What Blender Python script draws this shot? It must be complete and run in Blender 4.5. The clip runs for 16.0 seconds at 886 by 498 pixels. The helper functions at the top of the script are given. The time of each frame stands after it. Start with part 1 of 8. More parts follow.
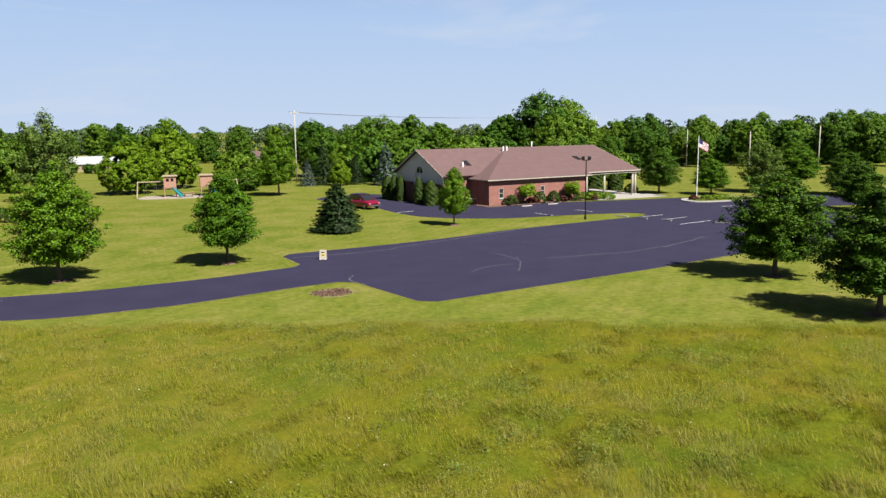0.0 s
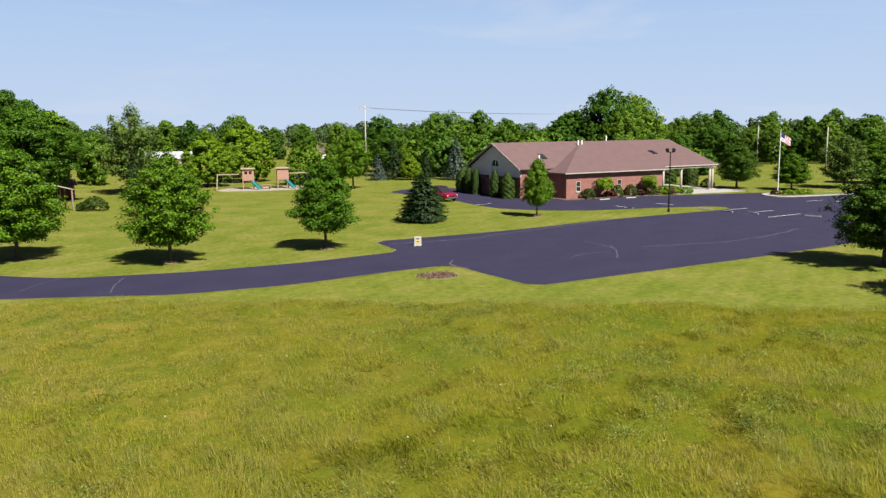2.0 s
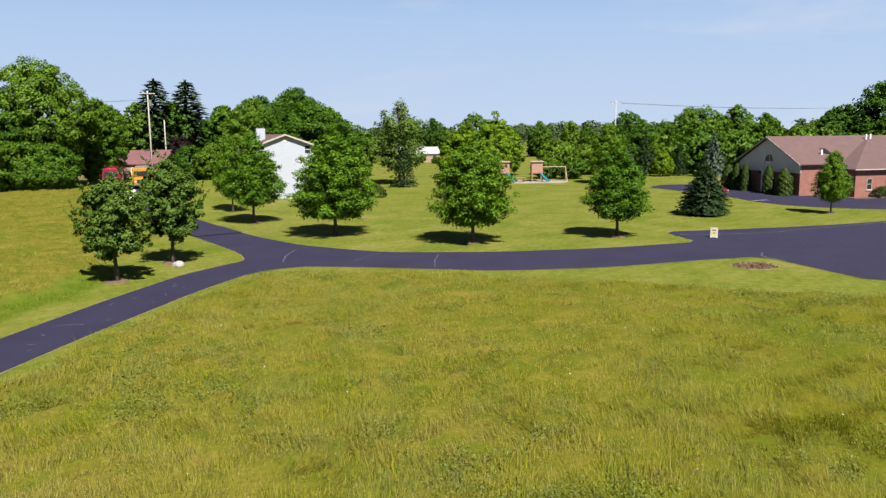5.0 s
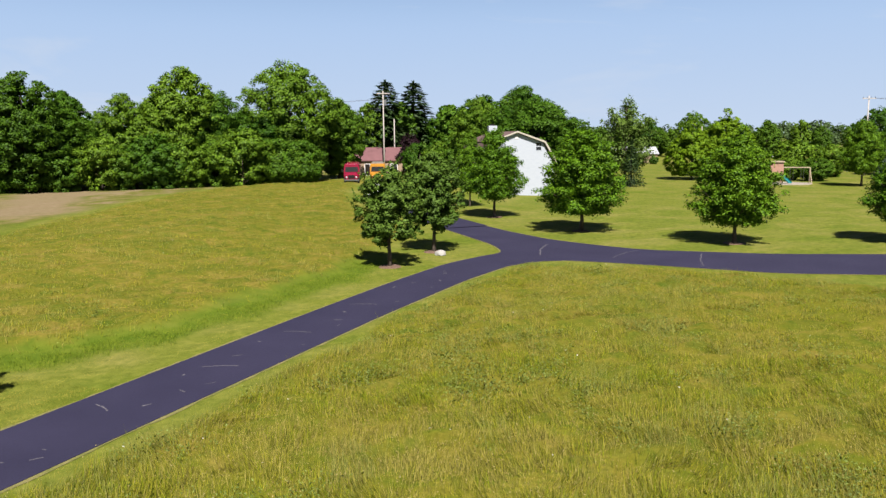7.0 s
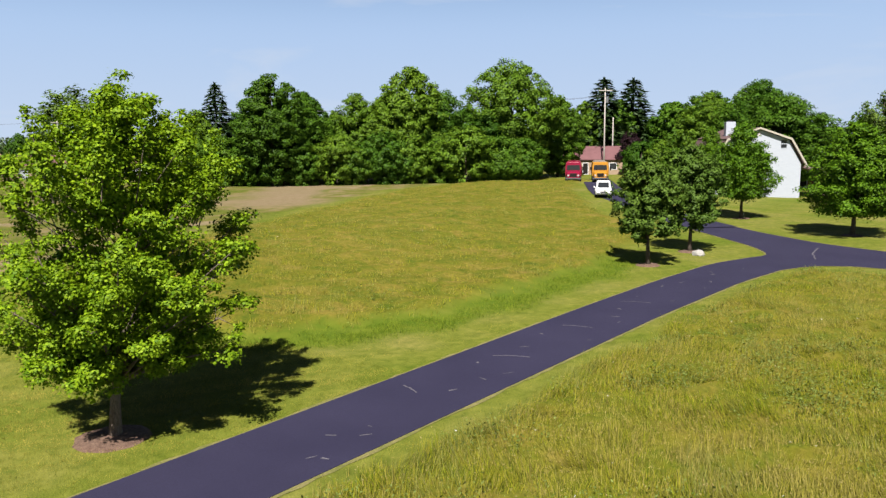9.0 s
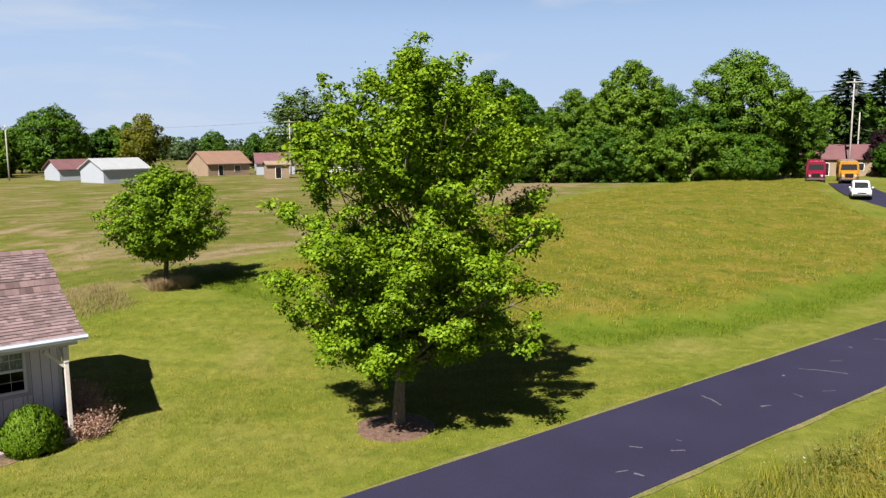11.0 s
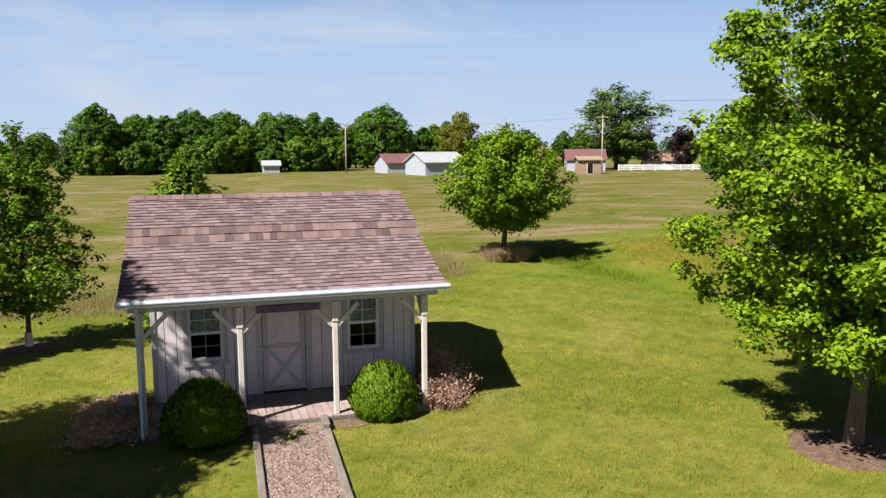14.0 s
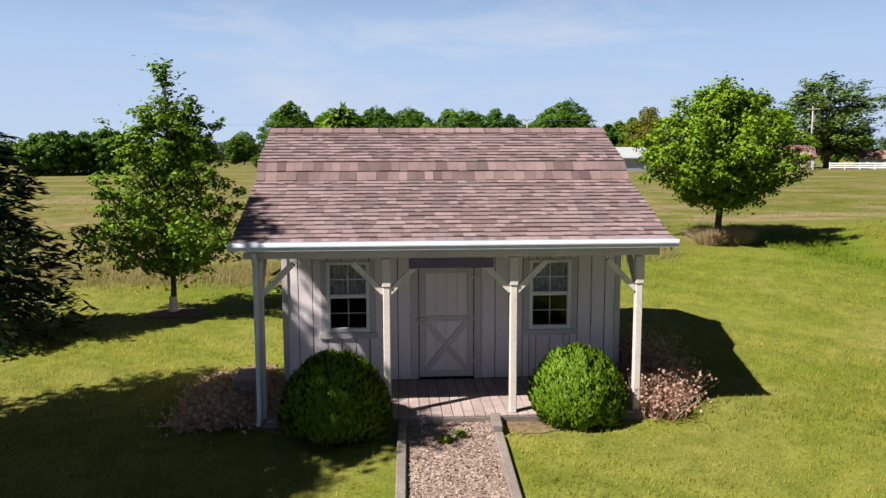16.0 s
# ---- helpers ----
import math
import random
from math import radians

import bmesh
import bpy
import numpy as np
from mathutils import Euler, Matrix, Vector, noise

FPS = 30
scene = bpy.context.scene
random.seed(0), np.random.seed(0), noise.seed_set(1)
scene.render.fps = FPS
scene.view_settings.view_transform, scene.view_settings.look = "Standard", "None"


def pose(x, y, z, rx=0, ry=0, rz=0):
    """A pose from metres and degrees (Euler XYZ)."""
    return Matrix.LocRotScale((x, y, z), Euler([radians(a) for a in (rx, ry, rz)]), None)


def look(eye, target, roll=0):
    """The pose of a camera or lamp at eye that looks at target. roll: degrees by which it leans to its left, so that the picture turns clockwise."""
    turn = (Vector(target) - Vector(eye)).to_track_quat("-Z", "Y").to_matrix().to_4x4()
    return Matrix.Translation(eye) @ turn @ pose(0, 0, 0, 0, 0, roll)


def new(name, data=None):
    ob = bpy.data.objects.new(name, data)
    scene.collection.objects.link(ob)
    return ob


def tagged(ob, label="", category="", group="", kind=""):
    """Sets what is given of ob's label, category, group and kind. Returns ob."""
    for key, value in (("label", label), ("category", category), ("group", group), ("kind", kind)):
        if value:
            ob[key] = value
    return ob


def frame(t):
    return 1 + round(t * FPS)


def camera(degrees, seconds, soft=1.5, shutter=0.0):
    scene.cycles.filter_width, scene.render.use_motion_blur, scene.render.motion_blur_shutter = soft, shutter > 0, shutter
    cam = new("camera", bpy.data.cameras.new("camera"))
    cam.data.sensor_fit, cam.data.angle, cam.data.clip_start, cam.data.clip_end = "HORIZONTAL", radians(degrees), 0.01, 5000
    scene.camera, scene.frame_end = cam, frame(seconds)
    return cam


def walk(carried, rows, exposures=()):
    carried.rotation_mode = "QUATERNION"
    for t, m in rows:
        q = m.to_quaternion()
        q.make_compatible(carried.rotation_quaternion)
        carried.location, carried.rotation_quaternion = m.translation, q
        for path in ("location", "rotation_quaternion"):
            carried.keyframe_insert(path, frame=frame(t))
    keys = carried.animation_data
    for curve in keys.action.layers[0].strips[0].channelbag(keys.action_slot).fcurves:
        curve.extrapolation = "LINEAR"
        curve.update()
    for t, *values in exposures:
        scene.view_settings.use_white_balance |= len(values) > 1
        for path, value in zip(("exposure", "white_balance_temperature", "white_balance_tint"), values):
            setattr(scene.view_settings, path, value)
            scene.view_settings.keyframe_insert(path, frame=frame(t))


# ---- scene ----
cam = camera(59.8, 16.0, 1.4)
METRES, EYE, TILT, LEAN, TURN = 32.6, 11.0, 0.0, 0.0, -10.7
ROWS = [
    (0.0, 0.0, 0.0, 0.0, -0.11, -8.92, 0.69),
    (0.5, -0.0273, -0.0071, -0.006, 0.52, -8.91, 0.67),
    (1.0, -0.0555, -0.0136, -0.0137, 1.34, -8.9, 0.65),
    (1.5, -0.0852, -0.0204, -0.0218, 2.37, -8.88, 0.65),
    (2.0, -0.1163, -0.0276, -0.0292, 3.62, -8.87, 0.62),
    (2.5, -0.1483, -0.0344, -0.0355, 5.05, -8.84, 0.59),
    (3.0, -0.1809, -0.0422, -0.0409, 6.98, -8.83, 0.55),
    (5.5, -0.3462, -0.0964, -0.0658, 23.16, -8.57, 0.58),
    (6.0, -0.3788, -0.1073, -0.0702, 26.81, -8.52, 0.56),
    (6.5, -0.4108, -0.1185, -0.0743, 30.46, -8.47, 0.56),
    (7.0, -0.4421, -0.1296, -0.0781, 34.08, -8.41, 0.55),
    (7.5, -0.4725, -0.1404, -0.0815, 37.69, -8.33, 0.54),
    (8.0, -0.5021, -0.1514, -0.0856, 41.28, -8.27, 0.54),
    (8.5, -0.5313, -0.1617, -0.0918, 44.92, -8.19, 0.55),
    (9.0, -0.5601, -0.171, -0.0984, 48.57, -8.11, 0.55),
    (9.5, -0.5886, -0.1794, -0.1052, 52.23, -8.04, 0.52),
    (12.0, -0.7183, -0.2088, -0.1381, 70.41, -7.65, 0.48),
    (12.5, -0.7413, -0.2136, -0.1482, 74.09, -7.57, 0.44),
    (13.0, -0.7647, -0.2183, -0.1582, 77.76, -7.47, 0.37),
    (13.5, -0.7894, -0.2224, -0.168, 81.42, -7.38, 0.35),
    (14.0, -0.8159, -0.2262, -0.1782, 85.06, -7.29, 0.33),
    (14.5, -0.8446, -0.2289, -0.1884, 88.71, -7.2, 0.27),
    (15.0, -0.8755, -0.2311, -0.1996, 92.36, -7.13, 0.23),
    (15.5, -0.9053, -0.233, -0.2109, 95.74, -7.07, 0.19),
    (16.0, -0.9382, -0.2347, -0.2219, 98.3, -7.02, 0.16),
]
EXPOSURE = 1.2
walk(cam, [(t, pose(0, 0, EYE, TILT, LEAN, TURN) @ pose(METRES * x, METRES * y, METRES * z, 90 + pitch, roll, yaw)) for t, x, y, z, yaw, pitch, roll in ROWS],
     [(0.0, EXPOSURE), (16.0, EXPOSURE)])

# ---- world, sun, exposure ----
SUN_TO = Vector((0.44, -0.76, 1.0)).normalized()


def make_world():
    world = bpy.data.worlds.new("sky")
    scene.world = world
    world.use_nodes = True
    nt = world.node_tree
    nt.nodes.clear()
    out = nt.nodes.new("ShaderNodeOutputWorld")
    bg = nt.nodes.new("ShaderNodeBackground")
    sky = nt.nodes.new("ShaderNodeTexSky")
    sky.sky_type = "NISHITA"
    sky.sun_disc = False
    sky.sun_elevation = math.asin(SUN_TO.z)
    sky.sun_rotation = math.atan2(SUN_TO.x, SUN_TO.y)
    sky.air_density, sky.dust_density, sky.ozone_density = 1.0, 0.05, 1.5
    # thin streaks of high cloud
    tc = nt.nodes.new("ShaderNodeTexCoord")
    mp = nt.nodes.new("ShaderNodeMapping")
    mp.inputs["Scale"].default_value = (1.3, 2.2, 9.0)
    mp.inputs["Rotation"].default_value = (0.05, 0.06, 0.6)
    ns = nt.nodes.new("ShaderNodeTexNoise")
    ns.inputs["Scale"].default_value, ns.inputs["Detail"].default_value = 1.7, 6.0
    ns.inputs["Roughness"].default_value, ns.inputs["Distortion"].default_value = 0.55, 0.6
    ramp = nt.nodes.new("ShaderNodeValToRGB")
    ramp.color_ramp.elements[0].position, ramp.color_ramp.elements[1].position = 0.53, 0.76
    ramp.color_ramp.elements[1].color = (0.55, 0.55, 0.55, 1)
    mix = nt.nodes.new("ShaderNodeMix")
    mix.data_type = "RGBA"
    mix.inputs["B"].default_value = CLOUD
    tint = nt.nodes.new("ShaderNodeMix")
    tint.data_type, tint.blend_type = "RGBA", "MULTIPLY"
    tint.inputs["Factor"].default_value = 1.0
    tint.inputs["B"].default_value = SKY_TINT
    L = nt.links.new
    L(tc.outputs["Generated"], mp.inputs["Vector"])
    L(mp.outputs["Vector"], ns.inputs["Vector"])
    L(ns.outputs["Fac"], ramp.inputs["Fac"])
    L(ramp.outputs["Color"], mix.inputs["Factor"])
    L(sky.outputs["Color"], tint.inputs["A"])
    # summer haze, thicker towards the horizon
    sep = nt.nodes.new("ShaderNodeSeparateXYZ")
    L(tc.outputs["Generated"], sep.inputs["Vector"])
    up = nt.nodes.new("ShaderNodeMapRange")
    up.interpolation_type = "SMOOTHSTEP"
    up.inputs["From Min"].default_value, up.inputs["From Max"].default_value = 0.12, 0.36
    up.inputs["To Min"].default_value, up.inputs["To Max"].default_value = 1.0, 0.0
    L(sep.outputs["Z"], up.inputs["Value"])
    band = nt.nodes.new("ShaderNodeValToRGB")
    band.color_ramp.elements[0].position, band.color_ramp.elements[1].position = 0.0, 0.18
    band.color_ramp.elements[0].color, band.color_ramp.elements[1].color = HAZE_LOW, HAZE_HIGH
    L(sep.outputs["Z"], band.inputs["Fac"])
    hz = nt.nodes.new("ShaderNodeMix")
    hz.data_type = "RGBA"
    L(band.outputs["Color"], hz.inputs["B"])
    L(up.outputs["Result"], hz.inputs["Factor"])
    L(tint.outputs["Result"], hz.inputs["A"])
    L(hz.outputs["Result"], mix.inputs["A"])
    L(mix.outputs["Result"], bg.inputs["Color"])
    bg.inputs["Strength"].default_value = SKY_STRENGTH
    L(bg.outputs["Background"], out.inputs["Surface"])
    sun = bpy.data.lights.new("sun", "SUN")
    sun.energy, sun.angle, sun.color = SUN_STRENGTH, radians(0.55), (1.0, 0.95, 0.87)
    ob = new("sun", sun)
    ob.matrix_world = look(SUN_TO * 200, (0, 0, 0))


SKY_STRENGTH, SUN_STRENGTH = 0.05, 5.0
SKY_TINT = (0.20, 0.235, 0.30, 1)
CLOUD = (6.2, 6.5, 7.1, 1)
HAZE_LOW, HAZE_HIGH = (4.9, 5.9, 7.5, 1), (3.5, 5.0, 7.5, 1)
make_world()


# ---- materials ----
TONE = 0.54  # one scale for all base colours


def mat(name, c1, c2=None, rough=0.8, scale=6.0, fine=60.0, fine_amount=0.25, bump=0.1, metal=0.0, coords="Object", per_piece=0.0, spec=0.3, stretch=(1, 1, 1), island=False):
    """A surface of two colours mixed by noise at two scales, with a fine relief."""
    m = bpy.data.materials.new(name)
    m.use_nodes = True
    nt = m.node_tree
    b = nt.nodes["Principled BSDF"]
    L = nt.links.new
    c2 = c2 or tuple(v * 0.8 for v in c1)
    c1, c2 = tuple(v * TONE for v in c1), tuple(v * TONE for v in c2)
    tc = nt.nodes.new("ShaderNodeTexCoord")
    mp = nt.nodes.new("ShaderNodeMapping")
    mp.inputs["Scale"].default_value = stretch
    L(tc.outputs[coords], mp.inputs["Vector"])
    n1, n2 = nt.nodes.new("ShaderNodeTexNoise"), nt.nodes.new("ShaderNodeTexNoise")
    n1.inputs["Scale"].default_value, n1.inputs["Detail"].default_value = scale, 5
    n2.inputs["Scale"].default_value, n2.inputs["Detail"].default_value = fine, 3
    L(mp.outputs["Vector"], n1.inputs["Vector"])
    L(mp.outputs["Vector"], n2.inputs["Vector"])
    ramp = nt.nodes.new("ShaderNodeValToRGB")
    ramp.color_ramp.elements[0].position, ramp.color_ramp.elements[1].position = 0.3, 0.7
    ramp.color_ramp.elements[0].color, ramp.color_ramp.elements[1].color = (*c1, 1), (*c2, 1)
    L(n1.outputs["Fac"], ramp.inputs["Fac"])
    mul = nt.nodes.new("ShaderNodeMix")
    mul.data_type, mul.blend_type = "RGBA", "MULTIPLY"
    mul.inputs["Factor"].default_value = 1.0
    r2 = nt.nodes.new("ShaderNodeMapRange")
    r2.inputs["From Min"].default_value, r2.inputs["From Max"].default_value = 0.3, 0.7
    r2.inputs["To Min"].default_value, r2.inputs["To Max"].default_value = 1 - fine_amount, 1 + fine_amount
    L(n2.outputs["Fac"], r2.inputs["Value"])
    L(ramp.outputs["Color"], mul.inputs["A"])
    L(r2.outputs["Result"], mul.inputs["B"])
    col = mul.outputs["Result"]
    if per_piece:
        oi = nt.nodes.new("ShaderNodeNewGeometry" if island else "ShaderNodeObjectInfo")
        hs = nt.nodes.new("ShaderNodeHueSaturation")
        mr = nt.nodes.new("ShaderNodeMapRange")
        mr.inputs["To Min"].default_value, mr.inputs["To Max"].default_value = 1 - per_piece, 1 + per_piece
        L(oi.outputs["Random Per Island" if island else "Random"], mr.inputs["Value"])
        L(mr.outputs["Result"], hs.inputs["Value"])
        L(col, hs.inputs["Color"])
        col = hs.outputs["Color"]
    L(col, b.inputs["Base Color"])
    b.inputs["Roughness"].default_value, b.inputs["Metallic"].default_value = rough, metal
    b.inputs["Specular IOR Level"].default_value = spec
    if bump:
        bp = nt.nodes.new("ShaderNodeBump")
        bp.inputs["Strength"].default_value, bp.inputs["Distance"].default_value = bump, 0.02
        L(n2.outputs["Fac"], bp.inputs["Height"])
        L(bp.outputs["Normal"], b.inputs["Normal"])
    return m


def leaf_mat(name, c_dark, c_light, glow=0.35, tree_var=0.12, rough=0.55, mown=False):
    """Foliage: each leaf takes its own shade, each plant its own tone; light passes through the blades."""
    m = bpy.data.materials.new(name)
    m.use_nodes = True
    nt = m.node_tree
    b, out = nt.nodes["Principled BSDF"], nt.nodes["Material Output"]
    L = nt.links.new
    c_dark, c_light = tuple(v * TONE for v in c_dark), tuple(v * TONE for v in c_light)
    ge = nt.nodes.new("ShaderNodeNewGeometry")
    ramp = nt.nodes.new("ShaderNodeValToRGB")
    ramp.color_ramp.elements[0].color, ramp.color_ramp.elements[1].color = (*c_dark, 1), (*c_light, 1)
    L(ge.outputs["Random Per Island"], ramp.inputs["Fac"])
    oi = nt.nodes.new("ShaderNodeObjectInfo")
    hs = nt.nodes.new("ShaderNodeHueSaturation")
    mr = nt.nodes.new("ShaderNodeMapRange")
    mr.inputs["To Min"].default_value, mr.inputs["To Max"].default_value = 1 - tree_var, 1 + tree_var
    L(oi.outputs["Random"], mr.inputs["Value"])
    L(mr.outputs["Result"], hs.inputs["Value"])
    mh = nt.nodes.new("ShaderNodeMapRange")
    mh.inputs["To Min"].default_value, mh.inputs["To Max"].default_value = 0.5 + 0.06 * tree_var, 0.5 - 0.04 * tree_var
    L(oi.outputs["Random"], mh.inputs["Value"])
    L(mh.outputs["Result"], hs.inputs["Hue"])
    col = ramp.outputs["Color"]
    if mown:
        # pale and lush patches, and the mower's arcs
        mp = nt.nodes.new("ShaderNodeMapping")
        mp.inputs["Location"].default_value = (70, -26, 0)
        L(ge.outputs["Position"], mp.inputs["Vector"])
        wave, nz, nf = nt.nodes.new("ShaderNodeTexWave"), nt.nodes.new("ShaderNodeTexNoise"), nt.nodes.new("ShaderNodeTexNoise")
        wave.wave_type, wave.rings_direction = "RINGS", "Z"
        wave.inputs["Scale"].default_value, wave.inputs["Distortion"].default_value, wave.inputs["Detail"].default_value = 0.22, 2.5, 3
        nz.inputs["Scale"].default_value, nz.inputs["Detail"].default_value = 0.32, 5
        nf.inputs["Scale"].default_value, nf.inputs["Detail"].default_value = 1.7, 5
        L(mp.outputs["Vector"], wave.inputs["Vector"])
        L(ge.outputs["Position"], nz.inputs["Vector"])
        L(ge.outputs["Position"], nf.inputs["Vector"])
        for fac, lo, hi, stops in ((wave.outputs["Fac"], 0.2, 0.8, ((0.82, 0.87, 0.80), (1.19, 1.12, 1.24))), (nz.outputs["Fac"], 0.34, 0.68, ((0.76, 0.88, 0.70), (1.30, 1.16, 1.55))), (nf.outputs["Fac"], 0.32, 0.68, ((0.82, 0.86, 0.8), (1.20, 1.15, 1.25)))):
            r, mu = nt.nodes.new("ShaderNodeValToRGB"), nt.nodes.new("ShaderNodeMix")
            for e, p, c in zip(r.color_ramp.elements, (lo, hi), stops):
                e.position, e.color = p, (*c, 1)
            mu.data_type, mu.blend_type = "RGBA", "MULTIPLY"
            mu.inputs["Factor"].default_value = 1.0
            L(fac, r.inputs["Fac"])
            L(col, mu.inputs["A"])
            L(r.outputs["Color"], mu.inputs["B"])
            col = mu.outputs["Result"]
    L(col, hs.inputs["Color"])
    L(hs.outputs["Color"], b.inputs["Base Color"])
    b.inputs["Roughness"].default_value = rough
    b.inputs["Specular IOR Level"].default_value = 0.12
    tr = nt.nodes.new("ShaderNodeBsdfTranslucent")
    br = nt.nodes.new("ShaderNodeMix")
    br.data_type, br.blend_type = "RGBA", "MULTIPLY"
    br.inputs["Factor"].default_value = 1.0
    br.inputs["B"].default_value = (1.25, 1.3, 0.5, 1)
    L(hs.outputs["Color"], br.inputs["A"])
    L(br.outputs["Result"], tr.inputs["Color"])
    mx = nt.nodes.new("ShaderNodeMixShader")
    mx.inputs["Fac"].default_value = glow
    L(b.outputs["BSDF"], mx.inputs[1])
    L(tr.outputs["BSDF"], mx.inputs[2])
    L(mx.outputs["Shader"], out.inputs["Surface"])
    return m


def ground_mat():
    """Mown lawn, tall meadow and farm field on one sheet, by the sheet's own attributes."""
    m = bpy.data.materials.new("ground")
    m.use_nodes = True
    nt = m.node_tree
    b = nt.nodes["Principled BSDF"]
    L = nt.links.new
    ge = nt.nodes.new("ShaderNodeNewGeometry")

    def noise_node(scale, detail=4, src=None, distortion=0.0):
        n = nt.nodes.new("ShaderNodeTexNoise")
        n.inputs["Scale"].default_value, n.inputs["Detail"].default_value = scale, detail
        n.inputs["Distortion"].default_value = distortion
        L(src or ge.outputs["Position"], n.inputs["Vector"])
        return n.outputs["Fac"]

    def ramp(fac, stops):
        r = nt.nodes.new("ShaderNodeValToRGB")
        els = r.color_ramp.elements
        while len(els) < len(stops):
            els.new(0.5)
        for e, (p, c) in zip(els, stops):
            e.position, e.color = p, (*c, 1)
        L(fac, r.inputs["Fac"])
        return r.outputs["Color"]

    def mix(a, bb, fac, kind="MIX"):
        x = nt.nodes.new("ShaderNodeMix")
        x.data_type, x.blend_type = "RGBA", kind
        for sock, v in (("A", a), ("B", bb), ("Factor", fac)):
            if isinstance(v, (int, float)):
                x.inputs[sock].default_value = v
            elif isinstance(v, tuple):
                x.inputs[sock].default_value = (*v, 1)
            else:
                L(v, x.inputs[sock])
        return x.outputs["Result"]

    def attr(name):
        a = nt.nodes.new("ShaderNodeAttribute")
        a.attribute_name = name
        return a.outputs["Fac"]

    # rows of mowing and of tillage
    mp = nt.nodes.new("ShaderNodeMapping")
    mp.inputs["Rotation"].default_value = (0, 0, radians(35))
    L(ge.outputs["Position"], mp.inputs["Vector"])
    wave = nt.nodes.new("ShaderNodeTexWave")
    wave.inputs["Scale"].default_value, wave.inputs["Distortion"].default_value = 0.22, 1.6
    wave.inputs["Detail"].default_value = 2
    L(mp.outputs["Vector"], wave.inputs["Vector"])
    lawn = ramp(noise_node(0.22, 6, distortion=0.5), [(0.30, (0.150, 0.200, 0.020)), (0.5, (0.210, 0.234, 0.035)), (0.72, (0.275, 0.265, 0.066))])
    lawn = mix(lawn, ramp(wave.outputs["Fac"], [(0.2, (0.96, 0.97, 0.95)), (0.8, (1.04, 1.03, 1.05))]), 1.0, "MULTIPLY")
    lawn = mix(lawn, ramp(noise_node(26, 3), [(0.3, (0.72, 0.74, 0.7)), (0.7, (1.25, 1.23, 1.2))]), 1.0, "MULTIPLY")
    lawn = mix(lawn, ramp(noise_node(2.2, 6, distortion=0.6), [(0.28, (0.70, 0.78, 0.66)), (0.5, (1.0, 1.0, 1.0)), (0.72, (1.30, 1.22, 1.40))]), 1.0, "MULTIPLY")
    tall = ramp(noise_node(0.17, 6, distortion=0.8), [(0.28, (0.102, 0.150, 0.009)), (0.46, (0.148, 0.172, 0.008)), (0.58, (0.185, 0.180, 0.010)), (0.75, (0.240, 0.196, 0.020))])
    tall = mix(tall, ramp(noise_node(5, 5), [(0.28, (0.72, 0.76, 0.70)), (0.5, (1.0, 1.0, 1.0)), (0.72, (1.24, 1.20, 1.3))]), 1.0, "MULTIPLY")
    tall = mix(tall, ramp(noise_node(1.1, 6, distortion=1.0), [(0.3, (0.80, 0.86, 0.8)), (0.5, (1.0, 0.98, 0.9)), (0.7, (1.16, 1.11, 1.15))]), 1.0, "MULTIPLY")
    mp2 = nt.nodes.new("ShaderNodeMapping")
    mp2.inputs["Scale"].default_value = (0.20, 0.115, 1)
    mp2.inputs["Rotation"].default_value = (0, 0, radians(-12))
    L(ge.outputs["Position"], mp2.inputs["Vector"])
    crop = ramp(noise_node(1.0, 9, mp2.outputs["Vector"], 1.8), [(0.34, (0.135, 0.170, 0.022)), (0.48, (0.200, 0.195, 0.046)), (0.57, (0.265, 0.220, 0.095)), (0.67, (0.34, 0.265, 0.16))])
    crop = mix(crop, ramp(noise_node(1.6, 6), [(0.35, (0.8, 0.85, 0.75)), (0.7, (1.2, 1.12, 1.15))]), 1.0, "MULTIPLY")
    dry = ramp(noise_node(0.45, 6, distortion=1.0), [(0.3, (0.140, 0.165, 0.014)), (0.5, (0.195, 0.190, 0.018)), (0.7, (0.255, 0.212, 0.034))])
    dry = mix(dry, ramp(noise_node(0.9, 8, distortion=1.4), [(0.34, (0.70, 0.86, 0.7)), (0.45, (0.93, 1.0, 0.9)), (0.55, (1.04, 1.0, 1.0)), (0.66, (1.20, 1.14, 1.5))]), 1.0, "MULTIPLY")
    dry = mix(dry, ramp(noise_node(7, 5), [(0.28, (0.70, 0.76, 0.65)), (0.5, (1.0, 1.0, 1.0)), (0.72, (1.26, 1.22, 1.35))]), 1.0, "MULTIPLY")
    tall = mix(tall, dry, attr("dry"))
    tall = mix(tall, mix(dry, (1.0, 0.98, 1.1), 1.0, "MULTIPLY"), attr("gold"))
    col = mix(lawn, tall, attr("tall"))
    col = mix(col, ramp(noise_node(0.9, 6, distortion=0.6), [(0.3, (0.098, 0.168, 0.011)), (0.7, (0.178, 0.228, 0.020))]), attr("lush"))
    col = mix(col, crop, attr("crop"))
    col = mix(col, ramp(noise_node(2.0, 6), [(0.3, (0.29, 0.205, 0.125)), (0.7, (0.38, 0.285, 0.19))]), attr("soil"))
    col = mix(col, (TONE, TONE, TONE), 1.0, "MULTIPLY")
    L(col, b.inputs["Base Color"])
    b.inputs["Roughness"].default_value = 0.95
    b.inputs["Specular IOR Level"].default_value = 0.08
    bp = nt.nodes.new("ShaderNodeBump")
    bp.inputs["Strength"].default_value, bp.inputs["Distance"].default_value = 0.4, 0.025
    L(noise_node(14, 4), bp.inputs["Height"])
    L(bp.outputs["Normal"], b.inputs["Normal"])
    return m


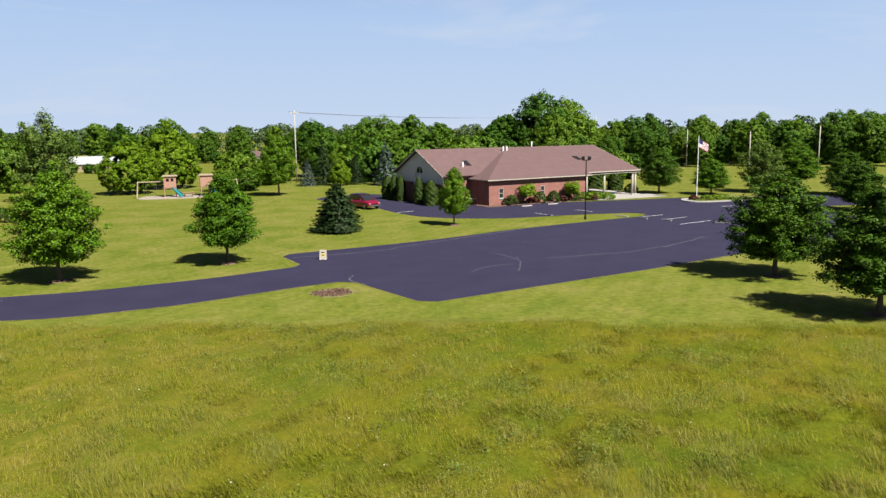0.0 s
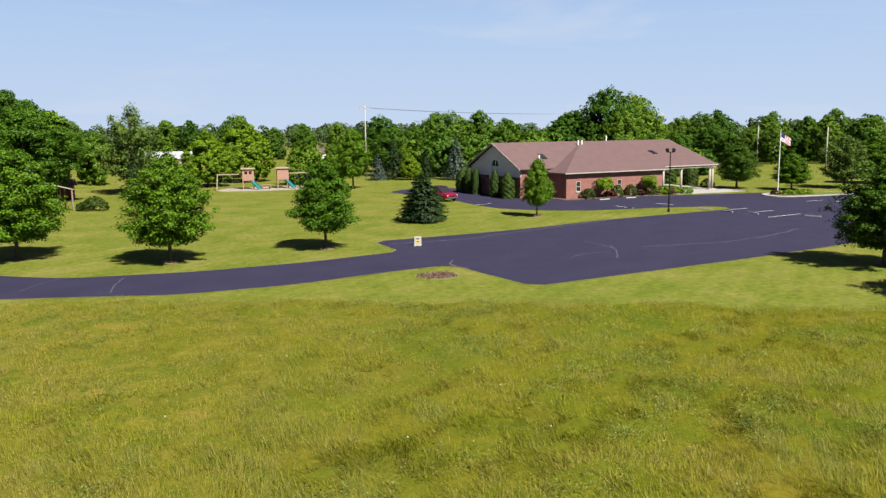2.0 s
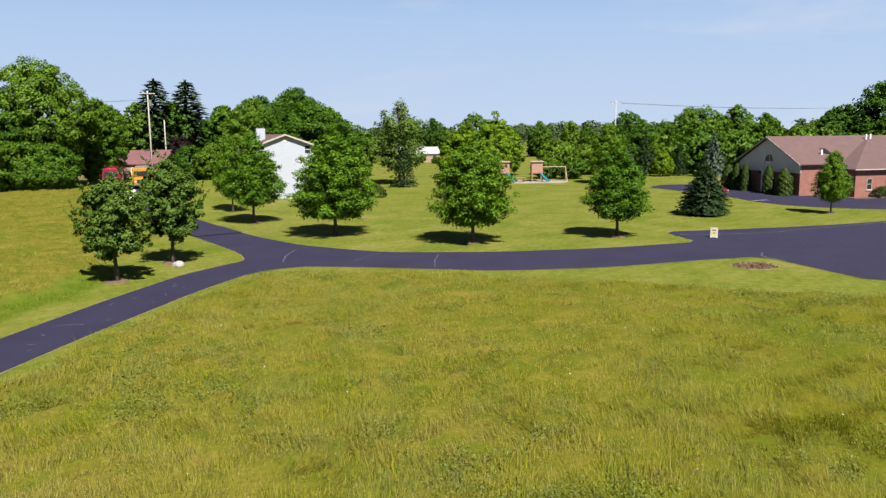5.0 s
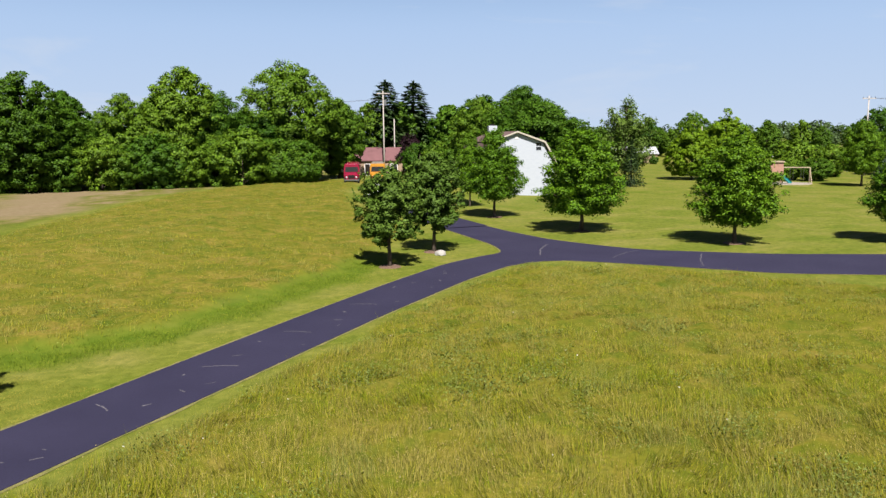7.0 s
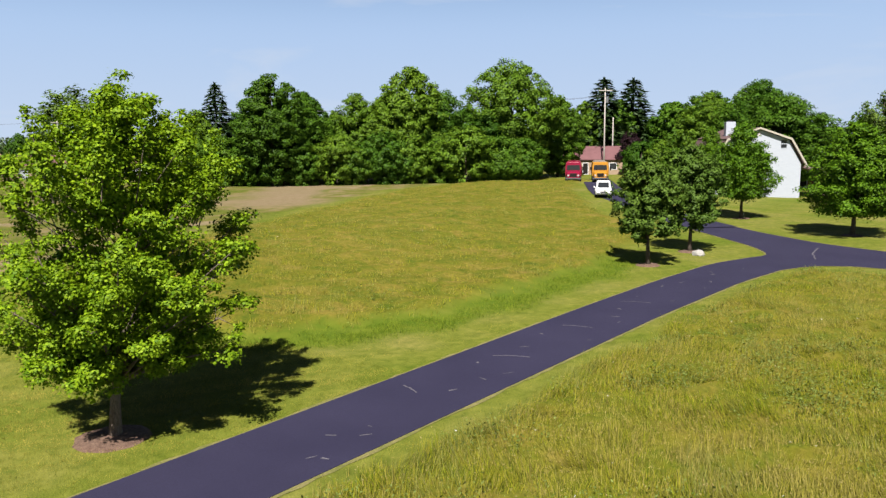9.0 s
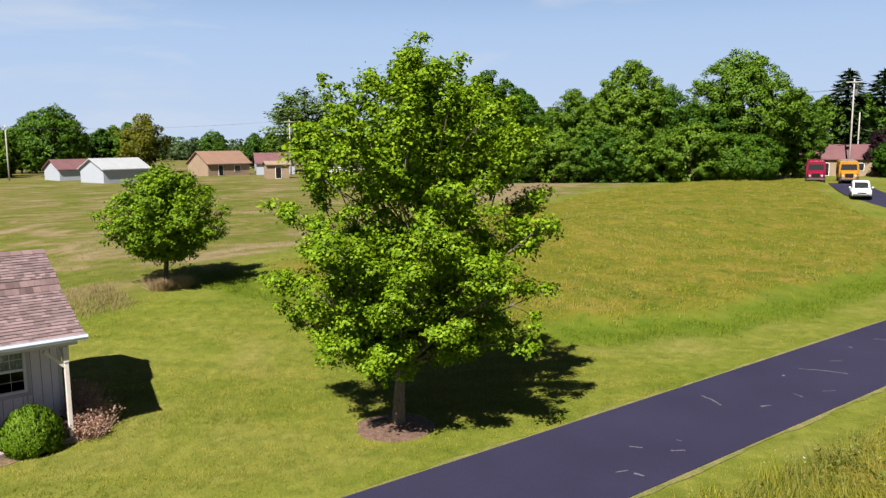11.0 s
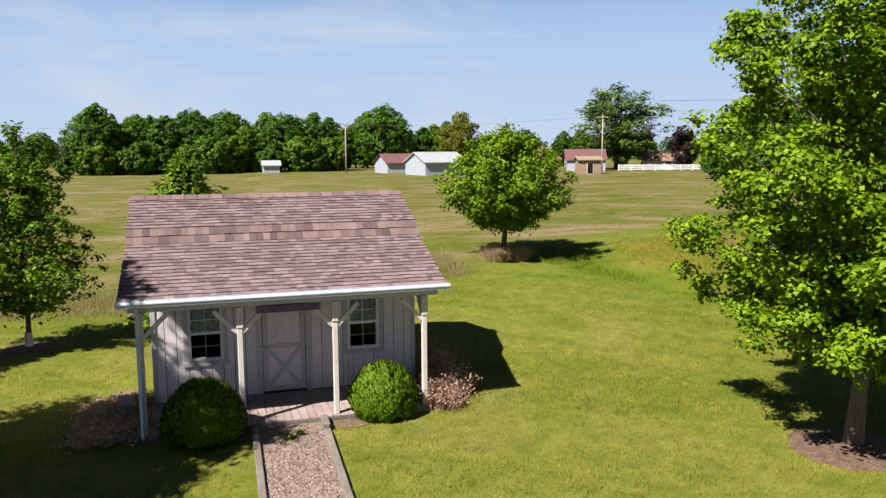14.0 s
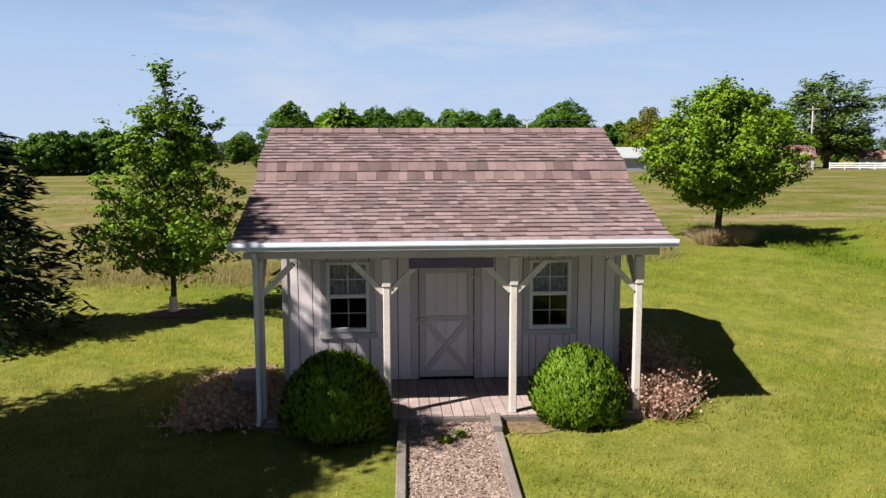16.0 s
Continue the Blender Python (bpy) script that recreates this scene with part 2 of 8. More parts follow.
def glass_mat(name, colour=(0.02, 0.022, 0.025), rough=0.05):
    m = bpy.data.materials.new(name)
    m.use_nodes = True
    b = m.node_tree.nodes["Principled BSDF"]
    b.inputs["Base Color"].default_value = (*colour, 1)
    b.inputs["Roughness"].default_value = rough
    b.inputs["Specular IOR Level"].default_value = 0.6
    return m


def pane_mat(name):
    """Clear window glass: see-through, with a mirror gloss that grows at grazing angles."""
    m = bpy.data.materials.new(name)
    m.use_nodes = True
    nt = m.node_tree
    out = nt.nodes["Material Output"]
    fr = nt.nodes.new("ShaderNodeFresnel")
    fr.inputs["IOR"].default_value = 1.5
    tr, gl, mx = nt.nodes.new("ShaderNodeBsdfTransparent"), nt.nodes.new("ShaderNodeBsdfGlossy"), nt.nodes.new("ShaderNodeMixShader")
    tr.inputs["Color"].default_value = (0.85, 0.88, 0.88, 1)
    gl.inputs["Roughness"].default_value = 0.03
    nt.links.new(fr.outputs["Fac"], mx.inputs["Fac"])
    nt.links.new(tr.outputs["BSDF"], mx.inputs[1])
    nt.links.new(gl.outputs["BSDF"], mx.inputs[2])
    nt.links.new(mx.outputs["Shader"], out.inputs["Surface"])
    return m


M_PANE = pane_mat("clear_pane")
M_GROUND = ground_mat()
M_ASPHALT = mat("asphalt", (0.030, 0.0265, 0.067), (0.040, 0.0355, 0.082), 0.85, 0.35, 45, 0.22, 0.25, coords="Object", spec=0.25)
M_EDGE = mat("dry_verge", (0.30, 0.26, 0.10), (0.19, 0.20, 0.045), 0.95, 1.5, 30, 0.35, 0.4)
M_PAINT = mat("road_paint", (0.95, 0.95, 0.97), (0.70, 0.70, 0.72), 0.8, 2.5, 30, 0.2, 0.05)
M_SEAL = mat("crack_dust", (0.22, 0.205, 0.235), (0.13, 0.12, 0.155), 0.9, 3, 30, 0.3, 0.1)
M_CONC = mat("concrete", (0.58, 0.55, 0.52), (0.48, 0.46, 0.43), 0.85, 1.2, 25, 0.12, 0.1)
M_MULCH = mat("mulch", (0.15, 0.085, 0.06), (0.26, 0.165, 0.12), 0.95, 9, 40, 0.5, 0.8)
M_DIRT = mat("dirt", (0.30, 0.22, 0.12), (0.20, 0.12, 0.07), 0.95, 1.2, 12, 0.35, 0.6)
M_GRAVEL = mat("gravel", (0.50, 0.37, 0.30), (0.36, 0.25, 0.20), 0.9, 5, 28, 0.5, 0.9)
M_BARK = mat("bark", (0.10, 0.075, 0.055), (0.17, 0.135, 0.105), 0.95, 7, 40, 0.4, 0.8, stretch=(1, 1, 0.25))
M_BARK_PALE = mat("pale_bark", (0.20, 0.15, 0.115), (0.30, 0.25, 0.20), 0.95, 6, 35, 0.35, 0.8, stretch=(1, 1, 0.3))
M_WOOD_GREY = mat("weathered_timber", (0.26, 0.215, 0.19), (0.36, 0.31, 0.27), 0.9, 4, 50, 0.25, 0.4, per_piece=0.12, stretch=(1, 1, 1))
M_DECK = mat("deck_board", (0.43, 0.32, 0.305), (0.60, 0.465, 0.43), 0.85, 3, 40, 0.25, 0.3, per_piece=0.15)
M_SIDING = mat("lilac_grey_siding", (1.26, 1.11, 1.165), (1.15, 1.01, 1.06), 0.75, 1.6, 45, 0.08, 0.1, per_piece=0.04)
M_TRIM = mat("grey_trim", (0.80, 0.72, 0.74), (0.90, 0.82, 0.84), 0.75, 3, 45, 0.1, 0.1)
M_POST = mat("pale_post_paint", (1.05, 0.94, 0.87), (0.94, 0.83, 0.77), 0.7, 4, 45, 0.12, 0.1)
M_WHITE = mat("white_paint", (1.25, 1.25, 1.28), (1.15, 1.15, 1.18), 0.55, 3, 40, 0.05, 0.03)
M_BARNWHITE = mat("weathered_white_siding", (0.60, 0.64, 0.73), (0.55, 0.59, 0.68), 0.7, 1.5, 20, 0.05, 0.05, stretch=(1, 1, 4))
M_GUTTER = mat("gutter_metal", (0.86, 0.91, 1.06), (0.76, 0.81, 0.96), 0.3, 4, 50, 0.06, 0.02, metal=0.0, spec=0.6)
M_SHINGLE = mat("mauve_shingle", (0.345, 0.240, 0.245), (0.270, 0.188, 0.192), 0.9, 2.2, 90, 0.22, 0.3, per_piece=0.34)
M_SHINGLE_FLAT = mat("mauve_shingle_field", (0.345, 0.240, 0.245), (0.270, 0.188, 0.192), 0.9, 2.2, 90, 0.22, 0.3, per_piece=0.34, island=True)
M_SHINGLE_BAND = mat("band_shingle", (0.290, 0.192, 0.192), (0.232, 0.152, 0.152), 0.9, 2.2, 90, 0.22, 0.3, per_piece=0.42)
# roof slab, and the dark strips that paint shadow lines between courses
M_SHINGLE_BASE_SHADOW = mat("shingle_base_and_shadow", (0.12, 0.082, 0.084), (0.10, 0.068, 0.07), 0.95, 4, 60, 0.2, 0.2)
M_GLASS = glass_mat("window_glass")
M_PURPLE = mat("purple_board", (0.17, 0.125, 0.21), (0.23, 0.175, 0.27), 0.8, 4, 40, 0.15, 0.1)
M_ROOF_FAR = mat("rose_brown_roof", (0.215, 0.13, 0.128), (0.18, 0.112, 0.112), 0.9, 0.9, 18, 0.16, 0.2)
M_BRICK = mat("red_brick", (0.42, 0.20, 0.16), (0.34, 0.145, 0.12), 0.9, 1.5, 20, 0.2, 0.2)
M_STUCCO = mat("pale_gable_siding", (1.05, 0.98, 1.0), (0.94, 0.88, 0.90), 0.8, 1.2, 20, 0.08, 0.05)
M_CREAM = mat("cream_paint", (0.62, 0.56, 0.47), (0.54, 0.49, 0.41), 0.6, 2, 20, 0.06, 0.03)
M_BRONZE = mat("dark_bronze", (0.030, 0.024, 0.022), (0.04, 0.032, 0.03), 0.45, 4, 40, 0.1, 0.0, metal=0.5)
M_RED = mat("crimson_car_paint", (0.36, 0.012, 0.055), (0.31, 0.010, 0.048), 0.25, 2, 30, 0.04, 0.0, spec=0.5)
# crimson car's cabin: shade and sky reflection put into a dark plum colour
M_CARSHADE = mat("crimson_car_shade", (0.05, 0.02, 0.04), (0.04, 0.016, 0.032), 0.25, 2, 30, 0.04, 0.0, spec=0.5)
M_ORANGE = mat("orange_truck_paint", (0.72, 0.33, 0.03), (0.62, 0.27, 0.025), 0.35, 2, 30, 0.06, 0.0, spec=0.5)
M_TYRE = mat("tyre_rubber", (0.018, 0.018, 0.02), None, 0.85, 8, 60, 0.1, 0.05)
M_STEEL = mat("galvanised_steel", (0.42, 0.42, 0.43), (0.34, 0.34, 0.35), 0.45, 5, 40, 0.1, 0.02, metal=0.6)
M_POLEWOOD = mat("utility_pole_wood", (0.70, 0.64, 0.60), (0.58, 0.53, 0.49), 0.9, 3, 30, 0.25, 0.3, stretch=(1, 1, 0.1))
M_PLAYWOOD = mat("cedar_play_timber", (0.58, 0.33, 0.25), (0.48, 0.27, 0.20), 0.8, 3, 30, 0.15, 0.1)
M_PLAYPALE = mat("pale_play_beam", (0.60, 0.48, 0.34), (0.5, 0.4, 0.28), 0.8, 3, 30, 0.15, 0.1)
M_TEAL = mat("teal_plastic", (0.03, 0.26, 0.30), (0.035, 0.30, 0.33), 0.35, 3, 30, 0.05, 0.0)
M_SAND = mat("play_gravel", (0.52, 0.45, 0.38), (0.44, 0.38, 0.32), 0.95, 2, 20, 0.25, 0.4)
M_WIRE = mat("cable", (0.16, 0.165, 0.17), None, 0.6, 5, 40, 0.05, 0.0)
M_CHROME = mat("silver_metal", (0.6, 0.6, 0.62), None, 0.25, 5, 40, 0.05, 0.0, metal=0.9)
M_LAMPGLASS = mat("lamp_glass", (0.75, 0.76, 0.78), None, 0.2, 5, 40, 0.02, 0.0)
M_YELLOW = mat("yellow_board", (0.70, 0.60, 0.16), (0.62, 0.52, 0.14), 0.6, 4, 40, 0.08, 0.02)
M_FLAGRED = mat("flag_red", (0.45, 0.03, 0.05), None, 0.8, 5, 60, 0.08, 0.0)
M_FLAGBLUE = mat("flag_blue", (0.03, 0.04, 0.16), None, 0.8, 5, 60, 0.08, 0.0)
M_CURTAIN = mat("lace_curtain", (0.95, 0.97, 0.95), (0.34, 0.36, 0.36), 0.9, 22, 60, 0.3, 0.0, stretch=(1, 1, 0.35))
# near-black base colour stands in for the shade inside the shed
M_INSIDE = mat("unlit_interior", (0.05, 0.047, 0.05), None, 0.9, 4, 30, 0.1, 0.0)
M_REDBARN = mat("barn_red", (0.38, 0.06, 0.045), (0.30, 0.05, 0.04), 0.85, 2, 30, 0.15, 0.05)
M_HOUSE_TAN = mat("tan_siding", (0.50, 0.36, 0.25), (0.42, 0.30, 0.21), 0.85, 1.2, 20, 0.1, 0.0)
M_ROOF_GREY = mat("pale_metal_roof", (0.62, 0.64, 0.68), (0.55, 0.57, 0.60), 0.5, 0.8, 20, 0.05, 0.0)
M_ROOF_RED = mat("dull_red_roof", (0.27, 0.125, 0.135), (0.215, 0.10, 0.108), 0.85, 0.8, 20, 0.1, 0.0)
M_ROOF_TERRA = mat("orange_brown_roof", (0.42, 0.25, 0.18), (0.35, 0.21, 0.15), 0.85, 0.8, 20, 0.1, 0.0)

L_LAWN = leaf_mat("linden_leaves", (0.055, 0.142, 0.006), (0.195, 0.365, 0.014), 0.12)
L_MAPLE = leaf_mat("maple_leaves", (0.135, 0.260, 0.008), (0.480, 0.665, 0.022), 0.26)
L_OLIVE = leaf_mat("crabapple_leaves", (0.080, 0.152, 0.016), (0.185, 0.295, 0.044), 0.16)
L_WOOD = leaf_mat("woodland_leaves", (0.056, 0.138, 0.008), (0.160, 0.292, 0.020), 0.12, 0.32)
L_ASH = leaf_mat("grey_green_leaves", (0.095, 0.175, 0.024), (0.215, 0.320, 0.058), 0.16)
L_BRIGHT = leaf_mat("fresh_green_leaves", (0.110, 0.225, 0.008), (0.300, 0.465, 0.018), 0.18)
L_YOUNG = leaf_mat("young_tree_leaves", (0.075, 0.170, 0.008), (0.235, 0.395, 0.020), 0.16)
L_YELLOWISH = leaf_mat("yellow_green_leaves", (0.12, 0.14, 0.012), (0.24, 0.24, 0.02), 0.3)
L_PURPLE = leaf_mat("purple_leaves", (0.020, 0.010, 0.014), (0.05, 0.022, 0.03), 0.15)
L_SPRUCE = leaf_mat("spruce_needles", (0.025, 0.060, 0.018), (0.069, 0.122, 0.035), 0.10)
L_BLUESPRUCE = leaf_mat("blue_spruce_needles", (0.085, 0.135, 0.115), (0.19, 0.25, 0.215), 0.08)
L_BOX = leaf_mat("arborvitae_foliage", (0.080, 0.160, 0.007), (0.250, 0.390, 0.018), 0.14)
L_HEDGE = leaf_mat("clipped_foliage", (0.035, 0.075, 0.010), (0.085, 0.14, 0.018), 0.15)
L_REDSHRUB = leaf_mat("barberry_foliage", (0.07, 0.018, 0.018), (0.14, 0.04, 0.03), 0.15)
L_DEAD = leaf_mat("dry_pink_twigs", (0.44, 0.25, 0.19), (0.76, 0.50, 0.40), 0.2)
L_DRYTUFT = leaf_mat("dry_tan_tufts", (0.50, 0.33, 0.23), (0.88, 0.62, 0.47), 0.25)
L_STRAW = leaf_mat("straw_grass", (0.56, 0.37, 0.22), (0.90, 0.68, 0.46), 0.3)
# haze over the horizon woods is mixed into this paler, bluer green
L_FAR = leaf_mat("hazed_distant_leaves", (0.070, 0.125, 0.036), (0.125, 0.185, 0.075), 0.12, 0.2)
L_TALL = leaf_mat("meadow_grass", (0.080, 0.098, 0.005), (0.490, 0.445, 0.040), 0.3)
L_LAWNBLADE = leaf_mat("lawn_grass", (0.115, 0.150, 0.009), (0.490, 0.445, 0.074), 0.3, mown=True)
L_WEED = leaf_mat("meadow_weed", (0.150, 0.215, 0.036), (0.330, 0.420, 0.120), 0.3)
L_PLUME = leaf_mat("feathery_grass", (0.110, 0.140, 0.020), (0.420, 0.415, 0.100), 0.3)
L_FLOWER = leaf_mat("white_petals", (0.75, 0.75, 0.68), (0.95, 0.95, 0.9), 0.2)
L_SEED = leaf_mat("seed_heads", (0.36, 0.29, 0.09), (0.52, 0.43, 0.18), 0.3)
L_DARK = leaf_mat("dark_lawn_tree_leaves", (0.043, 0.106, 0.007), (0.120, 0.235, 0.013), 0.10)
L_GREENTALL = leaf_mat("fresh_meadow_grass", (0.060, 0.105, 0.004), (0.375, 0.420, 0.018), 0.3)
L_GOLDTALL = leaf_mat("ripe_meadow_grass", (0.130, 0.125, 0.016), (0.470, 0.410, 0.095), 0.3)
L_LUSH = leaf_mat("half_long_grass", (0.070, 0.122, 0.006), (0.275, 0.360, 0.030), 0.3)
L_DRYEDGE = leaf_mat("dry_field_grass", (0.170, 0.140, 0.050), (0.480, 0.375, 0.190), 0.3)


# ---- mesh helpers ----
from mathutils.geometry import tessellate_polygon


class Build:
    """Collects faces into one bmesh; every call adds one solid."""

    def __init__(self):
        self.bm = bmesh.new()

    def box(self, x0, x1, y0, y1, z0, z1, bevel=0.0, m=None):
        b = bmesh.new() if bevel else self.bm
        vs = [b.verts.new((x, y, z)) for x in (x0, x1) for y in (y0, y1) for z in (z0, z1)]
        fs = [b.faces.new([vs[i] for i in f]) for f in ((0, 1, 3, 2), (4, 6, 7, 5), (0, 4, 5, 1), (2, 3, 7, 6), (0, 2, 6, 4), (1, 5, 7, 3))]
        if bevel:
            bmesh.ops.bevel(b, geom=b.edges[:], offset=bevel, segments=1, affect="EDGES")
            if m:
                bmesh.ops.transform(b, matrix=m, verts=b.verts[:])
            self.join(b)
        elif m:
            bmesh.ops.transform(b, matrix=m, verts=vs)
        return self

    def join(self, b):
        me = bpy.data.meshes.new("tmp")
        b.to_mesh(me)
        b.free()
        self.bm.from_mesh(me)
        bpy.data.meshes.remove(me)

    def prism(self, poly, a0, a1, axis="y", caps=True):
        """Extrudes a closed outline of (p, q) along an axis: y: (x, z), x: (y, z), z: (x, y)."""
        def at(p, q, a):
            return (p, a, q) if axis == "y" else (a, p, q) if axis == "x" else (p, q, a)
        v0 = [self.bm.verts.new(at(p, q, a0)) for p, q in poly]
        v1 = [self.bm.verts.new(at(p, q, a1)) for p, q in poly]
        n = len(poly)
        for i in range(n):
            self.bm.faces.new((v0[i], v0[(i + 1) % n], v1[(i + 1) % n], v1[i]))
        if caps:
            self.bm.faces.new(v0)
            self.bm.faces.new(v1[::-1])
        return self

    def tube(self, points, radii, sides=8, cap=True):
        rings = []
        pts = [Vector(p) for p in points]
        for i, p in enumerate(pts):
            d = (pts[min(i + 1, len(pts) - 1)] - pts[max(i - 1, 0)]).normalized()
            s = d.cross(Vector((0.31, 0.95, 0.05))).normalized()
            u = d.cross(s)
            rings.append([self.bm.verts.new(p + (s * math.cos(2 * math.pi * k / sides) + u * math.sin(2 * math.pi * k / sides)) * radii[i]) for k in range(sides)])
        for a, b in zip(rings, rings[1:]):
            for k in range(sides):
                self.bm.faces.new((a[k], a[(k + 1) % sides], b[(k + 1) % sides], b[k]))
        if cap:
            self.bm.faces.new(rings[0][::-1])
            self.bm.faces.new(rings[-1])
        return self

    def face(self, *pts):
        self.bm.faces.new([self.bm.verts.new(p) for p in pts])
        return self


def mesh_of(b, name, material, smooth=False):
    bm = b.bm if isinstance(b, Build) else b
    bmesh.ops.recalc_face_normals(bm, faces=bm.faces[:])
    me = bpy.data.meshes.new(name)
    bm.to_mesh(me)
    bm.free()
    if material:
        me.materials.append(material)
    if smooth:
        me.polygons.foreach_set("use_smooth", [True] * len(me.polygons))
    return me


def part(name, b, material, parent=None, label="", smooth=False, m=None):
    me = b if isinstance(b, bpy.types.Mesh) else mesh_of(b, name, material, smooth)
    ob = new(name, me)
    if parent:
        ob.parent = parent
    if m:
        ob.matrix_basis = m
    if label:
        ob["label"] = label
    return ob


def thing(name, m, label, category, group="", kind=""):
    ob = new(name)
    ob.empty_display_size = 0.3
    ob.matrix_basis = m
    return tagged(ob, label, category, group, kind)


def quads_mesh(name, verts, nper, material, normals=None):
    """verts (n, nper, 3): one loose polygon each; normals (n, 3): the direction in which the mass that it belongs to faces."""
    n = len(verts)
    if normals is not None:
        g = np.cross(verts[:, 1] - verts[:, 0], verts[:, 2] - verts[:, 0])
        flip = (g * normals).sum(1) < 0
        verts[flip] = verts[flip][:, ::-1]
    me = bpy.data.meshes.new(name)
    me.vertices.add(n * nper)
    me.vertices.foreach_set("co", np.ascontiguousarray(verts, dtype=np.float32).ravel())
    me.loops.add(n * nper)
    me.loops.foreach_set("vertex_index", np.arange(n * nper, dtype=np.int32))
    me.polygons.add(n)
    me.polygons.foreach_set("loop_start", np.arange(0, n * nper, nper, dtype=np.int32))
    me.polygons.foreach_set("loop_total", np.full(n, nper, dtype=np.int32))
    me.update(calc_edges=True)
    me.materials.append(material)
    if normals is not None:
        me.polygons.foreach_set("use_smooth", np.ones(n, dtype=bool))
        me.normals_split_custom_set(np.repeat(unit(normals), nper, axis=0).astype(np.float32))
    return me


def unit(v):
    return v / np.maximum(np.linalg.norm(v, axis=-1, keepdims=True), 1e-9)


def leaf_quads(p, n, size, rng, aspect=0.7, spread=0.7, lobed=False):
    """Leaves at points p facing roughly n, each turned at random."""
    k = len(p)
    nn = unit(n + spread * rng.normal(size=(k, 3)))
    t = unit(np.cross(nn, rng.normal(size=(k, 3))))
    s = np.cross(nn, t)
    L = (size * rng.uniform(0.65, 1.3, k))[:, None]
    W = L * aspect
    if lobed:
        tip, a, b, c, d, e = p + t * L * 0.62, p + t * L * 0.1 + s * W * 0.75, p - t * L * 0.2 + s * W * 0.3, p - t * L * 0.45, p - t * L * 0.2 - s * W * 0.3, p + t * L * 0.1 - s * W * 0.75
        return np.stack([tip, a, b, c, d, e], 1)
    return np.stack([p + t * L * 0.55, p + s * W * 0.5, p - t * L * 0.55, p - s * W * 0.5], 1)


# ---- ground shape and zones ----
def smooth(a, b, x):
    t = np.clip((x - a) / (b - a), 0, 1)
    return t * t * (3 - 2 * t)


def height(x, y):
    """Level round the car park and drive; the meadow and farmland rise by about a metre to the west."""
    x, y = np.asarray(x, float), np.asarray(y, float)
    rise = 1.05 * smooth(-42, -62, x) * smooth(-4, 10, y) + 0.55 * smooth(-56, -95, x) * (1 - smooth(-4, 10, y))
    back = 1 - 0.4 * smooth(-110, -180, x)
    dip = -0.18 * smooth(-46, -52, x) * (1 - smooth(-6, 4, y)) * (1 - smooth(-60, -75, x))
    return rise * back + dip


SWARD = 0.34  # depth of the closed mass of meadow grass under its loose tips


def wobble(x, y, s=0.25):
    return np.sin(x * s + 1.3) * np.cos(y * s * 1.3 - 0.4) + 0.5 * np.sin(x * s * 2.7 + y * s * 1.9)


def tall_zone(x, y):
    """1 in the two unmown meadows, 0 on lawn and verge."""
    w = 0.55 * wobble(x, y, 0.5) + 0.35 * wobble(y, x, 1.3)
    top = np.interp(x, [-32, -29, -22, -14, -6, 0, 8, 31, 60], [30, 45.5, 47.6, 46.6, 45.0, 44.0, 42.3, 36.0, 30])
    a = smooth(0, 1.0, x + 30.8 - w * 0.5) * smooth(0, 3.2, top - y + 0.8 + w) * smooth(60, 56, x)
    west = np.interp(y, [4, 14, 18, 24, 40, 44, 52, 60, 66, 80, 100], [-70, -47, -41.5, -39.6, -39.6, -40.4, -41.8, -44.5, -52, -62.5, -73])
    south = np.interp(x, [-62, -57, -47, -41, -38], [13.5, 11.8, 11.2, 15.5, 18])
    far = np.interp(y, [10, 14, 40, 75, 110], [-57, -60, -72, -88, -92])
    b = smooth(0, 1.6, west - x + w) * smooth(0, 1.8, y - south + w) * smooth(0, 4, x - far + w) * smooth(112, 106, y)
    return np.clip(a + b, 0, 1)


def dry_zone(x, y):
    """How far the meadow has ripened: green to the east, gold towards the drive and on the rise."""
    return np.clip(smooth(12, -20, x + 3 * wobble(x, y, 0.2)), 0, 1)


def lush_zone(x, y):
    """A strip of deep green, half-long grass between the rising meadow and the mown ground."""
    w = 0.5 * wobble(x, y, 0.6)
    west = np.interp(y, [4, 14, 18, 24, 40, 44, 52], [-70, -47, -41.5, -39.6, -39.6, -40.4, -41.8])
    south = np.interp(x, [-62, -57, -47, -41, -38], [13.5, 11.8, 11.2, 15.5, 18])
    k = smooth(0, 1.5, west + 2.6 - x + w) * smooth(0, 1.8, y - south + 4.2 + w) * smooth(0, 3, x + 60) * smooth(52, 40, y)
    return np.clip(k, 0, 1) * (1 - tall_zone(x, y))


def crop_zone(x, y):
    w = 0.6 * wobble(x, y, 0.4)
    far = np.interp(y, [-30, 6, 10, 14, 40, 75, 110], [-53, -54, -57, -60, -72, -88, -92])
    near = smooth(0, 3, far - x + w) * smooth(160, 130, np.abs(y)) * smooth(-420, -400, x)
    north = smooth(0, 5, y - 178) * smooth(330, 320, y) * smooth(0, 8, -8 - x) * smooth(-260, -250, x)
    return np.clip(near, 0, 1), np.clip(north, 0, 1)


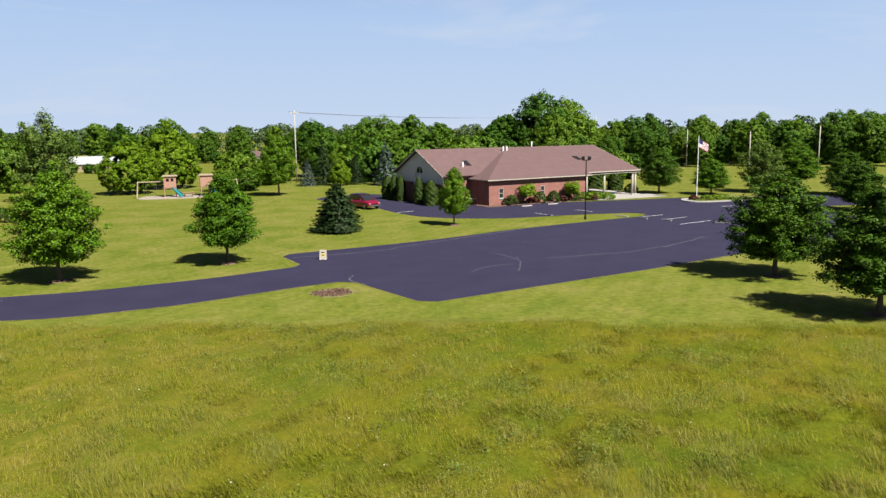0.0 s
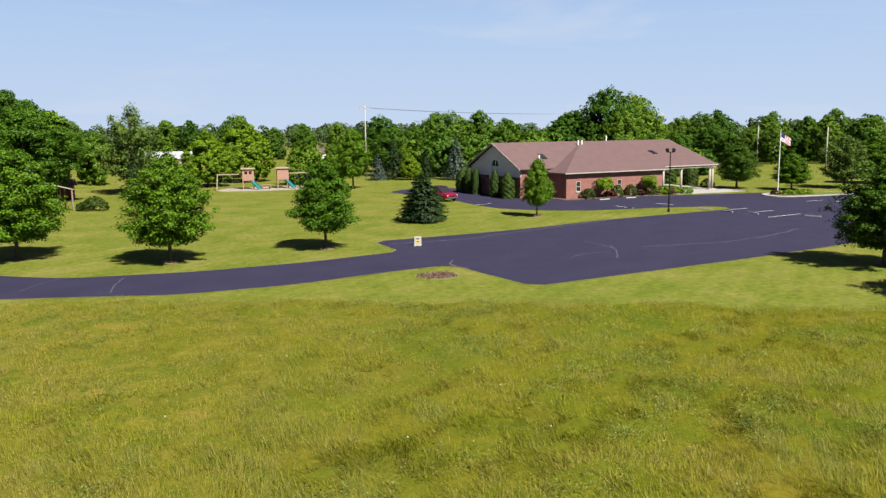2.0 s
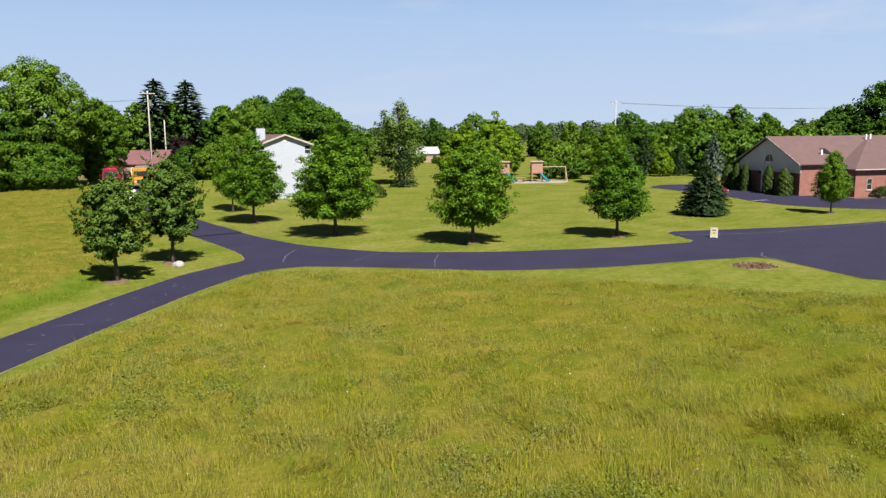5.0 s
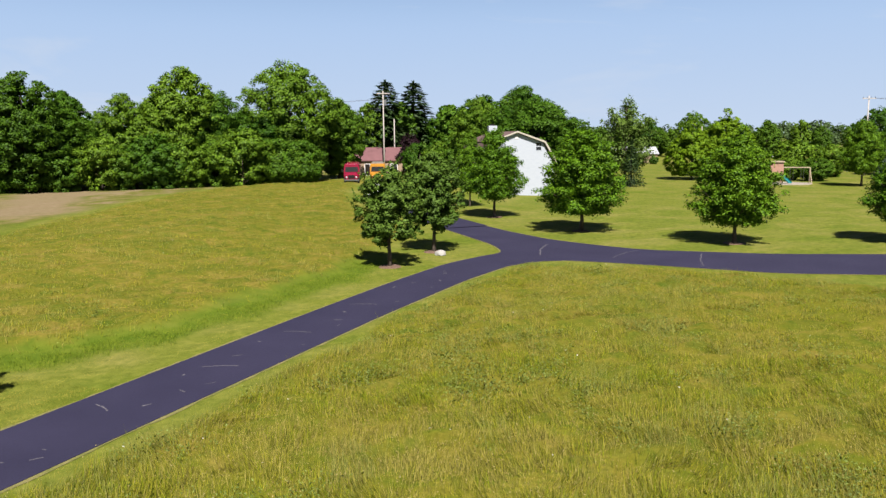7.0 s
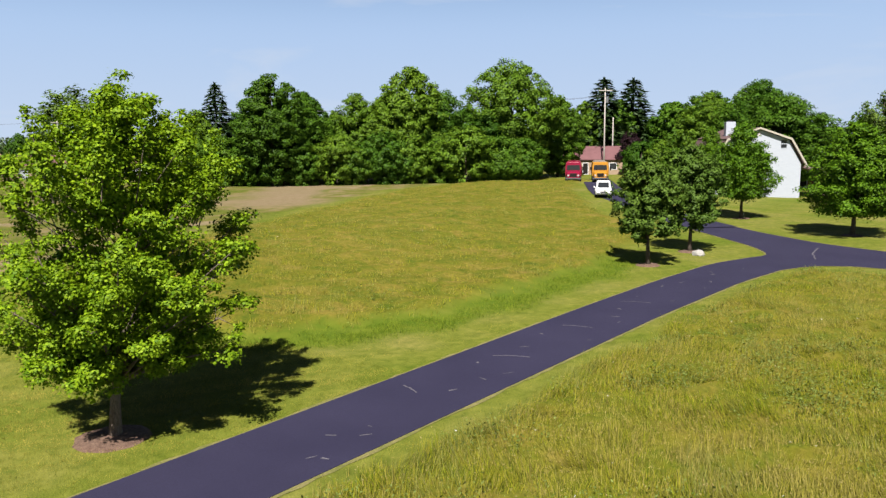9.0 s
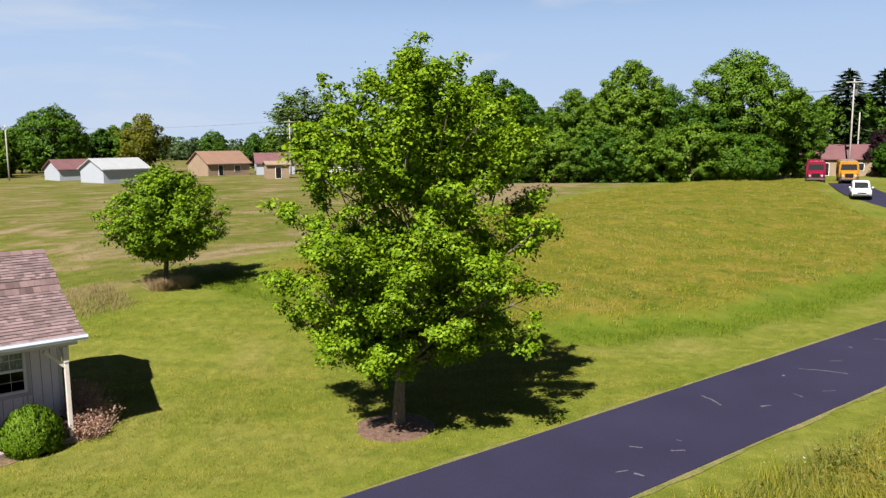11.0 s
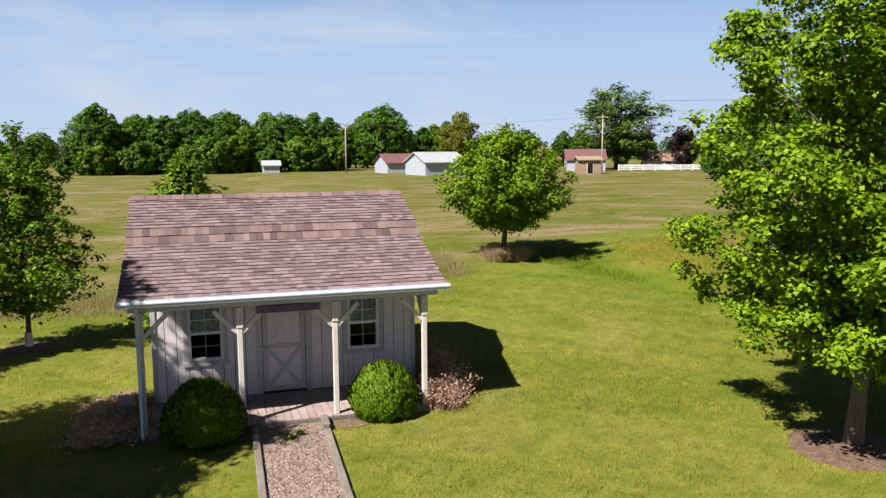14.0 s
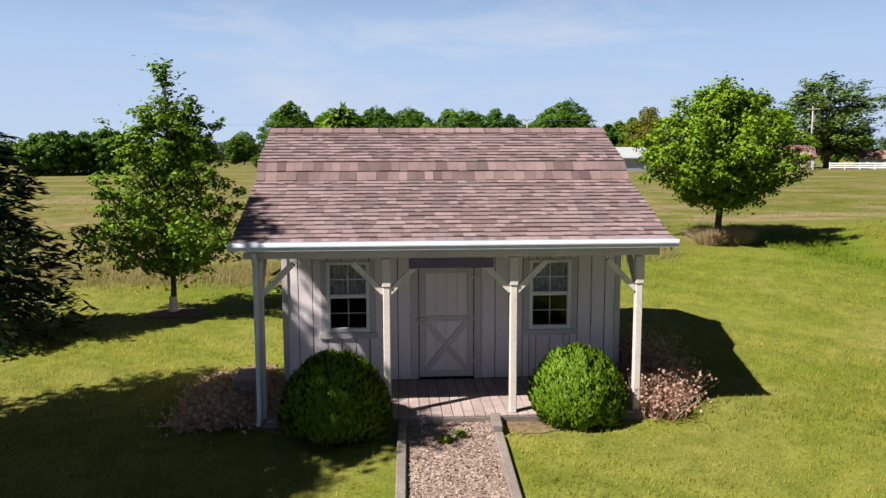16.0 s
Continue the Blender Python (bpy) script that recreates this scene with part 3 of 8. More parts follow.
def make_ground():
    def axis(lo, hi, step):
        core = np.arange(lo, hi + step / 2, step)
        out = step * 1.35 ** np.arange(1, 32)
        ext = np.cumsum(out)
        ext = ext[ext < 4200]
        return np.concatenate([lo - ext[::-1], core, hi + ext])
    xs, ys = axis(-104, 62, 0.8), axis(-24, 132, 0.8)
    X, Y = np.meshgrid(xs, ys, indexing="ij")
    rng = np.random.default_rng(5)
    Z = height(X, Y) + tall_zone(X, Y) * (SWARD + 0.05 * wobble(X, Y, 1.1) + 0.07 * wobble(Y, X, 2.3) + rng.normal(0, 0.05, X.shape))
    v = np.stack([X, Y, Z], -1).reshape(-1, 3)
    nx, ny = len(xs), len(ys)
    i = np.arange(nx * ny).reshape(nx, ny)
    q = np.stack([i[:-1, :-1], i[1:, :-1], i[1:, 1:], i[:-1, 1:]], -1).reshape(-1, 4)
    me = bpy.data.meshes.new("ground")
    me.vertices.add(len(v))
    me.vertices.foreach_set("co", v.astype(np.float32).ravel())
    me.loops.add(q.size)
    me.loops.foreach_set("vertex_index", q.astype(np.int32).ravel())
    me.polygons.add(len(q))
    me.polygons.foreach_set("loop_start", np.arange(0, q.size, 4, dtype=np.int32))
    me.polygons.foreach_set("loop_total", np.full(len(q), 4, dtype=np.int32))
    me.update(calc_edges=True)
    me.polygons.foreach_set("use_smooth", np.ones(len(q), dtype=bool))
    near, north = crop_zone(X, Y)
    for name, val in (("tall", tall_zone(X, Y)), ("crop", near), ("lush", lush_zone(X, Y)), ("dry", dry_zone(X, Y)), ("gold", smooth(-38, -43, X))):
        a = me.attributes.new(name, "FLOAT", "POINT")
        a.data.foreach_set("value", val.astype(np.float32).ravel())
    # a bare strip along the far side of the meadow
    d = np.abs((X + 98) * 0.75 + (Y - 66) * 0.66)
    along = (X + 98) * -0.66 + (Y - 66) * 0.75
    soil = smooth(7, 2, d + 1.5 * wobble(X, Y, 0.3)) * smooth(26, 20, np.abs(along))
    a = me.attributes.new("soil", "FLOAT", "POINT")
    a.data.foreach_set("value", (soil * 0.8).astype(np.float32).ravel())
    me.materials.append(M_GROUND)
    tagged(new("ground", me), "flat green lawn, unmown meadow and pale farm field", "ground", kind="structure")


make_ground()

# ---- asphalt ----
LOT = [(-35.4, -60), (-31.95, -60), (-31.9, 0), (-31.8, 30), (-31.4, 40), (-30.6, 46), (-28.6, 48.7), (-26, 49.0), (-22, 48.9), (-14.5, 48.5), (-7.5, 50.5), (0.2, 54.6), (3.6, 55.9),
       (7.75, 47.2), (26.4, 54.6), (35.9, 58.9), (53, 66.2), (66, 73), (66, 92), (112, 92), (112, 104), (60, 109), (47, 108), (36, 107.5), (27.2, 104), (24.5, 110.5), (17.5, 127),
       (12, 131.5), (5.5, 129.5), (2.7, 124.3), (6.5, 117), (10.1, 111), (12.9, 100.3), (15, 95.5), (18.7, 92.3), (25.2, 90.3), (34.5, 91.7), (42.1, 91.8), (43.2, 89.6), (41.2, 87.5), (39, 86.8),
       (30, 83.2), (22.1, 79.8), (15.4, 75.9), (8.6, 72.8), (-1.7, 69.1), (0.35, 63), (-6.8, 59.2), (-15, 56.4), (-23.5, 55.4), (-27.2, 56.6), (-31.6, 58.6), (-36.5, 62.6), (-40.4, 66.4),
       (-43.3, 63.2), (-38.6, 58.2), (-34.9, 54.2), (-33.3, 51.6), (-33.0, 50.3), (-33.6, 49.0), (-34.8, 45), (-35.25, 38), (-35.4, 30), (-35.4, 0)]


def soften(poly, times=1):
    for _ in range(times):
        out = []
        n = len(poly)
        for i in range(n):
            a, b, c = poly[i - 1], poly[i], poly[(i + 1) % n]
            d1, d2 = math.dist(a, b), math.dist(b, c)
            r = min(0.9, d1 / 3, d2 / 3)
            out.append((b[0] + (a[0] - b[0]) * r / d1, b[1] + (a[1] - b[1]) * r / d1))
            out.append((b[0] + (c[0] - b[0]) * r / d2, b[1] + (c[1] - b[1]) * r / d2))
        poly = out
    return poly


def slab(name, poly, z0, z1, material):
    bm = bmesh.new()
    top = [bm.verts.new((x, y, z1)) for x, y in poly]
    low = [bm.verts.new((x, y, z0)) for x, y in poly]
    for t in tessellate_polygon([[Vector((x, y, 0)) for x, y in poly]]):
        bm.faces.new([top[i] for i in t])
    for i in range(len(poly)):
        j = (i + 1) % len(poly)
        bm.faces.new((top[i], top[j], low[j], low[i]))
    return mesh_of(bm, name, material)


def ribbon(name, line, width, z, material, closed=False, rag=0.0, seed=3, ground=False):
    """A flat strip along a line of (x, y); ragged edges if asked."""
    rng = random.Random(seed)
    pts = []
    n = len(line)
    for i in range(n if closed else n - 1):
        a, b = line[i], line[(i + 1) % n]
        k = max(1, int(math.dist(a, b) / (0.5 if rag else 3.0)))
        pts += [(a[0] + (b[0] - a[0]) * s / k, a[1] + (b[1] - a[1]) * s / k) for s in range(k)]
    if not closed:
        pts.append(line[-1])
    bm = bmesh.new()
    rows = []
    m = len(pts)
    for i, p in enumerate(pts):
        a = pts[i - 1] if closed or i else p
        b = pts[(i + 1) % m] if closed or i < m - 1 else p
        d = Vector((b[0] - a[0], b[1] - a[1], 0)).normalized()
        s = Vector((-d.y, d.x, 0))
        w1, w2 = (width / 2 * (1 + rag * rng.uniform(-1, 1)) for _ in range(2))
        q = Vector((*p, z + (float(height(*p)) if ground else 0)))
        rows.append((bm.verts.new(q + s * w1), bm.verts.new(q - s * w2)))
    for i in range(m if closed else m - 1):
        a, b = rows[i], rows[(i + 1) % m]
        bm.faces.new((a[0], b[0], b[1], a[1]))
    return mesh_of(bm, name, material)


lot = soften(LOT)
road = tagged(new("road", slab("road", lot, -0.2, 0.035, M_ASPHALT)), "dark violet-grey asphalt drive and car park", "road", kind="structure")
tagged(new("road_edge", ribbon("road_edge", lot, 0.26, 0.018, M_EDGE, True, 0.55)), "dry tan verge along the asphalt", "verge", kind="structure")
NORTH = [(-41.0, 64.0), (-45.2, 68.0), (-50, 72.2), (-55, 77), (-60, 83.5), (-64.5, 91), (-69, 99), (-73, 106), (-77, 113)]
tagged(new("lane", ribbon("lane", NORTH, 4.4, 0.09, M_ASPHALT, ground=True)), "narrow asphalt lane up to the yard", "lane", kind="structure")

# parking stripes, wheel stops and crack lines
TH = radians(21)
U, V = Vector((math.cos(TH), math.sin(TH), 0)), Vector((-math.sin(TH), math.cos(TH), 0))


def stripe(p, q, w=0.12):
    tagged(new("parking_line", ribbon("parking_line", [p, q], w, 0.041, M_PAINT)), "white painted parking line on the asphalt", "road marking", "parking lines", "structure")


for p, q in (((13.6, 121.8), (16.4, 122.6)), ((15.9, 118.2), (18.5, 119.9)), ((18.2, 108.7), (21.3, 110.7)), ((12.7, 100.3), (15.3, 102.0)), ((30.0, 94.8), (31.4, 91.6)), ((36.4, 97.2), (37.7, 94.3)),
             ((41.3, 87.2), (44.6, 88.5)), ((42.1, 83.7), (46.2, 85.5)), ((42.0, 79.2), (47.1, 81.5)), ((56.5, 95.2), (59.3, 96.0)), ((59.6, 93.6), (62.6, 94.6))):
    stripe(p, q, 0.16)


def wheel_stop(x, y, a):
    b = Build().prism([(-0.09, 0), (0.09, 0), (0.06, 0.12), (-0.06, 0.12)], -0.9, 0.9, "y")
    ob = tagged(new("wheel_stop", mesh_of(b, "wheel_stop", M_CONC)), "pale concrete wheel stop on the asphalt", "wheel stop", "wheel stops")
    ob.matrix_basis = pose(x, y, 0.035, 0, 0, a)


for x, y, a in ((40.4, 85.4, 12), (42.4, 83.2, 10), (47.0, 78.8, 30), (39.1, 88.4, 30), (31.6, 103.6, 21 - 90), (36.0, 105.2, 21 - 90)):
    wheel_stop(x, y, a)

rng = random.Random(11)


def crack(p, q, bend, w):
    n = 14
    line = []
    for i in range(n + 1):
        t = i / n
        off = bend * math.sin(math.pi * t) + rng.uniform(-0.012, 0.012) * math.dist(p, q)
        line.append((p[0] + (q[0] - p[0]) * t - (q[1] - p[1]) / math.dist(p, q) * off, p[1] + (q[1] - p[1]) * t + (q[0] - p[0]) / math.dist(p, q) * off))
    tagged(new("crack_line", ribbon("crack_line", line, w, 0.039, M_SEAL, rag=0.5)), "pale dusty joint line across the asphalt", "road joint", kind="structure")


for p, q, bend, w in (((-0.5, 67.3), (8.0, 69.7), -0.3, 0.12), ((8.0, 69.7), (24.0, 80.2), 0.3, 0.12), ((20.5, 61.5), (29.0, 62.9), -0.1, 0.11), ((29.0, 62.9), (39.5, 69.6), -0.5, 0.11), ((16.8, 65.5), (18.0, 61.0), 0.2, 0.07), ((18.3, 62.8), (16.6, 56.5), 0.2, 0.06), ((4.0, 57.8), (4.6, 54.2), -0.7, 0.10), ((13.0, 57.0), (17.0, 59.5), 0.6, 0.07),
                      ((-34.4, 25.8), (-33.2, 26.1), 0.1, 0.05), ((-34.2, 20.3), (-33.0, 20.9), 0.1, 0.05), ((-34.6, 15.8), (-33.8, 15.5), 0.05, 0.05), ((-34.5, 31.6), (-33.2, 32.1), 0.1, 0.05), ((-30.0, 50.4), (-31.0, 55.8), 0.2, 0.08),
                      ((-19.0, 49.6), (-19.6, 54.8), 0.1, 0.05), ((-25.0, 51.0), (-24.0, 55.0), 0.2, 0.05)):
    crack(p, q, bend, w)
for _ in range(34):
    x, y = (rng.uniform(-35, -32.2), rng.uniform(5, 45)) if rng.random() < 0.7 else (rng.uniform(6, 30), rng.uniform(58, 76))
    a = rng.uniform(0, 3.1)
    r = rng.uniform(0.12, 0.4)
    tagged(new("scuff", ribbon("scuff", [(x, y), (x + r * math.cos(a), y + r * math.sin(a))], rng.uniform(0.03, 0.1), 0.040, M_SEAL, rag=0.7, seed=rng.randint(0, 999))), "pale scuff of dust on the asphalt", "stain", kind="structure")


# ---- trees ----
def crown_points(rng, profile, lobes, lobe_r, n, squash=0.8, core=0.25, reach=0.62, twigs=14, fine=0.36):
    """Points and outward directions of the leaves: boughs bulge from the crown's outline, and each bough bears clumps of leaves. profile: (height, radius) rows."""
    hs, rs = np.array([p[0] for p in profile]), np.array([p[1] for p in profile])
    w = np.interp(np.linspace(hs[0], hs[-1], 60), hs, rs)
    hz = rng.choice(np.linspace(hs[0], hs[-1], 60), lobes, p=w / w.sum()) + rng.normal(0, 0.08 * (hs[-1] - hs[0]) / 6, lobes)
    ang = np.arange(lobes) * 2.39996 + rng.normal(0, 0.4, lobes)
    rr = np.interp(hz, hs, rs) * rng.uniform(reach, 1.02, lobes)
    rad = lobe_r * rng.uniform(0.5, 1.35, lobes)
    rr = np.maximum(rr - rad * 0.8, 0.02)
    c = np.stack([rr * np.cos(ang), rr * np.sin(ang), hz], 1)
    away = unit(c * np.array([1, 1, 0.0]))
    # each bough's skin swells into clumps round a number of twig tips
    k1 = np.repeat(np.arange(lobes), twigs)
    d1 = unit(rng.normal(size=(len(k1), 3)) + np.array([0, 0, 0.3]) + 0.75 * away[k1])
    swell = rng.uniform(0.85, 1.08, len(k1))
    k = rng.choice(len(k1), n, p=rad[k1] ** 2 / (rad[k1] ** 2).sum())
    off = rng.normal(0, fine, (n, 3))
    d2 = unit(d1[k] + off)
    fall = np.clip((off ** 2).sum(1), 0, 1.2)
    depth = np.where(rng.random(n) < core, rng.uniform(0.6, 0.95, n), rng.uniform(0.88, 1.13, n))
    p = c[k1[k]] + d2 * (rad[k1[k]] * swell[k] * (1 - 0.34 * fall) * depth)[:, None] * np.array([1, 1, squash])
    return p, unit(0.45 * d1[k] + 0.35 * d2 + 1.0 * off + np.array([0, 0, 0.25])), c, rad


def trunk_mesh(rng, h, r, centres, limbs=7, lean=0.0, material=None, start=0.3):
    b = Build()
    top = h * 0.82
    pts = [(lean * (z / h) ** 2 + rng.normal(0, 0.02), rng.normal(0, 0.02), z) for z in np.linspace(0, top, 7)]
    pts[0] = (0, 0, -0.25)
    rad = [r * 1.35] + [r * (1 - 0.85 * z / h) for z in np.linspace(0, top, 7)[1:]]
    b.tube(pts, rad, 8)
    order = rng.permutation(len(centres))[:limbs]
    for i in order:
        c = centres[i]
        z0 = max(h * start * rng.uniform(0.75, 1.1), min(c[2] * 0.75, top * 0.9))
        z0 = min(z0, c[2] * 0.92)
        a = Vector((lean * (z0 / h) ** 2, 0, z0))
        e = Vector([float(v) for v in c])
        mid = a.lerp(e, 0.5) + Vector((0, 0, 0.08 * h * rng.uniform(0, 1)))
        r0 = r * (1 - 0.85 * z0 / h) * 0.55
        b.tube([a, mid, e], [r0, r0 * 0.6, r0 * 0.2], 5, cap=False)
    return mesh_of(b, "trunk", material or M_BARK, True)


def broadleaf(seed, h, profile, lobes, lobe_r, n, size, leaf, trunk_r=0.12, limbs=8, bark=None, squash=0.8, spread=0.7, core=0.25, shoots=0, inner=1.6, fill=0.28, rise=0.35, reach=0.62, twigs=14, fine=0.36):
    rng = np.random.default_rng(seed)
    p, d, c, rad = crown_points(rng, profile, lobes, lobe_r, n, squash, core, reach, twigs, fine)
    if shoots:
        # loose upright twigs past the crown's skin
        k = rng.choice(len(c), shoots)
        base = c[k] + unit(c[k] * np.array([1, 1, 0.2])) * rad[k][:, None] * 0.6
        up = unit(unit(c[k] * np.array([1, 1, 0.0])) * rng.uniform(0.3, 1.2, (shoots, 1)) + np.array([0, 0, 1.0]))
        length = rad[k] * rng.uniform(0.9, 1.9, shoots)
        m = 26
        s = rng.random((shoots, m, 1))
        sp = base[:, None] + up[:, None] * s * length[:, None, None] + rng.normal(0, 0.09, (shoots, m, 3)) * (1.15 - s)
        p = np.concatenate([p, sp.reshape(-1, 3)])
        d = np.concatenate([d, unit(rng.normal(size=(shoots * m, 3)) + np.array([0, 0, 0.6]))])
    grow = inner
    # a darker, denser heart of larger sprays
    k = rng.choice(len(c), int(n * fill))
    inner = c[k] * np.array([0.62, 0.62, 0.93]) + np.clip(rng.normal(0, 0.3, (len(k), 3)), -0.6, 0.45) * rad[k][:, None]
    q1 = leaf_quads(p, d + np.array([0, 0, rise]), size, rng, spread=spread)
    q2 = leaf_quads(inner, unit(inner - np.array([0, 0, h * 0.5])), size * grow, rng, spread=1.0)
    axis = np.stack([p[:, 0], p[:, 1], (p[:, 2] - h * 0.42) * 0.6], 1)
    own = np.cross(q1[:, 1] - q1[:, 0], q1[:, 2] - q1[:, 0])
    own = unit(own) * np.sign((own * d).sum(1, keepdims=True) + 1e-9)
    n1 = unit(0.75 * d + 0.45 * unit(axis) + 0.3 * own)
    n2 = unit(inner * np.array([1, 1, 0.3]) + 0.01)
    crown = quads_mesh("crown", np.concatenate([q1, q2]), 4, leaf, np.concatenate([n1, n2]))
    return trunk_mesh(rng, h, trunk_r, c, limbs, material=bark), crown


def branchy(seed, h, profile, boughs, twigs, n, size, leaf, trunk_r, bark, clump=0.24, climb=0.75, sway=(0, 0), fill=0.35, lobed=True, leader=6, spires=0, heart=0.6):
    """An open-grown tree: boughs climb from the trunk, fork into twigs, and carry their leaves in loose flat clumps."""
    rng = np.random.default_rng(seed)
    hs, rs = np.array([p[0] for p in profile]), np.array([p[1] for p in profile])
    f = np.linspace(hs[0], hs[-1], 80)
    w = np.interp(f, hs, rs) + 0.25
    ze = np.sort(rng.choice(f, boughs, p=w / w.sum()) + rng.normal(0, 0.05, boughs))
    az = np.arange(boughs) * 2.39996 + rng.normal(0, 0.35, boughs)
    R = np.interp(ze, hs, rs) * rng.uniform(0.66, 1.10, boughs)
    out = np.stack([np.cos(az), np.sin(az), np.zeros(boughs)], 1)
    lean = lambda z: np.array([sway[0], sway[1], 0.0]) * np.clip(z / h * 2, 0, 1)
    b = Build()
    zs = np.linspace(0, h * 0.95, 9)
    line = [Vector((*(lean(z)[:2] + rng.normal(0, 0.03, 2)), z)) for z in zs]
    line[0] = Vector((0, 0, -0.25))
    b.tube(line, [trunk_r * 1.45] + [trunk_r * (1 - 0.93 * z / h) + 0.008 for z in zs[1:]], 10)
    centres, ways, rads = [], [], []
    for i in range(boughs):
        end = out[i] * R[i] + np.array([0, 0, ze[i]]) + lean(ze[i])
        z0 = max(ze[i] - climb * R[i] * rng.uniform(0.7, 1.2), hs[0] * 0.82)
        z0 = min(z0, h * 0.9)
        a = lean(z0) + np.array([0, 0, z0])
        mid = a * 0.5 + end * 0.5 + np.array([0, 0, 0.05 * R[i]])
        r0 = max(0.008, trunk_r * (1 - 0.9 * z0 / h) * 0.42)
        b.tube([a, mid, end], [r0, r0 * 0.6, 0.006], 5, cap=False)
        for j in range(twigs):
            t = 1.0 if j == 0 else rng.uniform(0.28, 1.0)
            base = a * (1 - t) ** 2 + 2 * mid * t * (1 - t) + end * t * t
            d = unit(out[i] * rng.uniform(0.1, 1.0) + rng.normal(0, 0.6, 3) + np.array([0, 0, rng.uniform(0.0, 0.8)]))
            tip = base + d * rng.uniform(0.15, 0.55) * (0.35 + 0.2 * R[i]) if j else base
            if j:
                b.tube([base, tip], [max(r0 * 0.3, 0.007), 0.004], 4, cap=False)
            centres.append(tip)
            ways.append(unit(0.6 * out[i] + d))
            rads.append(clump * rng.uniform(0.7, 1.35))
    for _ in range(leader):
        z = h * rng.uniform(0.80, 0.97)
        a = lean(z) + np.array([0, 0, z])
        d = unit(np.array([rng.normal(0, 0.35), rng.normal(0, 0.35), 1.0]))
        L = h * rng.uniform(0.05, 0.13)
        b.tube([a, a + d * L], [0.014, 0.005], 4, cap=False)
        for t in (0.4, 0.7, 1.0):
            centres.append(a + d * L * t)
            ways.append(d)
            rads.append(clump * rng.uniform(0.6, 0.95))
    for _ in range(spires):
        # side leaders that stand up out of the shoulders
        z, a0, q0 = h * rng.uniform(0.62, 0.84), rng.uniform(0, 6.28), rng.uniform(0.35, 1.0)
        top = np.interp(z, hs, rs) * q0
        a = lean(z) + np.array([np.cos(a0) * top, np.sin(a0) * top, z])
        d = unit(np.array([np.cos(a0) * 0.45, np.sin(a0) * 0.45, 1.0]) + rng.normal(0, 0.12, 3))
        L = h * rng.uniform(0.12, 0.24) * (1.15 - 0.4 * q0)
        b.tube([a - d * L * 0.6, a + d * L], [0.022, 0.005], 4, cap=False)
        for t in np.linspace(0, 1, 7):
            centres.append(a + d * L * t + rng.normal(0, 0.10 * (1.1 - t), 3))
            ways.append(unit(d + rng.normal(0, 0.5, 3)))
            rads.append(clump * rng.uniform(0.75, 1.05) * (1.1 - 0.3 * t))
    c, o, r = np.array(centres), np.array(ways), np.array(rads)
    k = rng.choice(len(c), n, p=r / r.sum())
    d = unit(rng.normal(size=(n, 3)) + np.array([0, 0, 0.5]) + 0.5 * o[k])
    p = c[k] + d * (r[k] * rng.uniform(0.2, 1.32, n))[:, None] * np.array([1, 1, 0.55])
    q1 = leaf_quads(p, d * 0.6 + np.array([0, 0, 0.8]), size, rng, spread=0.5, lobed=lobed)
    own = unit(np.cross(q1[:, 1] - q1[:, 0], q1[:, 2] - q1[:, 0]))
    own *= np.sign((own * (d + np.array([0, 0, 0.3]))).sum(1, keepdims=True) + 1e-9)
    n1 = unit(0.7 * d + 0.25 * o[k] + 0.7 * own)
    m = int(n * fill)
    k = rng.choice(len(c), m)
    inner = (c[k] - lean(h)) * np.array([heart, heart, 1]) + lean(h) + rng.normal(0, 0.2, (m, 3))
    q2 = leaf_quads(inner, inner - np.array([0, 0, h * 0.5]), size * 1.15, rng, spread=1.0, lobed=lobed)
    n2 = unit(np.cross(q2[:, 1] - q2[:, 0], q2[:, 2] - q2[:, 0]))
    crown = quads_mesh("crown", np.concatenate([q1, q2]), 6 if lobed else 4, leaf, np.concatenate([n1, n2]))
    return mesh_of(b, "trunk", bark, True), crown


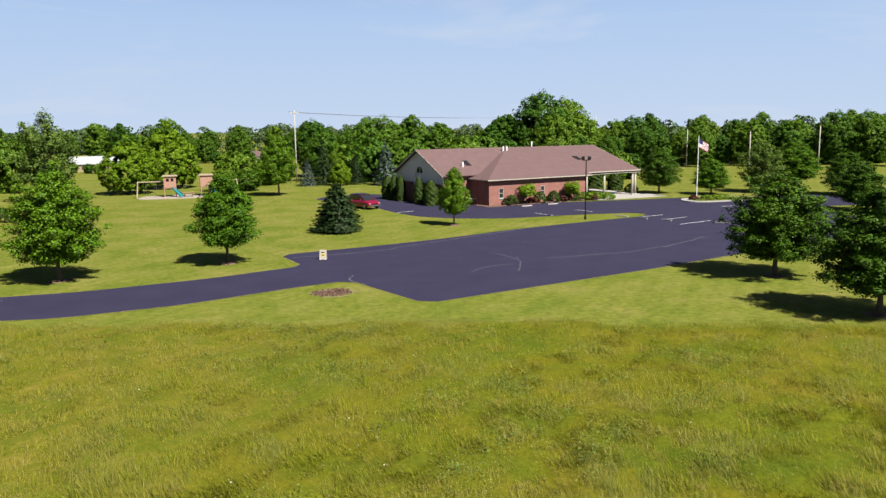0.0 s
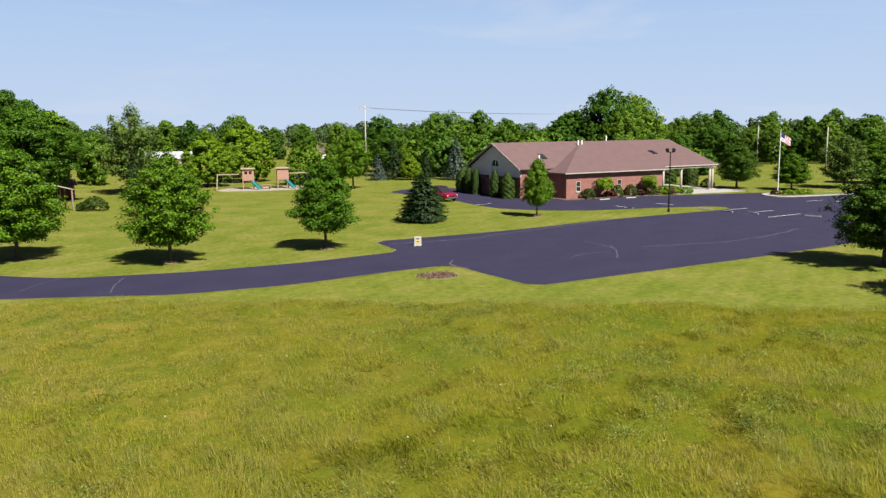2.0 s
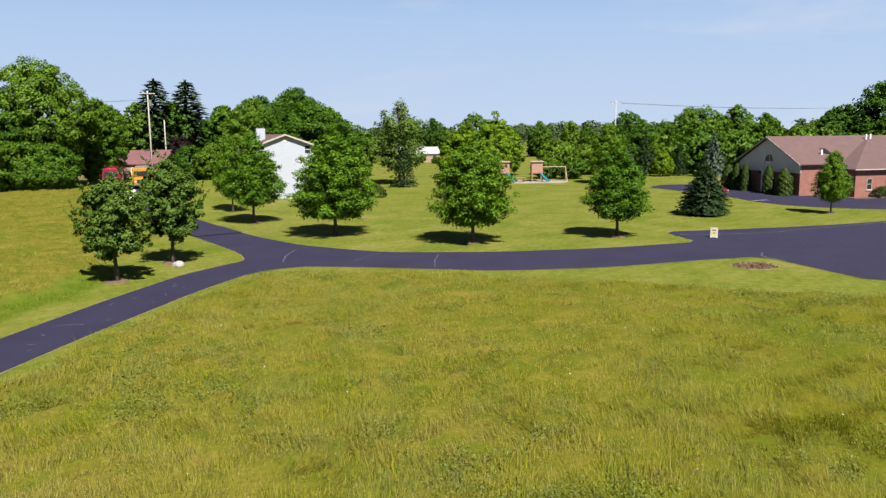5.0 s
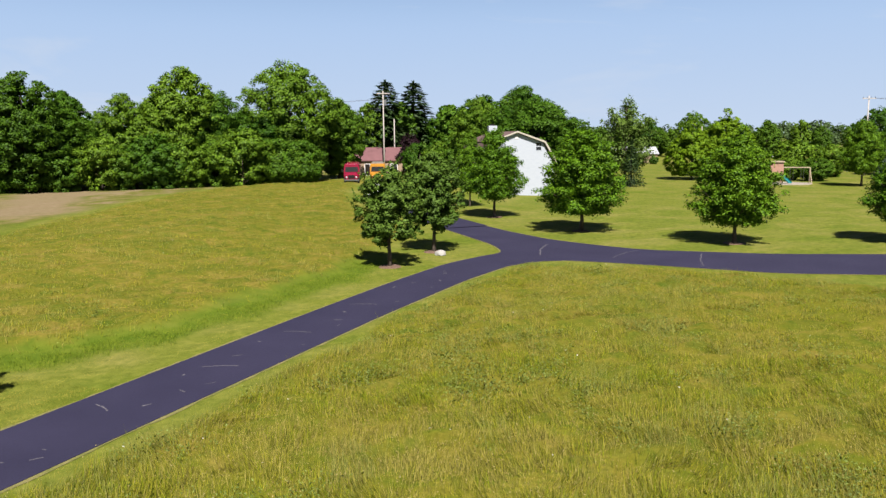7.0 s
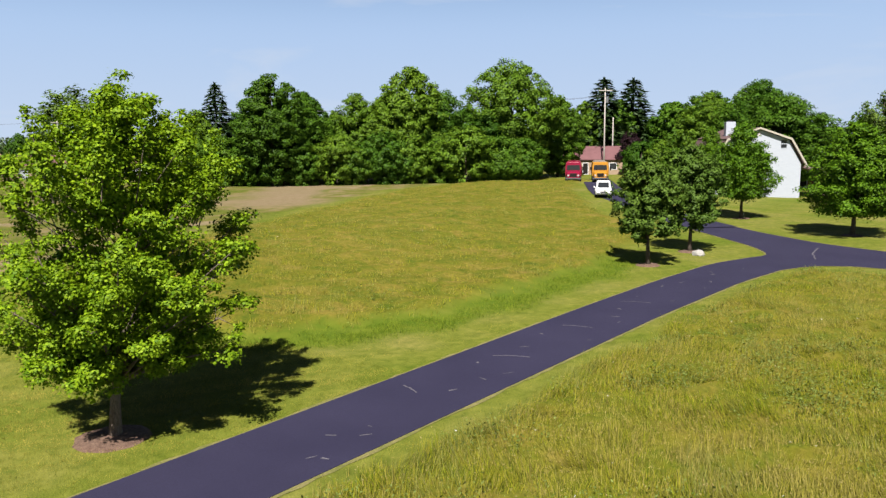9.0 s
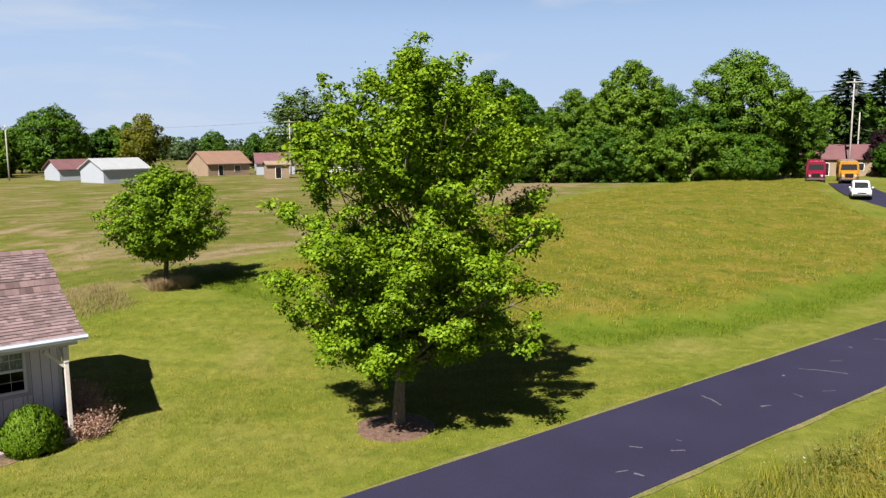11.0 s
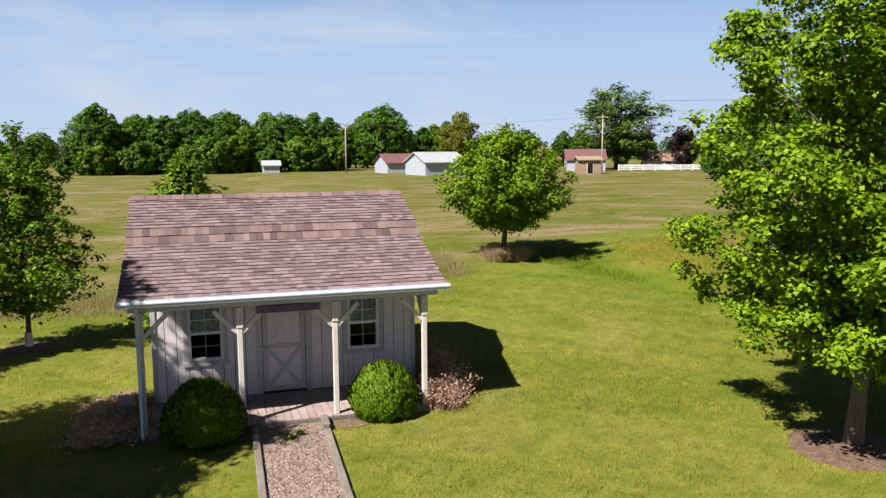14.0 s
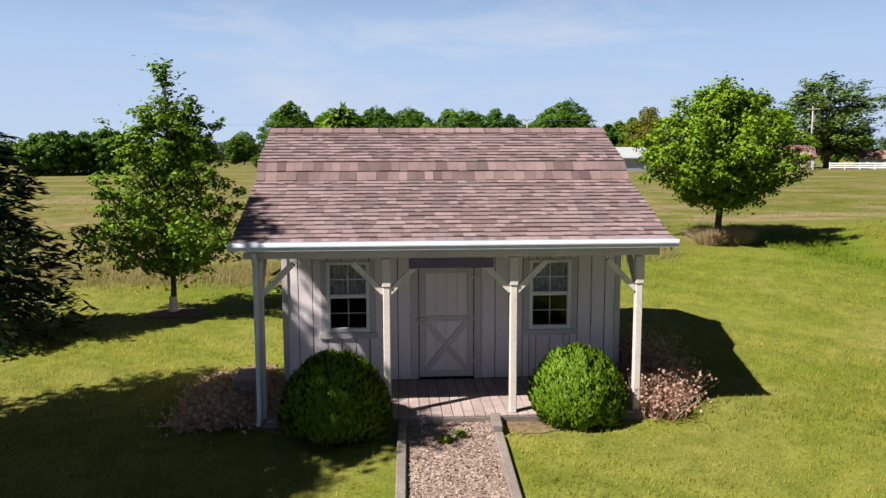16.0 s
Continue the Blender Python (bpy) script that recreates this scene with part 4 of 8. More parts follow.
def conifer(seed, h, r, leaf, whorls=26, per=16, n=22, size=0.2, bare=0.04, droop=0.25, power=0.82):
    """A spruce: rings of boughs, longest low down, set with flat sprays of needles."""
    rng = np.random.default_rng(seed)
    pts, dirs = [], []
    for i in range(whorls):
        f = (i + rng.uniform(-0.3, 0.3)) / whorls
        f = min(max(f, 0.0), 0.985)
        z = h * (bare + (1 - bare) * f)
        R = r * (1 - f) ** power * rng.uniform(0.86, 1.1)
        k = max(4, int(per * (0.35 + 0.65 * (1 - f))))
        for a in np.arange(k) * 2 * np.pi / k + rng.uniform(0, 6):
            length = R * rng.uniform(0.72, 1.12)
            s = rng.random(n) ** 0.7
            q = np.stack([np.cos(a) * s * length, np.sin(a) * s * length, z + length * (0.12 * s - droop * s ** 2) + (h * 0.02)], 1)
            q += rng.normal(0, 0.05 * length + 0.02, (n, 3)) * np.array([1, 1, 0.45])
            pts.append(q)
            dirs.append(np.tile([np.cos(a), np.sin(a), -0.15], (n, 1)))
    top = np.stack([rng.normal(0, 0.03, 30), rng.normal(0, 0.03, 30), h * rng.uniform(0.93, 1.03, 30)], 1)
    pts.append(top)
    dirs.append(np.tile([0, 0, 1.0], (30, 1)))
    p, t = np.concatenate(pts), unit(np.concatenate(dirs) + rng.normal(0, 0.35, (sum(map(len, pts)), 3)))
    s = unit(np.cross(t, rng.normal(0, 0.5, t.shape) + np.array([0, 0, 1.0])))
    L = (size * rng.uniform(0.7, 1.4, len(p)))[:, None]
    q = np.stack([p + t * L * 0.7, p + s * L * 0.17, p - t * L * 0.5, p - s * L * 0.17], 1)
    nrm = unit(np.stack([p[:, 0], p[:, 1], np.full(len(p), 0.25 * r)], 1) + np.array([0, 0, 0.25]) + 0.3 * rng.normal(size=p.shape) * r * 0.3)
    b = Build().tube([(0, 0, -0.2), (0, 0, h * 0.5), (0, 0, h * 0.98)], [r * 0.07 + 0.03, r * 0.045 + 0.015, 0.01], 7)
    return mesh_of(b, "trunk", M_BARK, True), quads_mesh("crown", q, 4, leaf, nrm)


def shrub(seed, rx, rz, leaf, n, size, bumps=26, upright=False, name="foliage"):
    rng = np.random.default_rng(seed)
    k = rng.integers(0, bumps, n)
    c = unit(rng.normal(size=(bumps, 3)))
    c[:, 2] = np.abs(c[:, 2]) * 1.1 - 0.15
    c *= 0.82
    d = unit(rng.normal(size=(n, 3)) + c[k] * 1.6)
    p = c[k] * 0.9 + d * 0.26 * rng.uniform(0.7, 1.15, (n, 1))
    p = p * np.array([rx, rx, rz])
    p[:, 2] = np.maximum(p[:, 2] + rz * 0.35, 0.0) * (1 / 1.35)
    if upright:
        # flat scaly sprays that point up and outward
        t = unit(0.55 * d + np.array([0, 0, 0.85]) + rng.normal(0, 0.3, (n, 3)))
        s = unit(np.cross(t, d + rng.normal(0, 0.5, (n, 3))))
        L = (size * rng.uniform(0.7, 1.4, n))[:, None]
        q = np.stack([p + t * L * 0.6, p + s * L * 0.2, p - t * L * 0.5, p - s * L * 0.2], 1)
    else:
        q = leaf_quads(p, d, size, rng, 0.6, 0.55)
    own = unit(np.cross(q[:, 1] - q[:, 0], q[:, 2] - q[:, 0]))
    own *= np.sign((own * d).sum(1, keepdims=True) + 1e-9)
    return quads_mesh(name, q, 4, leaf, unit(d + 0.5 * own))


def plant(name, meshes, x, y, label, category="tree", s=1.0, sz=None, turn=0.0, group="", z=None):
    zz = float(height(x, y)) if z is None else z
    ob = thing(name, Matrix.LocRotScale((x, y, zz), Euler((0, 0, radians(turn))), (s, s, sz or s)), label, category, group)
    for nm, me in zip(("trunk", "crown"), meshes):
        part(nm, me, None, ob)
    return ob


def mulch_ring(x, y, r, label="ring of brown bark mulch round a tree trunk", seed=1):
    rng = random.Random(seed)
    bm = bmesh.new()
    z = float(height(x, y))
    top = bm.verts.new((0, 0, 0.10))
    rings = []
    for f, h in ((0.45, 0.09), (0.8, 0.06), (1.0, -0.03)):
        rings.append([bm.verts.new((r * f * math.cos(a) * rng.uniform(0.96, 1.04), r * f * math.sin(a) * rng.uniform(0.96, 1.04), h + rng.uniform(-0.015, 0.02))) for a in (2 * math.pi * i / 20 for i in range(20))])
    for i in range(20):
        j = (i + 1) % 20
        bm.faces.new((top, rings[0][i], rings[0][j]))
        for a, b in zip(rings, rings[1:]):
            bm.faces.new((a[i], b[i], b[j], a[j]))
    ob = tagged(new("mulch_bed", mesh_of(bm, "mulch_bed", M_MULCH)), label, "mulch bed")
    ob.matrix_basis = pose(x, y, z)


EGG = lambda h, r, low: [(low * h, r * 0.75), (0.27 * h, r * 1.06), (0.40 * h, r * 1.05), (0.58 * h, r * 0.88), (0.75 * h, r * 0.58), (0.90 * h, r * 0.26), (0.99 * h, r * 0.06)]
ROUND = lambda h, r, low: [(low * h, r * 0.5), (0.32 * h, r * 0.88), (0.52 * h, r), (0.72 * h, r * 0.88), (0.88 * h, r * 0.55), (0.97 * h, r * 0.2)]

lawn_a = branchy(21, 8.4, [(1.75, 2.0), (2.3, 3.1), (3.3, 3.35), (4.8, 3.0), (6.2, 2.3), (7.3, 1.4), (8.1, 0.5)], 135, 6, 46000, 0.165, L_LAWN, 0.15, M_BARK, 0.46, 0.7, fill=0.3, lobed=False, leader=1, spires=0)
lawn_b = branchy(22, 7.5, [(1.8, 1.6), (2.3, 2.5), (3.2, 2.75), (4.4, 2.45), (5.6, 1.85), (6.6, 1.1), (7.2, 0.4)], 120, 6, 40000, 0.155, L_LAWN, 0.13, M_BARK, 0.43, 0.7, fill=0.3, lobed=False, leader=1, spires=0)
lawn_c = branchy(23, 9.0, [(1.9, 2.2), (2.7, 3.4), (4.2, 3.7), (5.8, 3.3), (7.2, 2.4), (8.3, 1.3), (8.8, 0.5)], 135, 6, 36000, 0.175, L_DARK, 0.17, M_BARK, 0.44, 0.7, fill=0.4, lobed=False, leader=3, spires=5)
LAB = "round-crowned green linden tree on the mown lawn"
for x, y, me, s, sz, turn in ((-17.75, 61.2, lawn_a, 1.0, 1.0, 0), (-5.95, 66.0, lawn_b, 1.0, 1.0, 40), (-30.5, 64.8, lawn_a, 1.12, 1.06, 130), (-41.6, 73.4, lawn_b, 1.08, 1.2, 200),
                              (34.2, 50.0, lawn_c, 1.04, 0.80, 20), (32.8, 38.0, lawn_c, 1.0, 0.80, 160)):
    plant("lawn_tree", me, x, y, LAB, s=s, sz=sz, turn=turn, group="lawn trees")
    mulch_ring(x, y, 0.9, seed=int(turn))
plant("lawn_tree", lawn_b, 17.5, 85.7, "slender young tree on the grass island", s=0.62, sz=0.88, turn=70)
mulch_ring(17.5, 85.7, 0.7, seed=77)

spruce_a = conifer(31, 4.9, 2.2, L_SPRUCE, 26, 22, 70, 0.25, 0.03, 0.15, 0.62)
plant("spruce", spruce_a, 4.2, 83.6, "dense dark green young spruce on the lawn", "spruce", s=1.28, sz=1.05)

crab = broadleaf(41, 6.6, ROUND(6.6, 2.3, 0.25), 120, 0.46, 13000, 0.155, L_OLIVE, 0.13, 12, squash=0.7, spread=0.6, shoots=40, rise=0.5, reach=0.6, twigs=6, fine=0.45)
plant("crabapple_tree", crab, -37.8, 42.5, "dull olive-green crabapple tree beside the drive", s=1.06, sz=1.0, turn=15, group="crabapples")
plant("crabapple_tree", crab, -37.75, 49.4, "dull olive-green crabapple tree beside the drive", s=1.08, sz=1.12, turn=190, group="crabapples")
mulch_ring(-37.8, 42.5, 0.8, seed=5)
mulch_ring(-37.75, 49.4, 0.8, seed=6)

maple = branchy(51, 9.0, [(1.8, 1.7), (2.3, 2.9), (3.3, 3.5), (4.4, 3.5), (5.6, 3.3), (6.6, 3.0), (7.5, 2.5), (8.2, 1.8), (8.8, 0.8)], 104, 9, 146000, 0.086, L_MAPLE, 0.145, M_BARK_PALE, 0.31, 0.85, sway=(0.62, 0.1), fill=0.10, leader=7, spires=22, heart=0.45)
plant("maple_tree", maple, -38.0, 8.0, "large bright green maple beside the drive", s=0.93, sz=1.0, turn=75)
mulch_ring(-38.0, 7.95, 1.05, seed=8)

pear = branchy(61, 5.0, [(1.35, 1.0), (1.7, 2.0), (2.4, 2.65), (3.3, 2.65), (4.1, 2.15), (4.8, 1.1)], 150, 5, 36000, 0.125, L_BRIGHT, 0.13, M_BARK, 0.27, 0.75, fill=0.4, lobed=False, leader=12)
plant("pear_tree", pear, -56.8, 8.5, "round glossy green tree at the meadow's edge", s=0.93, sz=1.0, turn=30)
young = branchy(62, 6.3, [(1.25, 0.9), (1.7, 1.85), (2.4, 2.05), (3.2, 1.75), (4.0, 1.3), (4.9, 0.85), (5.6, 0.5), (6.1, 0.25)], 105, 5, 19000, 0.105, L_YOUNG, 0.07, M_BARK, 0.21, 0.8, fill=0.25, lobed=False, leader=6, spires=5)
sapling = plant("young_tree", young, -50.4, -7.7, "slender young green tree with a wispy top", s=0.96, sz=0.92, turn=0)
part("trunk_guard", Build().tube([(0, 0, -0.02), (0, 0, 0.5)], [0.115, 0.10], 10), M_POST, sapling, "pale trunk guard")
mulch_ring(-50.4, -7.7, 0.75, seed=9)
spruce_b = conifer(32, 6.2, 2.5, L_SPRUCE, 28, 14, 70, 0.19, 0.04, 0.35)
plant("spruce", spruce_b, -47.6, -11.2, "dark green spruce beside the lawn", "spruce", s=1.12, sz=1.0, turn=50)
yew = conifer(36, 4.95, 1.9, L_BOX, 34, 22, 34, 0.19, 0.03, -0.05, 0.5)
plant("small_conifer", yew, -50.8, -3.5, "small blunt green conifer behind the shed", "conifer")
shade = branchy(24, 11.0, [(1.8, 1.6), (2.6, 2.5), (4.5, 2.85), (7.0, 2.8), (8.8, 2.3), (10.2, 1.4), (10.8, 0.6)], 150, 7, 46000, 0.16, L_DARK, 0.17, M_BARK, 0.40, 0.7, fill=0.6, lobed=False, leader=2)
plant("shade_tree", shade, -38.55, -10.55, "broad green tree that shades the lawn", turn=210)

bright = broadleaf(24, 11.4, EGG(11.4, 4.9, 0.08), 300, 0.62, 26000, 0.25, L_BRIGHT, 0.2, squash=0.7, spread=0.6, rise=0.5, reach=0.88, twigs=6, fine=0.5)
plant("lawn_tree", bright, -29.4, 146.0, "dense bright green tree beside the playground", s=1.0, sz=0.91, turn=10)
WOODS = ((16, 6.5, 0.08, 260, 1.0), (15, 5.2, 0.06, 210, 0.9), (17, 7.5, 0.10, 290, 1.1), (14, 5.0, 0.04, 200, 0.9))
woods = [broadleaf(70 + i, h, ROUND(h, r, low), lb, lr, 36000, 0.27, L_WOOD, 0.28, 6, squash=0.72, core=0.15, spread=0.6, rise=0.5, reach=0.74, twigs=7, fine=0.5) for i, (h, r, low, lb, lr) in enumerate(WOODS)]
bushes = [broadleaf(80 + i, h, ROUND(h, r, 0.0), 140, 0.75, 16000, 0.23, L_WOOD, 0.12, 4, squash=0.75, core=0.12, spread=0.6, rise=0.5, reach=0.74, twigs=7, fine=0.5) for i, (h, r) in enumerate(((7.5, 4.2), (6.0, 3.8)))]
# the same trees with fewer, larger sprays, for the rows beyond 150 m
far_woods_trees = [broadleaf(70 + i, h, ROUND(h, r, low), lb, lr, 12000, 0.44, L_WOOD, 0.28, 4, squash=0.72, core=0.1, spread=0.6, rise=0.5, fill=0.25, reach=0.74, twigs=6, fine=0.5) for i, (h, r, low, lb, lr) in enumerate(WOODS)]
far_bushes = [broadleaf(80 + i, h, ROUND(h, r, 0.0), 120, 0.75, 6000, 0.38, L_WOOD, 0.12, 3, squash=0.75, core=0.08, spread=0.6, rise=0.5, fill=0.25, reach=0.74, twigs=6, fine=0.5) for i, (h, r) in enumerate(((7.5, 4.2), (6.0, 3.8)))]
dark_wood = broadleaf(76, 17.5, ROUND(17.5, 6.2, 0.05), 260, 1.0, 36000, 0.27, L_DARK, 0.28, 6, squash=0.7, core=0.15, spread=0.6, rise=0.6, reach=0.76, twigs=7, fine=0.5)
ash = branchy(77, 14.0, [(2.6, 2.2), (4.5, 4.2), (8.0, 5.0), (11.0, 4.2), (13.0, 2.2), (13.8, 0.8)], 70, 7, 13000, 0.34, L_ASH, 0.25, M_BARK, 0.85, 0.9, fill=0.12, lobed=False, leader=4, spires=8)
# lawn beyond the car park and round the playground
for x, y, me, s, sz, lab in ((58.4, 117.5, lawn_c, 0.95, 0.80, LAB), (65.2, 113.2, lawn_a, 0.85, 0.68, LAB), (75, 114.5, ash, 0.8, 0.56, "thin-crowned grey-green tree on the far lawn"), (84, 106, lawn_c, 1.0, 0.72, LAB), (-3.0, 133.8, lawn_b, 1.15, 1.36, "tall green tree on the far lawn"),
                             (86, 122, lawn_a, 1.3, 0.95, LAB), (70, 86, lawn_c, 1.0, 0.66, LAB)):
    plant("lawn_tree", me, x, y, lab, s=s, sz=sz, turn=x * 7, group="far lawn trees")
purple = broadleaf(90, 9, ROUND(9, 3.6, 0.05), 40, 1.2, 6000, 0.28, L_PURPLE, 0.15, 4, reach=0.7)
yellow = broadleaf(91, 10, ROUND(10, 5, 0.05), 40, 1.5, 5000, 0.38, L_YELLOWISH, 0.15, 4, reach=0.7)
tall_spruce = conifer(33, 19, 4.6, L_SPRUCE, 46, 11, 14, 0.75, 0.1, 0.4, 0.7)
mid_spruce = conifer(34, 8.5, 3.0, L_SPRUCE, 26, 13, 14, 0.42, 0.03)
blue_spruce = conifer(35, 6.0, 2.4, L_BLUESPRUCE, 24, 13, 14, 0.38, 0.03)
WL = "leafy green tree in the wood's edge"
rw = random.Random(4)


def wood(x, y, kind, s=1.0, sz=None, label=WL, group="woodland edge"):
    if math.hypot(x + 15, y) > 150:
        for near, far in ((woods, far_woods_trees), (bushes, far_bushes)):
            if kind in near:
                kind = far[near.index(kind)]
                break
    plant("woodland_tree", kind, x, y, label, s=s, sz=sz or s, turn=rw.uniform(0, 360), group=group)


def row(p, q, n, kinds, smin, smax, spread, label=WL):
    for i in range(n):
        t = (i + 0.5) / n
        wood(p[0] + (q[0] - p[0]) * t + rw.uniform(-spread, spread), p[1] + (q[1] - p[1]) * t + rw.uniform(-spread, spread), rw.choice(kinds), rw.uniform(smin, smax), None, label)


# west hedge, behind the barn, and north behind the building
row((-86.5, 107), (-126, 66), 7, woods, 0.74, 0.9, 2.5)
wood(-96, 146, woods[0], 0.88)
wood(-104, 149, woods[1], 0.95)
row((-86, 118), (-136, 74), 8, woods, 0.72, 0.86, 3)
row((-81.5, 104), (-123, 63), 17, bushes, 0.85, 1.25, 1.5, "dense green bush in the hedgerow")
row((-77, 141), (-54, 146.5), 6, woods, 0.82, 0.95, 2)
row((-78, 156), (-60, 160), 3, woods, 0.72, 0.85, 2)
wood(-50.5, 150, bushes[0], 0.9, 1.25)
row((-96, 150), (-64, 160), 5, woods, 0.85, 1.0, 3)
row((-98, 190), (-72, 194), 5, woods, 0.6, 0.75, 3)
wood(-49.5, 116.5, woods[2], 1.15, 0.80, "large leafy tree beside the barn")
wood(-38.8, 131.5, ash, 0.95, 0.97, "tall thin-crowned grey-green tree on the far lawn")
plant("young_tree", lawn_b, -47.7, 82.0, "bright green young tree between the drive and the barn", s=0.72, sz=1.14, turn=80)
row((-78, 128), (-62, 127), 4, bushes, 0.9, 1.1, 1)
row((-66, 128), (-50, 126), 3, woods, 0.85, 1.0, 2)
wood(-24.2, 158, bright, 1.2, 1.12, "broad light green tree behind the playground")
wood(-90, 107.8, woods[2], 1.25, 1.17, "tallest spreading tree in the hedgerow")
wood(-100.5, 94, woods[0], 1.15, 1.12)
wood(-110.5, 74, dark_wood, 1.05, 0.95, "dense dark green tree in the hedgerow")
wood(-117, 86, woods[3], 1.05)
row((-62, 211), (-44, 214), 5, bushes, 0.34, 0.46, 1.0)
row((-118, 268), (-12, 276), 16, woods, 0.56, 0.98, 5)
wood(-79.5, 131.5, purple, 0.85, None, "dark purple-leaved tree beside the house")
for x, y in ((-93.0, 148.0), (-89.0, 153.6)):
    plant("tall_spruce", tall_spruce, x, y, "tall dark spruce above the wood", "spruce", s=1.95, sz=0.98, turn=x)
plant("tall_spruce", tall_spruce, -128, 77, "tall dark spruce above the wood", "spruce", s=1.25, sz=0.84)
plant("spruce", mid_spruce, -36.6, 124.5, "broad dark spruce on the far lawn", "spruce", s=0.86)
for x, y, me, s in ((2.2, 155, blue_spruce, 0.85), (5.4, 157, mid_spruce, 1.05), (11.8, 156, mid_spruce, 0.7), (17.4, 152, blue_spruce, 1.35)):
    plant("spruce", me, x, y, "silvery blue spruce at the lawn's end" if me is blue_spruce else "dark spruce at the lawn's end", "spruce", s=s, turn=x * 20)
plant("lawn_tree", bright, 8.6, 154, "small yellow-green tree between spruces", s=0.45, sz=0.47)
row((5, 168), (70, 178), 12, woods, 0.52, 0.90, 3)
row((4, 184), (80, 196), 10, woods, 0.6, 0.95, 4)
row((-14, 158), (-4, 160), 2, bushes, 0.8, 1.0, 1)
row((8, 163), (64, 172), 13, bushes, 0.9, 1.3, 1.5, "dense green bush behind the building")
for x, y, k, s in ((58.5, 182, woods[2], 1.16), (67, 186, woods[2], 1.08), (51, 184, woods[1], 0.95)):
    wood(x, y, k, s, None, "tall dark green tree above the roof")
row((60, 148), (70, 152), 3, bushes, 0.7, 0.95, 1)
row((80, 214), (235, 190), 24, woods, 0.70, 0.92, 5)
row((66, 196), (118, 190), 9, woods, 0.5, 0.66, 5)
row((120, 190), (210, 178), 12, woods, 0.66, 0.88, 5)
row((76, 205), (230, 184), 20, bushes, 0.8, 1.2, 3)
row((150, 168), (235, 150), 10, woods, 0.55, 0.75, 4)
row((-70, 300), (40, 330), 12, woods, 0.6, 0.95, 6)
row((-30, 276), (-2, 280), 5, bushes, 0.55, 0.7, 1.5)
for x, y in ((-13.5, 147.5), (-9.0, 146.5)):
    plant("hedge_bush", bushes[0], x, y, "broad low dark green bush behind the swings", "bush", s=0.8, sz=0.55, turn=x * 9)
# west, beyond the farm field
row((-212, -33), (-216, 26), 19, woods, 0.66, 0.98, 4)
row((-232, -30), (-236, 60), 18, woods, 0.70, 0.95, 4)
row((-206, -36), (-206, 22), 24, bushes, 0.6, 1.2, 3, "green bush along the field's far edge")
wood(-205, 33, woods[2], 1.0, 0.9)
wood(-212, 54, yellow, 1.3, None, "yellow-green tree by the far houses")
wood(-188, 84, ash, 2.2, 1.3, "tall leafy tree by the far road")
wood(-176, 93.6, purple, 1.05, None, "dark purple-leaved tree by the far houses")
row((-160, 112), (-150, 140), 5, woods, 0.8, 1.0, 4)
row((-225, 70), (-215, 130), 7, woods, 0.45, 0.7, 4)
row((-300, -80), (-304, -56), 4, woods, 0.5, 0.7, 3)
row((-340, -85), (-350, -190), 12, woods, 0.4, 0.6, 6)
row((-162, -65), (-168, -51), 4, bushes, 1.0, 1.3, 1.5, "dense green bush beside the farm field")


# ---- the garden shed ----
shed = thing("shed", pose(-43.74, -1.13, 0, 0, 0, 91.5), "lilac-grey wooden garden shed with a mauve shingled porch roof", "shed")
# local: x along the front (to the north), y into the shed, z up
SX0, SX1, SD = -2.74, 2.68, 4.0
FLOOR = 0.12
PY = -1.78
OPEN = [(-2.06, -1.39, 0.96, 2.06), (1.21, 1.88, 0.96, 2.06), (-0.65, 0.35, FLOOR, 2.06)]


# walls: an inner shell, and grooved boards on the outside, each a piece
t = 0.06
xs_cuts = [SX0, -2.06, -1.39, -0.65, 0.35, 1.21, 1.88, SX1]
# the last box is an unseen ceiling, added to keep daylight out
shell = [(SX0, SX0 + t, 0.02 + t, SD, FLOOR, 3.02), (SX1 - t, SX1, 0.02 + t, SD, FLOOR, 3.02), (SX0 + t, SX1 - t, SD - t, SD, FLOOR, 2.6), (SX0, SX1, 0.02, SD, 0.02, FLOOR), (SX0 + t, SX1 - t, 0.02 + t, SD - t, 2.60, 2.64)]
for x0, x1 in zip(xs_cuts, xs_cuts[1:]):
    z = FLOOR
    for o in sorted(o for o in OPEN if o[0] <= x0 + 1e-6 and o[1] >= x1 - 1e-6):
        if o[2] > z:
            shell.append((x0, x1, 0.02, 0.02 + t, z, o[2]))
        z = o[3]
    shell.append((x0, x1, 0.02, 0.02 + t, z, 3.08))
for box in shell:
    part("wall_panel", Build().box(*box), M_INSIDE, shed, "inner panel coloured near-black for the unlit inside")


def board(x0, x1, z0, z1, side=0, y0=0.0, y1=0.0):
    g = 0.006
    b = Build()
    if side == 0:
        b.box(x0 + g, x1 - g, -0.008, 0.018, z0, z1, 0.004)
    elif side == 1:
        b.box(SX1 + 0.001, SX1 + 0.026, x0 + g, x1 - g, z0, z1, 0.004)
    else:
        b.box(SX0 - 0.026, SX0 - 0.001, x0 + g, x1 - g, z0, z1, 0.004)
    part("siding_board", b, M_SIDING, shed)


